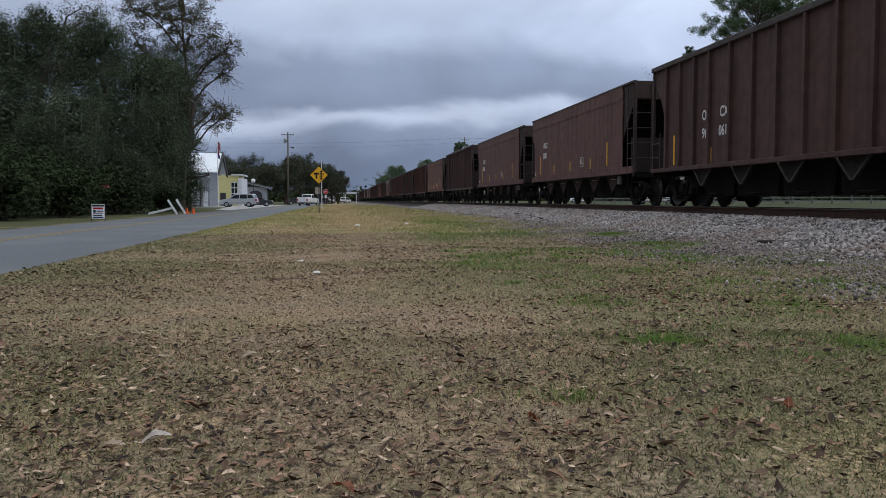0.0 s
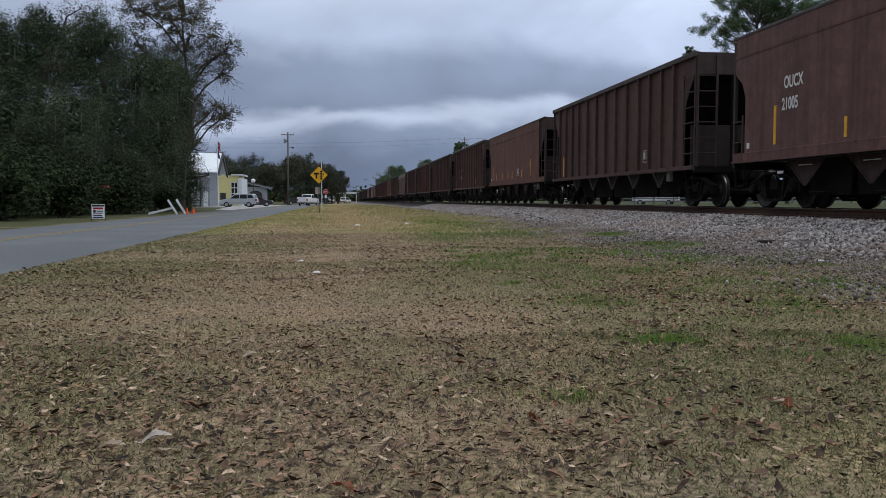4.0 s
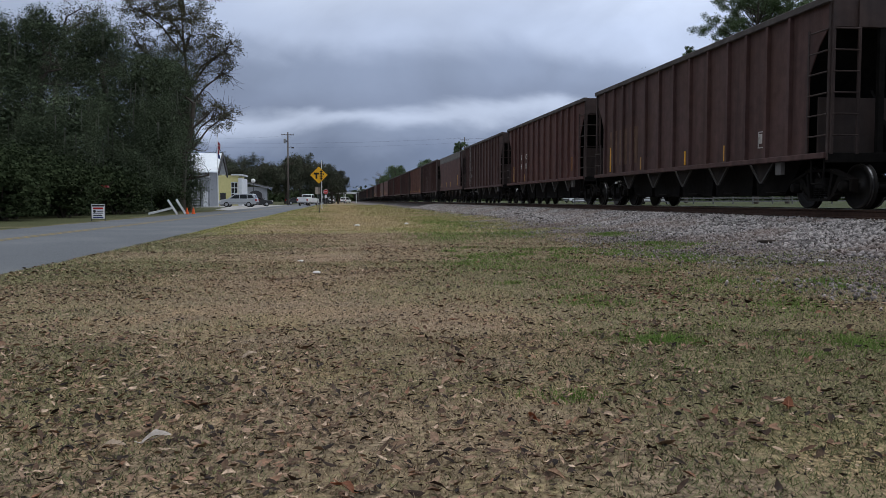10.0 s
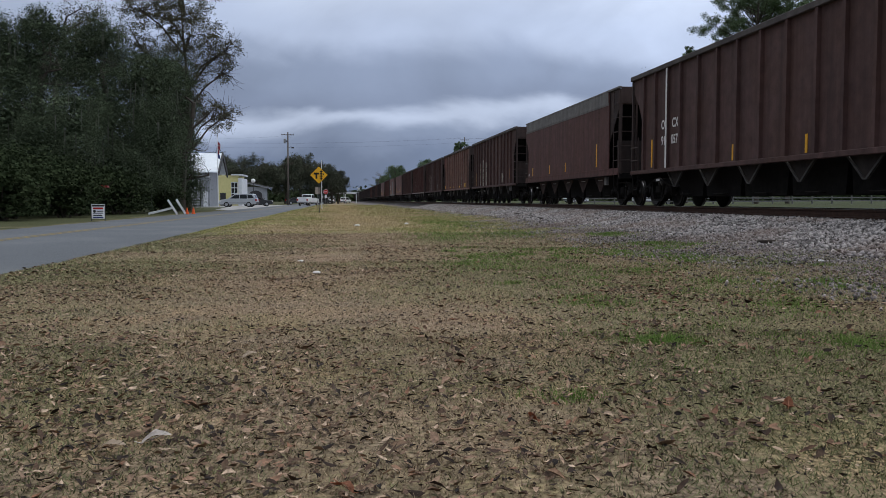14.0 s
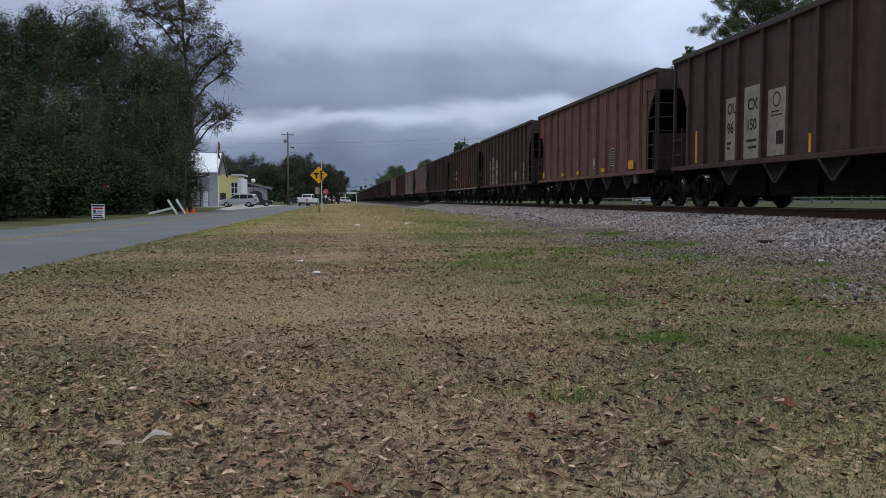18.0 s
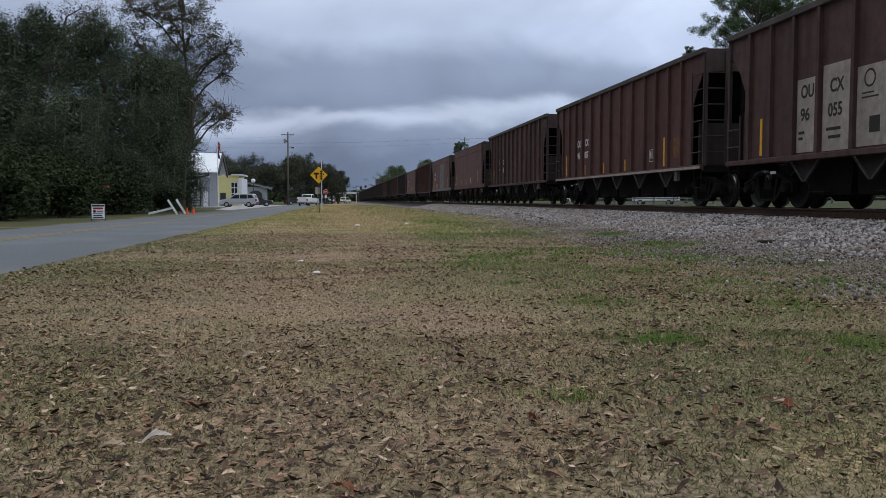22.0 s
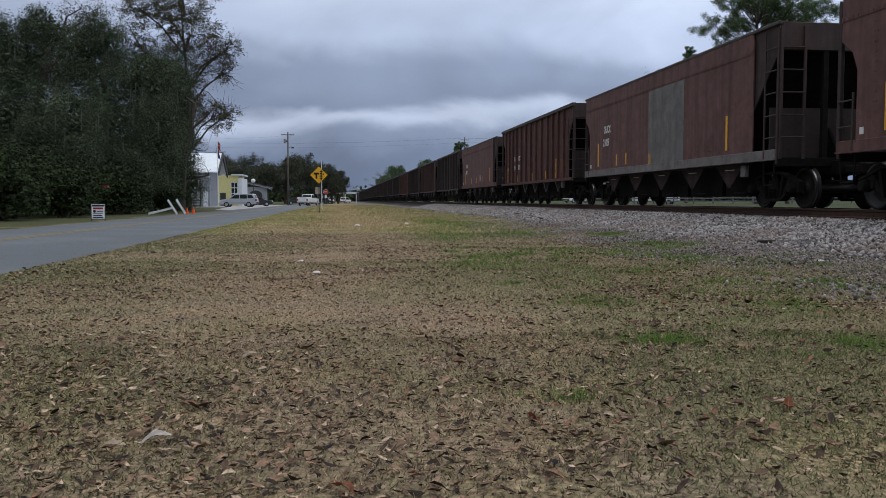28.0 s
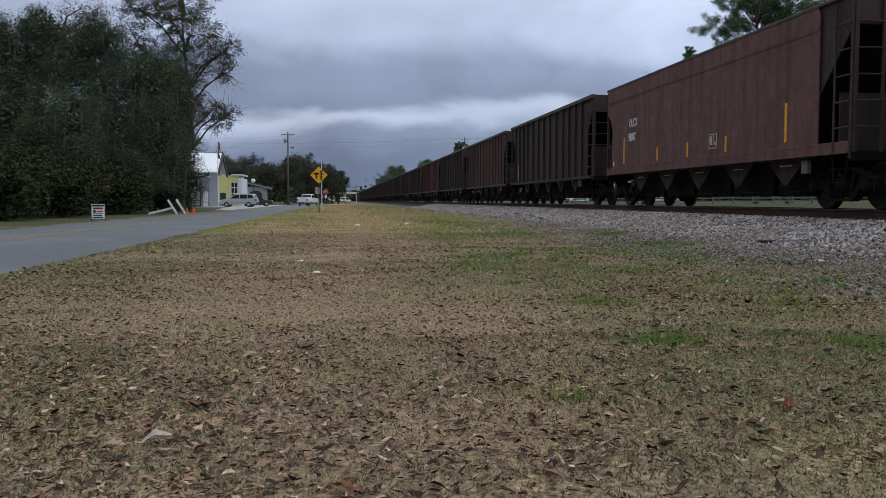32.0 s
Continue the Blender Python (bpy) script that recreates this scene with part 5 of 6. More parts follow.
globe_white = material("lamp_globe", (0.7, 0.7, 0.68), (0.8, 0.8, 0.78), rough=0.3, bump=0)
red_cloth = material("red_tarp", (0.16, 0.012, 0.012), (0.26, 0.022, 0.018), rough=0.7, bump=0.1)


def build_buildings():
    # white metal-roofed garage, gable end towards the road
    house = thing("garage_building", "white metal-roofed garage building with tall glazed doors", "building", at=pose(-23.7, 122, 0))
    part("front_wall", box(-6, 6, -4.0, -3.8, 0, 5.0), grey_siding, house)
    part("back_wall", box(-6, 6, 3.8, 4.0, 0, 5.0), grey_siding, house)
    for x in (-6, 5.8):
        part("gable_wall", prism([(-3.8, 0), (3.8, 0), (3.8, 4.95), (0, 7.3), (-3.8, 4.95)], "x", x, x + 0.2), grey_siding, house)
    for s in (-1, 1):
        roof = part("roof", prism([(s * 4.5, 4.70), (s * 4.5, 4.84), (0, 7.60), (0, 7.46)], "x", -6.7, 7.2), metal_roof, house, "white standing-seam metal roof")
        for i in range(22):
            x = -6.5 + i * 0.62
            part("roof_seam", prism([(s * 4.5, 4.84), (s * 4.5, 4.89), (0, 7.65), (0, 7.60)], "x", x, x + 0.04), metal_roof, roof)
        # barge board made deep and dark; the overhang's shade is in its colour
        part("barge_board", prism([(s * 4.55, 4.25), (s * 4.55, 4.95), (0, 7.72), (0, 7.02)], "x", 7.2, 7.38), dark_trim, house, "deep dark barge board that carries the overhang's shade")
    for i, x in enumerate((-4.6, -1.2, 2.2)):
        door = part("garage_door", box(x, x + 2.6, -4.06, -3.98, 0.05, 3.9), dark_trim, house, "tall garage door")
        for a in range(3):
            for b in range(5):
                part("pane", box(x + 0.12 + a * 0.82, x + 0.80 + a * 0.82, -4.09, -4.05, 0.2 + b * 0.74, 0.82 + b * 0.74), white_siding if i == 2 else dark_glass, door)
    part("door", box(5.05, 5.75, -4.06, -3.98, 0.05, 2.2), white_siding, house)
    part("cornice", box(-6.05, 6.05, -4.12, -3.99, 4.05, 4.35), white_siding, house)
    # yellow flat-roofed shop
    shop = thing("yellow_building", "yellow stucco shop with a white parapet", "building", at=pose(-18.6, 143, 0))
    part("wall", box(-2.9, 2.3, -4, 4, 0, 4.7, 0.02), yellow_stucco, shop)
    part("parapet", box(-2.98, 2.38, -4.08, 4.08, 4.7, 4.95), yellow_stucco, shop)
    part("side_bay", box(2.32, 2.9, -4.3, 4, 0, 4.5, 0.02), white_siding, shop)
    part("bay_parapet", box(1.2, 3.0, -4.4, 4.05, 4.95, 5.15), white_siding, shop)
    win = part("window", box(1.15, 2.2, -4.07, -4.0, 1.1, 3.9), white_siding, shop)
    for a in range(2):
        for b in range(3):
            part("pane", box(1.22 + a * 0.5, 1.64 + a * 0.5, -4.10, -4.06, 1.2 + b * 0.9, 1.98 + b * 0.9), dark_glass, win)
    part("door", box(-0.6, 0.3, -4.06, -4.0, 0.0, 2.1), dark_trim, shop)
    part("vent", add_lathe(bmesh.new(), [(4.9, 0.3), (5.4, 0.3), (5.6, 0.18)], "z", 12, (-0.6, 0, 0)), white_siding, shop)
    # low white shed with a dark arched panel for its opening
    shed = thing("white_shed", "low white shed with a grey sloping roof", "building", at=pose(-15.9, 158, 0))
    part("wall", box(-2.3, 2.4, -3, 3, 0, 3.3), grey_siding, shed)
    part("roof", prism([(-2.7, 4.5), (-2.7, 4.7), (3.4, 3.35), (3.4, 3.15)], "y", -3.4, 3.4), grey_roof, shed)
    # solid dark panel on the wall: the open carport's inner shade as colour
    bm = bmesh.new()
    arch = [(-0.4, 0.0), (2.0, 0.0), (2.0, 1.8)] + [(0.8 + 1.2 * math.cos(a), 1.8 + 0.9 * math.sin(a)) for a in [math.pi * k / 8 for k in range(1, 8)]] + [(-0.4, 1.8)]
    add_prism(bm, arch, "y", -3.06, -3.0)
    part("opening", bm, dark_trim, shed, "dark arched panel standing in for the shaded inside")
    part("front_edge", prism([(-2.7, 4.38), (-2.7, 4.5), (3.4, 3.15), (3.4, 3.02)], "y", -3.46, -3.3), grey_siding, shed)
    # long low canopy far down the road
    can = thing("canopy", "long low white canopy far down the road", "building", at=pose(-0.6, 262, 0))
    part("roof", box(-5, 6.5, -4, 4, 2.9, 3.5, 0.03), white_siding, can)
    for x in (-4.5, -1, 2.5, 6):
        for y in (-3.5, 3.5):
            part("column", box(x - 0.12, x + 0.12, y - 0.12, y + 0.12, 0, 2.9), white_siding, can)
    part("kiosk", box(-3.2, -0.5, -2, 2, 0.0, 2.6, 0.03), grey_siding, can)


def vehicle(name, label, at, body_mat, style, scale=1.0):
    """A parked car: long axis along x, nose towards +x."""
    car = thing(name, label, "car" if style != "pickup" else "truck", at=at)
    if style == "suv":
        L, roof_z = 4.85, 1.72
        low = [(-2.4, 0.36), (2.36, 0.32), (2.44, 0.62), (2.30, 0.92), (1.25, 1.06), (-2.36, 1.08), (-2.44, 0.72)]
        top = [(1.30, 1.05), (0.45, 1.60), (0.10, 1.70), (-1.70, 1.72), (-2.05, 1.64), (-2.38, 1.06)]
        glass = [[(1.02, 1.10), (0.42, 1.52), (-0.22, 1.60), (-0.22, 1.10)], [(-0.30, 1.10), (-0.30, 1.60), (-1.20, 1.61), (-1.20, 1.10)], [(-1.28, 1.12), (-1.28, 1.61), (-1.85, 1.58), (-2.10, 1.14)]]
        wheels = (-1.45, 1.45)
    elif style == "sedan":
        low = [(-2.25, 0.34), (2.2, 0.30), (2.28, 0.55), (2.1, 0.80), (1.05, 0.95), (-1.5, 0.98), (-2.22, 0.92), (-2.3, 0.62)]
        top = [(1.1, 0.94), (0.35, 1.38), (-0.95, 1.42), (-1.75, 0.97)]
        glass = [[(0.85, 0.98), (0.32, 1.32), (-0.25, 1.36), (-0.25, 0.98)], [(-0.33, 0.98), (-0.33, 1.36), (-0.92, 1.35), (-1.45, 1.0)]]
        wheels = (-1.35, 1.4)
    else:
        low = [(-2.75, 0.50), (2.65, 0.42), (2.75, 0.80), (2.62, 1.10), (1.35, 1.18), (0.9, 1.20), (-0.75, 1.20), (-2.72, 1.18), (-2.8, 0.75)]
        top = [(1.30, 1.17), (0.60, 1.76), (0.30, 1.84), (-0.62, 1.84), (-0.80, 1.18)]
        glass = [[(1.05, 1.22), (0.58, 1.70), (0.28, 1.72), (0.28, 1.22)], [(0.20, 1.22), (0.20, 1.74), (-0.58, 1.74), (-0.70, 1.22)]]
        wheels = (-1.70, 1.75)
    w = 0.92
    bm = bmesh.new()
    add_prism(bm, low, "y", -w, w)
    bmesh.ops.bevel(bm, geom=list(bm.edges), offset=0.05, segments=2, affect="EDGES", profile=0.5)
    body = part("body", bm, body_mat, car, smooth=False)
    bm = bmesh.new()
    add_prism(bm, top, "y", -w + 0.10, w - 0.10)
    bmesh.ops.bevel(bm, geom=list(bm.edges), offset=0.05, segments=2, affect="EDGES", profile=0.5)
    cabin = part("cabin", bm, body_mat, car)
    for s in (-1, 1):
        for g in glass:
            part("side_window", prism(g, "y", *sorted((s * (w - 0.115), s * (w - 0.090)))), dark_glass, cabin)
    rear, front = top[-1], top[0]
    up = top[-2]
    mid = lambda a, b, k: (a[0] + (b[0] - a[0]) * k, a[1] + (b[1] - a[1]) * k)
    for lo, hi, sgn in ((front, top[1], 1), (rear, up, -1)):
        a, b = mid(lo, hi, 0.15), mid(lo, hi, 0.88)
        part("windscreen" if sgn > 0 else "rear_window", prism([(a[0], a[1]), (b[0], b[1]), (b[0] + sgn * 0.02, b[1] + 0.01), (a[0] + sgn * 0.02, a[1] + 0.01)], "y", -w + 0.2, w - 0.2), dark_glass, cabin)
    if style == "pickup":
        part("bed_floor", box(-2.68, -0.85, -w + 0.12, w - 0.12, 1.20, 1.205), dark_trim, car)
        for s in (-1, 1):
            part("bed_rail", box(-2.75, -0.80, *sorted((s * (w - 0.10), s * (w - 0.01))), 1.17, 1.36, 0.02), body_mat, car)
        part("tailgate", box(-2.80, -2.72, -w + 0.05, w - 0.05, 0.72, 1.36, 0.02), body_mat, car)
    part("bumper", box(low[1][0] - 0.05, low[1][0] + 0.10, -w + 0.05, w - 0.05, 0.36, 0.56, 0.03), dark_trim, car)
    part("bumper", box(low[0][0] - 0.10, low[0][0] + 0.06, -w + 0.05, w - 0.05, 0.42, 0.62, 0.03), galvanised if style == "pickup" else dark_trim, car)
    for s in (-1, 1):
        part("tail_lamp", box(-2.47 if style != "pickup" else -2.83, -2.28 if style != "pickup" else -2.70, *sorted((s * (w - 0.22), s * (w + 0.004))), 0.80, 1.06, 0.01), tail_red, car)
        part("headlamp", box(2.16, 2.40 if style == "suv" else 2.30 if style == "sedan" else 2.70, *sorted((s * (w - 0.34), s * (w + 0.004))), 0.66, 0.84, 0.01), lamp_clear, car)
        part("mirror", box(0.92, 1.08, *sorted((s * (w - 0.05), s * (w + 0.16))), 1.06, 1.22, 0.02), body_mat, car)
        for x in wheels:
            c = (x, s * (w - 0.10), 0.34)
            tyre = part("wheel", add_lathe(bmesh.new(), [(-0.11, 0.20), (-0.11, 0.32), (-0.08, 0.345), (0.08, 0.345), (0.11, 0.32), (0.11, 0.20)], "y", 20, c), rubber, car, smooth=False)
            part("rim", add_lathe(bmesh.new(), [(-0.115, 0.10), (-0.118, 0.21), (0.118, 0.21), (0.115, 0.10)], "y", 14, c), alloy, tyre)
    part("trim_strip", box(-1.2, 1.2, -w - 0.012, w + 0.012, 0.50, 0.56, 0.005), dark_trim, car)
    return car


def build_vehicles():
    vehicle("suv", "silver sport utility vehicle parked before the garage", pose(-13.0, 111.5, 0.03, rz=174), silver_paint, "suv")
    vehicle("sedan", "black sedan parked beside the silver vehicle", pose(-12.0, 124, 0.03, rz=12), dark_car, "sedan")
    vehicle("pickup_truck", "white pickup truck waiting on the road", pose(-5.0, 138, 0.04, rz=72), white_car, "pickup")
    vehicle("pickup_truck", "white pickup truck parked beyond the track", pose(38.9, 99, 0.30, rz=150), white_car, "pickup")
    vehicle("sedan", "white sedan parked far beyond the track", pose(41.5, 143, 0.5, rz=25), white_car, "sedan")
    vehicle("suv", "white vehicle far down the road", pose(1.9, 248, 0.03, rz=70), white_car, "suv")
    vehicle("suv", "white vehicle far down the road", pose(-2.6, 250, 0.03, rz=100), white_car, "suv")
    vehicle("sedan", "dark car far down the road", pose(-3.9, 210, 0.03, rz=20), dark_car, "sedan")
    vehicle("sedan", "blue-grey car parked beside the pole", pose(-8.4, 172, 0.03, rz=5), dark_car, "sedan")


def build_signs():
    # yellow diamond sign: side road over the railway
    sign = thing("warning_sign", "yellow diamond railway side-road warning sign on a steel post", "road sign", at=pose(-1.41, 59.9, 0))
    part("post", box(-0.03, 0.03, 0.0, 0.05, -0.1, 3.35, 0.006), dark_trim, sign)
    d = 0.645
    out = [(0, 2.68 - d), (d, 2.68), (0, 2.68 + d), (-d, 2.68)]
    board = part("board", prism(out, "y", -0.022, -0.018 + 0.015), sign_black, sign, "yellow diamond board with black border")
    k = 0.95
    part("face", prism([(0, 2.68 - d * k), (d * k, 2.68), (0, 2.68 + d * k), (-d * k, 2.68)], "y", -0.027, -0.0222), sign_yellow, board)
    bm = bmesh.new()
    add_box(bm, -0.36, 0.02, -0.033, -0.0272, 2.72, 2.85)
    add_box(bm, -0.24, -0.11, -0.033, -0.0272, 2.42, 2.85)
    add_box(bm, 0.12, 0.20, -0.033, -0.0272, 2.34, 3.02)
    for z in (2.42, 2.58, 2.74, 2.90):
        add_box(bm, 0.06, 0.27, -0.0335, -0.0272, z, z + 0.06)
    add_box(bm, 0.28, 0.36, -0.033, -0.0272, 2.70, 2.79)
    part("symbol", bm, sign_black, board, "black junction and rail symbol")
    # white marker post and the back of a small sign
    post = thing("marker_post", "tall white painted post beside the road", "post", at=pose(-1.75, 86, 0))
    part("post", add_tube(bmesh.new(), (0, 0, -0.1), (0, 0, 5.0), 0.042, 0.038, 10), sign_white, post)
    small = thing("small_sign", "small faded reddish sign on a post", "road sign", at=pose(-2.2, 88, 0))
    part("post", box(-0.03, 0.03, -0.03, 0.03, -0.1, 2.2), galvanised, small)
    part("board", box(-0.26, 0.26, -0.05, -0.031, 1.55, 2.25, 0.004), cream_patch, small)
    # stop sign
    stop = thing("stop_sign", "red octagonal stop sign on a steel post", "road sign", at=pose(-2.16, 138, 0))
    part("post", box(-0.03, 0.03, 0, 0.05, -0.1, 2.75), galvanised, stop)
    octo = lambda r: [(r * math.cos(math.pi / 8 + i * math.pi / 4), 2.30 + r * math.sin(math.pi / 8 + i * math.pi / 4)) for i in range(8)]
    b = part("board", prism(octo(0.41), "y", -0.02, -0.005), sign_white, stop, "red octagon with white border")
    part("face", prism(octo(0.385), "y", -0.025, -0.0202), sign_red, b)
    t = part("lettering", text_mesh("STOP", 0.26, sign_white), None, b)
    t.matrix_basis = Matrix.Translation((-0.30, -0.027, 2.21)) @ pose(0, 0, 0, 90) @ Matrix.Diagonal((0.78, 1, 1, 1))
    part("plate", box(-0.17, 0.17, -0.02, -0.004, 1.25, 1.75), sign_white, stop, "small white plate below")
    # yard sign by the grove
    yard = thing("yard_sign", "small white yard sign with printed bars on a dark frame", "sign", at=pose(-10.25, 37.2, 0, rz=8))
    for x in (-0.27, 0.27):
        part("leg", box(x - 0.015, x + 0.015, -0.015, 0.015, -0.05, 0.74), dark_trim, yard)
    brd = part("board", box(-0.26, 0.26, -0.03, -0.012, 0.10, 0.72, 0.004), sign_white, yard)
    for z0, z1, x0, x1, mt in ((0.62, 0.70, -0.24, 0.24, sign_black), (0.50, 0.58, -0.2, 0.2, tail_red), (0.40, 0.44, -0.05, 0.2, sign_black), (0.30, 0.36, -0.2, 0.2, grey_siding), (0.22, 0.26, -0.2, 0.16, sign_black), (0.13, 0.18, -0.2, 0.2, flag_blue)):
        part("bar", box(x0, x1, -0.034, -0.0302, z0, z1), mt, brd, "printed bar")
    part("disc", add_lathe(bmesh.new(), [(-0.034, 0.06), (-0.0302, 0.06)], "y", 14, (-0.14, 0, 0.42)), sign_black, brd)
    # fallen barricade
    bar = thing("barricade", "broken white wooden barricade leaning by the road", "barricade", at=pose(-9.9, 53.0, 0))
    for p, q in (((-1.75, 0, 0.06), (-0.30, 0.1, 0.42)), ((-0.55, -0.1, 0.92), (-0.02, 0.0, 0.02)), ((-0.10, 0.15, 0.95), (0.45, 0.1, 0.05))):
        p, q = Vector(p), Vector(q)
        m = (q - p).to_track_quat("X", "Z").to_matrix().to_4x4()
        bm = box(0, (q - p).length, -0.02, 0.02, -0.065, 0.065, 0.006)
        bmesh.ops.transform(bm, matrix=Matrix.Translation(p) @ m, verts=bm.verts)
        part("plank", bm, sign_white, bar)
    # cones
    for x in (-9.62, -9.22):
        cone = thing("traffic_cone", "small orange traffic cone at the road edge", "cone", group="orange cones", at=pose(x, 54.6, 0.0))
        part("base", box(-0.16, 0.16, -0.16, 0.16, 0.0, 0.03, 0.008), cone_orange, cone)
        part("body", add_lathe(bmesh.new(), [(0.03, 0.12), (0.40, 0.035), (0.42, 0.02)], "z", 16), cone_orange, cone)
    # red tarp and pale things in the shade of the grove
    tarp = tagged(part("red_tarp", add_prism(bmesh.new(), [(-0.20, 1.05), (0.22, 1.04), (0.17, 1.15), (-0.10, 1.17)], "y", -0.15, 0.15), red_cloth), "red tarpaulin heap in the shade of the oaks", "tarp")
    tarp.location = (-12.75, 47.6, 0.55)
    # flagpole
    fp = thing("flagpole", "white flagpole with a limp flag before the garage", "flagpole", at=pose(-15.87, 113, 0.0))
    part("pole", add_tube(bmesh.new(), (0, 0, -0.05), (0, 0, 9.2), 0.06, 0.035, 10), sign_white, fp)
    part("finial", add_lathe(bmesh.new(), [(9.18, 0.03), (9.26, 0.09), (9.34, 0.03)], "z", 10), galvanised, fp)
    for i in range(7):
        bm = bmesh.new()
        zt, zb = 8.6 - i * 0.26, 8.25 - i * 0.30
        add_prism(bm, [(0.05, zt), (0.28 + 0.10 * math.sin(i), zt - 0.12), (0.34 + 0.1 * math.sin(i + 1), zb - 0.2), (0.06, zb)], "y", -0.05 + 0.02 * (i % 2), 0.02 + 0.02 * (i % 2))
        part("stripe", bm, (flag_red, flag_white)[i % 2] if i < 5 else (flag_blue, flag_red)[i % 2], fp, "fold of the flag")
    # globe street lamp
    lamp = thing("street_lamp", "black post lamp with a white globe", "street lamp", at=pose(-13.1, 131, 0.0))
    part("post", add_lathe(bmesh.new(), [(-0.05, 0.14), (0.3, 0.14), (0.4, 0.07), (3.5, 0.05), (3.55, 0.12), (3.62, 0.12)], "z", 12), dark_trim, lamp)
    part("globe", add_lathe(bmesh.new(), [(3.6, 0.10), (3.7, 0.26), (3.9, 0.34), (4.1, 0.28), (4.22, 0.08)], "z", 16), globe_white, lamp, smooth=True)


def utility_pole(x, y, h, arms, seed):
    z0 = ground_height(x)
    pole = thing("utility_pole", "weathered wooden utility pole with crossarm and wires", "utility pole", group="poles along the line", at=pose(x, y, z0))
    part("pole", add_tube(bmesh.new(), (0, 0, -0.2), (0.05, 0, h), 0.17, 0.11, 10), pole_wood, pole, smooth=True)
    for z in arms:
        arm = part("crossarm", box(-1.1, 1.1, -0.16, -0.06, h - z - 0.06, h - z + 0.06), pole_wood, pole)
        for a in (-1.0, -0.5, 0.5, 1.0):
            part("insulator", add_lathe(bmesh.new(), [(0.0, 0.05), (0.08, 0.06), (0.16, 0.03)], "z", 8, (a, -0.11, h - z + 0.06)), galvanised, arm)
    return pole


def wire(p, q, sag, r=0.010):
    p, q = Vector(p), Vector(q)
    pts = []
    for i in range(13):
        t = i / 12
        c = p.lerp(q, t)
        c.z -= sag * 4 * t * (1 - t)
        pts.append(c)
    ob = part("overhead_wire", add_path(bmesh.new(), pts, r, 4), dark_trim)
    return tagged(ob, "thin dark overhead wire strung between poles", "wire", group="overhead wires")


def build_poles():
    utility_pole(-8.95, 150, 12.95, (0.5,), 1)
    utility_pole(32.5, 215, 17.0, (0.8,), 2)
    utility_pole(-0.6, 330, 9.0, (0.7,), 3)
    utility_pole(75, 200, 17.5, (0.8,), 4)
    # lamp on the near pole
    lamp = thing("pole_lamp", "small dark street light on the utility pole", "street lamp", at=pose(-8.9, 150, 10.2))
    part("arm", add_path(bmesh.new(), [(0.12, -0.02, 0), (0.5, -0.1, 0.15), (0.75, -0.1, 0.1)], 0.03), dark_trim, lamp)
    part("head", box(0.6, 1.05, -0.25, 0.05, -0.12, 0.12, 0.04), dark_trim, lamp)
    tr = thing("transformer", "grey transformer can on the utility pole", "transformer", at=pose(-9.4, 149.8, 11.0))
    part("can", add_lathe(bmesh.new(), [(0, 0.2), (0.05, 0.24), (0.7, 0.24), (0.78, 0.12)], "z", 12), galvanised, tr)
    part("bracket", box(0.2, 0.45, -0.05, 0.05, 0.25, 0.45), dark_trim, tr)
    for dz, dx in ((17.15, -1.0), (17.15, 1.0), (16.0, 0.0)):
        wire((32.5 + dx, 214.9, dz - 0.05), (-70, 225, dz), 1.5)
        wire((32.5 + dx, 214.9, dz - 0.05), (75 + dx, 199.9, dz + 0.45), 0.8)
    wire((-8.95, 149.9, 12.6), (-0.6, 330, 8.5), 1.6, 0.007)
    wire((-8.95, 149.9, 12.2), (-60, 140, 12.2), 1.0, 0.007)
    # crossing signals far down the line
    for x, y in ((1.3, 235), (5.6, 238)):
        sig = thing("crossing_signal", "railway crossing signal mast with round lamps", "signal", at=pose(x, y, 0))
        part("mast", add_tube(bmesh.new(), (0, 0, -0.1), (0, 0, 4.6), 0.07, 0.06, 8), galvanised, sig)
        for a in (-1, 1):
            bm = box(-0.6, 0.6, -0.09, -0.07, -0.08, 0.08)
            bmesh.ops.transform(bm, matrix=Matrix.Translation((0, 0, 4.1)) @ pose(0, 0, 0, 0, a * 45, 0), verts=bm.verts)
            part("crossbuck", bm, sign_white, sig)
            part("lamp", add_lathe(bmesh.new(), [(-0.2, 0.26), (-0.16, 0.26), (-0.12, 0.12)], "y", 14, (a * 0.42, 0, 2.9)), sign_black, sig)


def build_fence():
    rng = np.random.default_rng(91)
    c, s = math.cos(YAW), math.sin(YAW)
    fx, fy = s, c
    run_at = lambda d, u: (fx * d + c * u, fy * d - s * u)
    fence = thing("rail_fence", "weathered grey three-rail wooden paddock fence", "fence")
    me_post = shared("fence_post", lambda: box(-0.07, 0.07, -0.07, 0.07, -0.1, 1.25, 0.01), fence_wood)
    for i in range(41):
        x, y = run_at(101, 16 + 2.4 * i)
        p = part("post", me_post, None, fence)
        p.location, p.rotation_euler[2] = (x, y, ground_height(x)), -YAW
        if i < 40:
            x2, y2 = run_at(101, 16 + 2.4 * (i + 1))
            for z in (0.35, 0.72, 1.08):
                p = part("rail", shared("fence_rail", lambda: box(0, 2.4, -0.12, -0.07, -0.07, 0.07, 0.006), fence_wood), None, fence)
                p.location, p.rotation_euler[2] = (x, y, ground_height(x) + z + rng.normal(0, 0.012)), -YAW
                p.rotation_euler[1] = rng.normal(0, 0.006)


build_buildings()
build_vehicles()
build_signs()
build_poles()
build_fence()


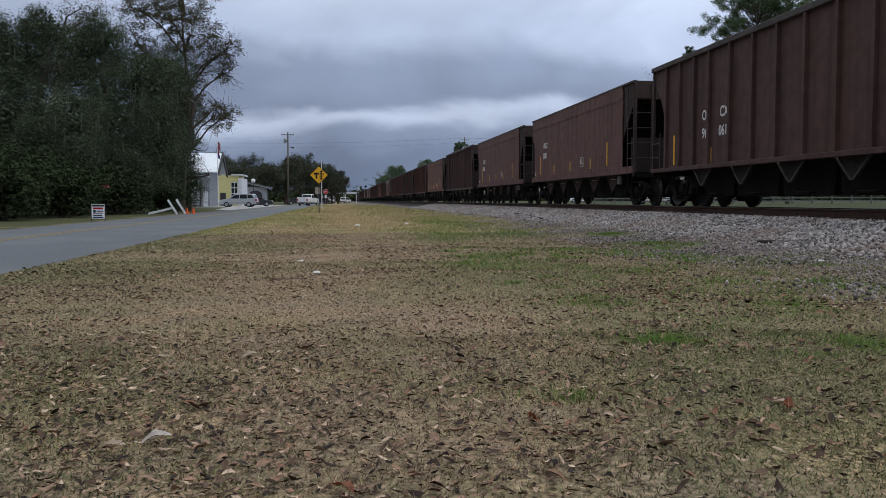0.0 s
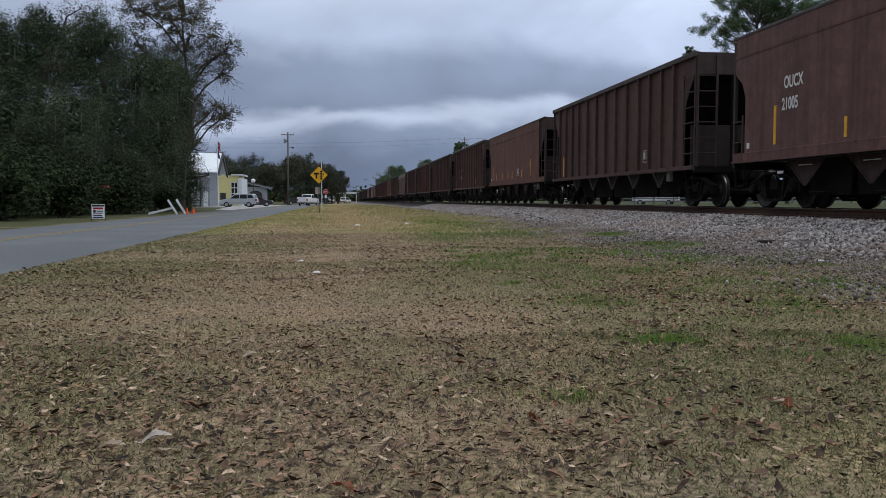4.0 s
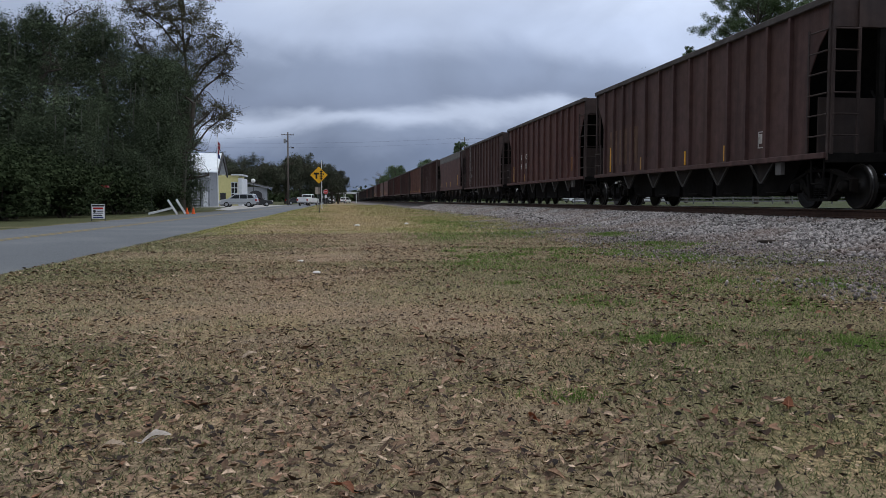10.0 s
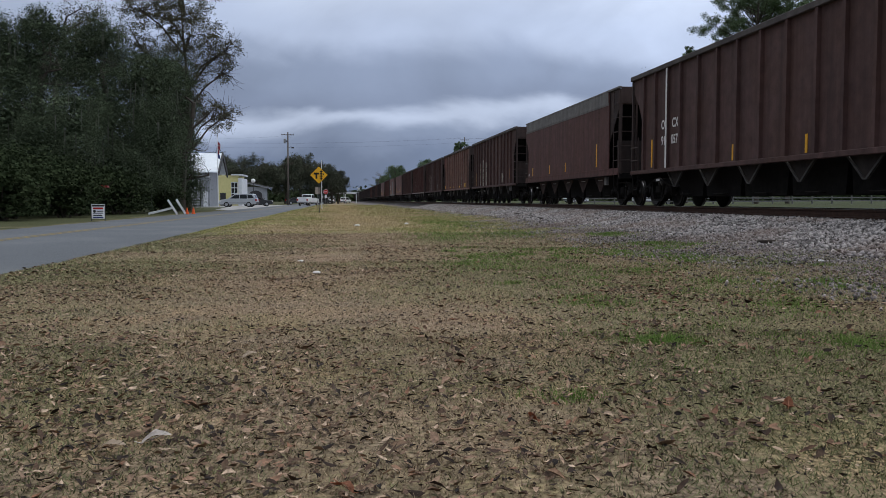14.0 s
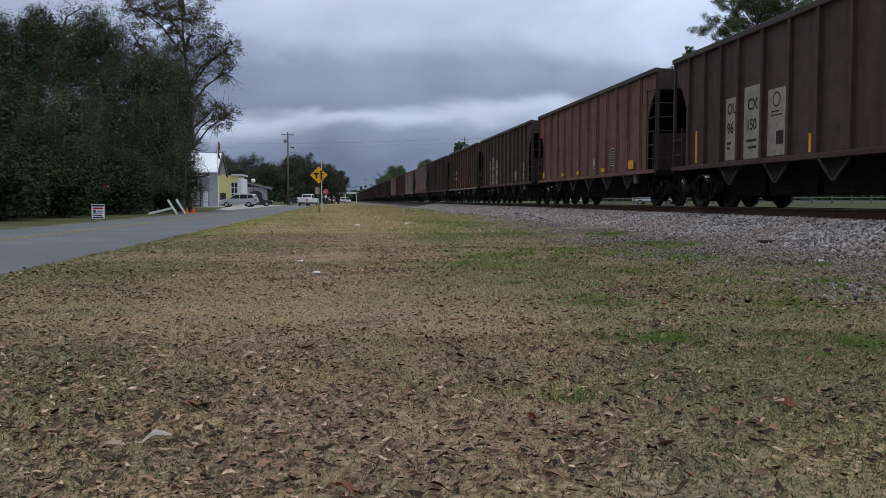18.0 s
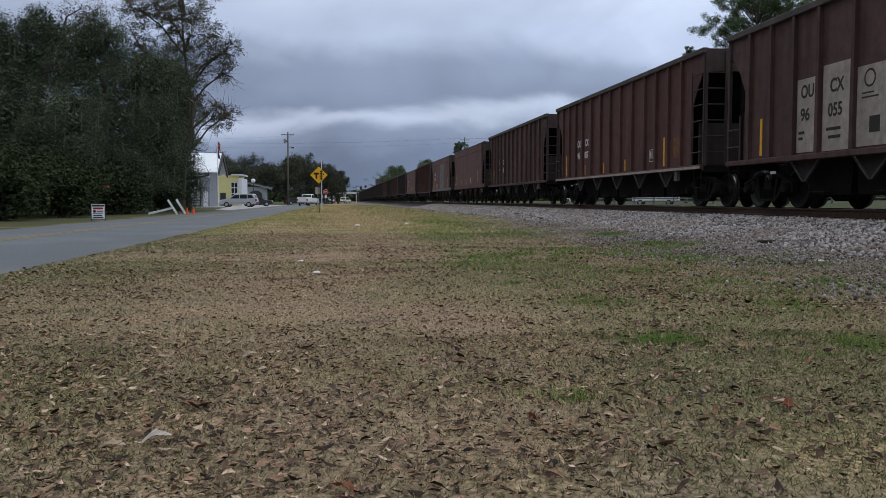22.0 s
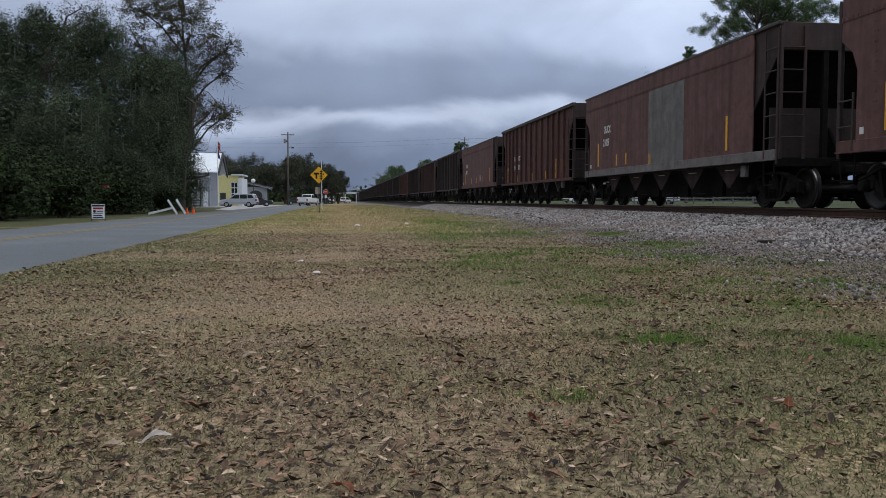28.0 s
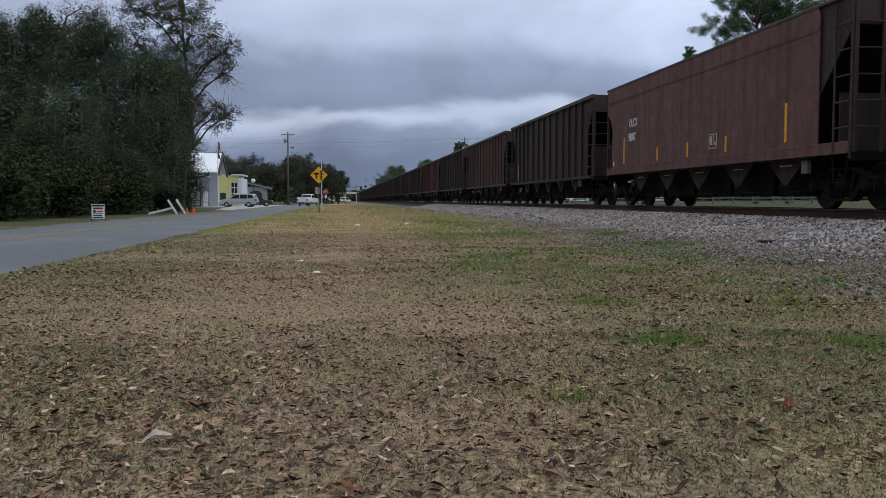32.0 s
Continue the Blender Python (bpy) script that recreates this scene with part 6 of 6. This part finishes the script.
# ---- ground cover: leaves, grass, tufts and litter ----
def litter(name, stops, rough=0.8):
    """Dead leaves: each takes its own colour from the stops, mottled along the blade."""
    m = bpy.data.materials.new(name)
    m.use_nodes = True
    n, l = nodes_of(m.node_tree)
    out, b = n.new("ShaderNodeOutputMaterial"), n.new("ShaderNodeBsdfPrincipled")
    l.new(b.outputs[0], out.inputs[0])
    b.inputs["Roughness"].default_value, b.inputs["Specular IOR Level"].default_value = rough, 0.25
    g, ramp = n.new("ShaderNodeNewGeometry"), n.new("ShaderNodeValToRGB")
    while len(ramp.color_ramp.elements) < len(stops):
        ramp.color_ramp.elements.new(0.5)
    for e, (p, c) in zip(ramp.color_ramp.elements, stops):
        e.position, e.color = p, (*c, 1)
    l.new(g.outputs["Random Per Island"], ramp.inputs[0])
    co, t = n.new("ShaderNodeTexCoord"), n.new("ShaderNodeTexNoise")
    t.inputs["Scale"].default_value, t.inputs["Detail"].default_value = 90, 5
    l.new(co.outputs["Object"], t.inputs["Vector"])
    r = n.new("ShaderNodeMapRange")
    for k, v in zip((1, 2, 3, 4), (0.3, 0.7, 0.55, 1.35)):
        r.inputs[k].default_value = v
    l.new(t.outputs["Fac"], r.inputs[0])
    mul = n.new("ShaderNodeMix"); mul.data_type, mul.blend_type = "RGBA", "MULTIPLY"
    mul.inputs[0].default_value = 1.0
    l.new(ramp.outputs[0], mul.inputs[6]); l.new(r.outputs[0], mul.inputs[7])
    l.new(mul.outputs[2], b.inputs["Base Color"])
    MATS[name] = m
    return m


# near-black stops put shadow spots of the litter into the pieces' colours
crumbs = litter("leaf_crumbs", [(0.0, (0.008, 0.005, 0.004)), (0.45, (0.045, 0.028, 0.018)), (0.75, (0.20, 0.14, 0.092)), (1.0, (0.46, 0.35, 0.25))], 0.9)
broad_fallen = litter("broad_fallen_leaves", [(0.0, (0.045, 0.028, 0.018)), (0.4, (0.13, 0.080, 0.052)), (0.7, (0.24, 0.155, 0.100)), (0.85, (0.20, 0.090, 0.052)), (1.0, (0.38, 0.28, 0.20))])
fallen = litter("fallen_leaves", [(0.0, (0.008, 0.005, 0.004)), (0.30, (0.036, 0.021, 0.014)), (0.48, (0.12, 0.073, 0.047)), (0.70, (0.29, 0.195, 0.132)), (0.84, (0.26, 0.150, 0.095)), (1.0, (0.54, 0.41, 0.30))])
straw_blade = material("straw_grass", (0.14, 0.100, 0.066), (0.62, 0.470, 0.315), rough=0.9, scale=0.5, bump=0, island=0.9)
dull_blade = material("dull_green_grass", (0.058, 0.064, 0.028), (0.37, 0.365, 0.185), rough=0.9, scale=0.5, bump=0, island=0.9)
green_blade = material("fresh_green_grass", (0.060, 0.125, 0.018), (0.19, 0.31, 0.060), rough=0.8, scale=2, bump=0, island=0.7)


# darker grass copies: shade among the near leaves is put into the colour
shaded_near_straw = material("shaded_near_straw_grass", (0.085, 0.060, 0.040), (0.45, 0.335, 0.225), rough=0.9, scale=0.5, bump=0, island=0.9)
shaded_near_green = material("near_dull_green_grass", (0.036, 0.042, 0.017), (0.285, 0.285, 0.140), rough=0.9, scale=0.5, bump=0, island=0.9)
# paler, yellower grass for the far lawn
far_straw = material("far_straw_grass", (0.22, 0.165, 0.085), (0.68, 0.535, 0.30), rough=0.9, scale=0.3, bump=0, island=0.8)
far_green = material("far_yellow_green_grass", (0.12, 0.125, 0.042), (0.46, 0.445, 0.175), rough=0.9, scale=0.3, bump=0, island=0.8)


def in_plan(rng, strips):
    """Places on the lawn between road and track: (count, from y, to y) strips."""
    x = np.concatenate([rng.uniform(-3.95, 7.6, n) for n, a, b in strips])
    y = np.concatenate([a + (b - a) * rng.uniform(0, 1, n) for n, a, b in strips])
    return x, y


def heights(x, y):
    return np.array([surface(a, b) for a, b in zip(x, y)])


def blades(name, x, y, tall, wide, mat, rng, label, lie=0.55):
    k = len(x)
    z = heights(x, y)
    a = rng.uniform(0, 2 * np.pi, k)
    far = np.maximum(1.0, np.hypot(x, y) / 7.0)
    wide, tall = wide * far, tall * far ** 0.5
    h = tall * rng.uniform(0.45, 1.3, k)
    lean = rng.normal(0, lie, (k, 2)) * h[:, None]
    w = np.stack([np.cos(a), np.sin(a)], 1) * (wide * rng.uniform(0.6, 1.3, k))[:, None]
    b = np.stack([x, y], 1)
    v = np.stack([np.column_stack([b - w, z - 0.005]), np.column_stack([b + w, z - 0.005]), np.column_stack([b + lean, z + h])], 1).reshape(-1, 3)
    f = np.arange(3 * k).reshape(-1, 3)
    return tagged(new(name, mesh_np(name, v, f, mat)), label, "grass", kind="stuff")


def build_cover():
    rng = np.random.default_rng(101)
    # short thatch of winter grass, coarser and paler with distance
    for name, strips in (("near_lawn_grass", ((26000, -6, 1.5), (215000, 1.5, 5.2))), ("lawn_grass", ((30000, 5.0, 6), (130000, 6, 12), (70000, 12, 22))), ("distant_lawn_grass", ((70000, 22, 42), (50000, 42, 80), (26000, 80, 150)))):
        x, y = in_plan(rng, strips)
        keep = x < 6.4 + rng.normal(0, 0.8, len(x))
        x, y = x[keep], y[keep]
        g = np.array([noise.noise(Vector((a * 0.33, b * 0.33, 5.0))) + 0.5 * noise.noise(Vector((a * 1.1, b * 1.1, 7.0))) for a, b in zip(x, y)])
        green = g + rng.normal(0, 0.3, len(x)) + np.clip((np.abs(x - 0.6) - 1.6) * 0.16, -0.40, 0.35) + 0.75 * np.clip(np.abs(x - 0.25) * 1.4 - 0.5, 0, 1) * np.clip(2.4 - y / 2, 0, 1) + 0.4 * np.clip(x - 1.0, 0, 1) * (y < 6) + 0.12 * (x > 1.6) + 0.5 * np.clip(-2.9 - x, 0, 1) - 0.12 * np.clip(y / 20 - 0.5, 0, 1.4) > 0.27
        dry, lush = (far_straw, far_green) if name.startswith("distant") else (shaded_near_straw, shaded_near_green) if name.startswith("near") else (straw_blade, dull_blade)
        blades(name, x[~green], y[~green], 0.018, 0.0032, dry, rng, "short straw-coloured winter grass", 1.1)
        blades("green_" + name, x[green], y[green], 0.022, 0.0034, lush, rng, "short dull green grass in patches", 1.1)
    # fallen leaves in drifts, most of them near the camera's stand and towards the road
    x, y = in_plan(rng, ((5000, -6, 1.5), (13500, 1.5, 4), (10500, 4, 6), (10000, 6, 8), (12500, 8, 11), (12000, 11, 15), (12000, 15, 22), (8000, 22, 40)))
    g = np.array([noise.noise(Vector((a * 0.5, b * 0.5, 15.0))) + 0.6 * noise.noise(Vector((a * 2.0, b * 2.0, 17.0))) for a, b in zip(x, y)])
    keep = g + rng.normal(0, 0.25, len(x)) - np.clip((x - 0.6) * 0.095, -0.12, 0.42) - 0.30 * np.exp(-((x - 0.9) / 1.4) ** 2) * np.clip((y - 4) / 2, 0, 1) > 0.02
    x, y = x[keep], y[keep]
    kinds = rng.uniform(0, 1, len(x))
    for name, pick, L, W, mat in (("fallen_leaves", kinds < 0.88, 0.043, 0.0148, fallen), ("broad_fallen_leaves", kinds >= 0.88, 0.054, 0.0205, broad_fallen)):
        px, py = x[pick], y[pick]
        d = np.hypot(px, py)
        p = np.column_stack([px, py, heights(px, py) + 0.004 + rng.uniform(0, 0.012, len(px))])
        for part_name, sel in ((name, d < 9), ("distant_" + name, d >= 9)):
            tagged(new(part_name, curled_leaves(part_name, p[sel], L, W, mat, rng)), "dry curled brown oak leaves strewn over the lawn", "fallen leaves", kind="stuff")
    # large dark leaves where the lawn meets the gravel
    x, y = rng.uniform(0.4, 6.4, 7000), 1.5 + 15 * rng.uniform(0, 1, 7000) ** 0.95
    g = np.array([noise.noise(Vector((a * 0.9, b * 0.9, 25.0))) for a, b in zip(x, y)])
    keep = g + rng.normal(0, 0.2, len(x)) > 0.05
    x, y = x[keep], y[keep]
    p = np.column_stack([x, y, heights(x, y) + 0.010 + rng.uniform(0, 0.012, len(x))])
    dark_fallen = litter("dark_fallen_leaves", [(0.0, (0.016, 0.009, 0.006)), (0.4, (0.060, 0.033, 0.021)), (0.7, (0.15, 0.080, 0.050)), (0.9, (0.20, 0.095, 0.055)), (1.0, (0.36, 0.26, 0.18))])
    tagged(new("dark_fallen_leaves", curled_leaves("dark_fallen_leaves", p, 0.050, 0.019, dark_fallen, rng)), "large dark brown dead leaves strewn over the lawn", "fallen leaves", kind="stuff")
    # crumbs of leaves and twigs; the near-black ones stand for shadow spots
    x, y = in_plan(rng, ((6000, -6, 1.5), (44000, 1.5, 6), (40000, 6, 11), (30000, 11, 22)))
    p = np.column_stack([x, y, heights(x, y) + 0.006 + rng.uniform(0, 0.012, len(x))])
    tagged(new("leaf_crumbs", leaf_mesh("leaf_crumbs", p, 0.017, 0.008, crumbs, rng, flat=0.6, bend=0.2, spread=0.6)), "crumbled bits of dead leaves and grass, near-black ones as shadow spots", "leaf litter", kind="stuff")
    # green tufts
    for i, (cx, cy, rx, ry, n) in enumerate([(1.98, 4.85, 0.19, 0.15, 700), (2.2, 6.9, 0.3, 0.5, 600), (5.2, 12.8, 0.6, 0.8, 700), (5.9, 15.2, 0.5, 1.0, 700), (1.9, 10.6, 0.7, 0.9, 600), (3.2, 4.75, 0.22, 0.2, 500),
                                             (2.6, 20, 0.9, 2.5, 900), (4.2, 8.6, 0.4, 0.4, 350), (3.6, 6.3, 0.35, 0.25, 350), (5.2, 8.4, 0.3, 0.25, 300), (4.5, 21, 0.8, 2.4, 700), (1.0, 3.55, 0.14, 0.1, 140), (4.0, 30, 1.2, 5, 900), (6.3, 19, 0.35, 0.8, 400)]):
        k = int(n * 1.5)
        x, y = cx + rng.normal(0, rx * 0.6, k), cy + rng.normal(0, ry * 0.6, k)
        blades("green_tuft", x, y, 0.036, 0.0034, green_blade, rng, "fresh green tuft of grass in the dormant lawn")
    x, y = [], []
    for _ in range(190):
        cx, cy, k, r = rng.uniform(1.6, 6.6), rng.uniform(3.4, 15), int(rng.uniform(50, 150)), rng.uniform(0.05, 0.16)
        x.append(cx + rng.normal(0, r * 1.4, k))
        y.append(cy + rng.normal(0, r, k))
    blades("small_green_tufts", np.concatenate(x), np.concatenate(y), 0.030, 0.0034, green_blade, rng, "small fresh green tufts scattered in the lawn")
    # single large leaves and litter
    pale = material("pale_leaf", (0.55, 0.50, 0.46), (0.72, 0.67, 0.63), rough=0.8, scale=12, bump=0.2)
    tan = material("tan_leaf", (0.46, 0.37, 0.28), (0.62, 0.51, 0.41), rough=0.8, scale=12, bump=0.2)
    russet = material("russet_leaf", (0.22, 0.085, 0.045), (0.36, 0.16, 0.09), rough=0.8, scale=12, bump=0.2)
    for x, y, L, W, yaw, tilt, mat, label in [(-0.675, 3.13, 0.108, 0.058, 10, 5, pale, "large pale dry leaf lying on the grass"), (-0.82, 3.06, 0.115, 0.050, -8, 3, tan, "large tan dry leaf lying on the grass"),
                                              (0.745, 3.14, 0.085, 0.055, 100, 40, russet, "curled russet leaf lying on the grass"), (0.0, 2.45, 0.09, 0.05, 140, 12, russet, "russet leaf lying on the grass"),
                                              (-0.5, 4.7, 0.09, 0.04, 30, 10, tan, "tan dry leaf lying on the grass"), (1.9, 3.3, 0.09, 0.05, 60, 10, russet, "russet leaf lying on the grass")]:
        bm = bmesh.new()
        n = 8
        rows = []
        for i in range(n + 1):
            t = i / n
            w = W / 2 * math.sin(math.pi * min(1, t * 0.92 + 0.06)) ** 0.8 * (1 + 0.14 * math.sin(t * 17))
            z = 0.012 * math.sin(t * 5 + x) + 0.02 * t * t
            rows.append([bm.verts.new((L * (t - 0.5), s * w, z + abs(s) * w * 0.35)) for s in (-1, 0, 1)])
        for a, b in zip(rows, rows[1:]):
            for j in (0, 1):
                bm.faces.new((a[j], b[j], b[j + 1], a[j + 1]))
        bmesh.ops.solidify(bm, geom=bm.faces[:], thickness=0.0012)
        add_path(bm, [(-L * 0.72, 0, 0.004), (-L * 0.5, 0, 0.012 * math.sin(x)), (L * 0.4, 0, 0.02)], 0.0014, 5)
        leaf = tagged(part("dry_leaf", bm, mat), label, "leaf", group="large fallen leaves")
        leaf.matrix_basis = pose(x, y, surface(x, y) + 0.022, tilt, -4, yaw)
    paper = material("paper_scrap", (0.62, 0.61, 0.59), (0.74, 0.73, 0.71), rough=0.8, scale=20, bump=0.2)
    for x, y, s, label in [(-0.27, 9.98, 0.05, "crumpled white paper scrap on the lawn"), (-0.55, 12.0, 0.045, "small white paper scrap on the lawn"), (0.60, 28.4, 0.10, "pale scrap lying in the grass"), (6.41, 10.4, 0.042, "small white plastic scrap on the gravel"), (2.45, 30.5, 0.10, "pale scrap in the grass")]:
        bm = bmesh.new()
        bmesh.ops.create_icosphere(bm, subdivisions=2, radius=1)
        for v in bm.verts:
            k = 1 + 0.35 * noise.noise(v.co * 1.7 + Vector((x, y, 0)))
            v.co = Vector((v.co.x * s * k, v.co.y * s * 0.6 * k, v.co.z * s * 0.35 * k))
        ob = tagged(part("litter", bm, paper), label, "litter")
        ob.matrix_basis = pose(x, y, surface(x, y) + s * 0.3 + 0.012, 0, 0, 20 * x)
    # timber and steel lying by the track
    for x, y, L, yaw, label in [(7.6, 31.0, 1.6, 80, "dark discarded tie lying on the ballast"), (7.25, 13.4, 0.32, 12, "short dark scrap of timber on the ballast"), (8.0, 37, 1.2, 85, "short dark scrap of timber on the ballast")]:
        ob = tagged(part("scrap_timber", box(-L / 2, L / 2, -0.05, 0.05, 0, 0.05, 0.01), wood_tie), label, "timber")
        ob.matrix_basis = pose(x, y, ground_height(x) + 0.03, 0, 0, yaw)


build_cover()


motions()
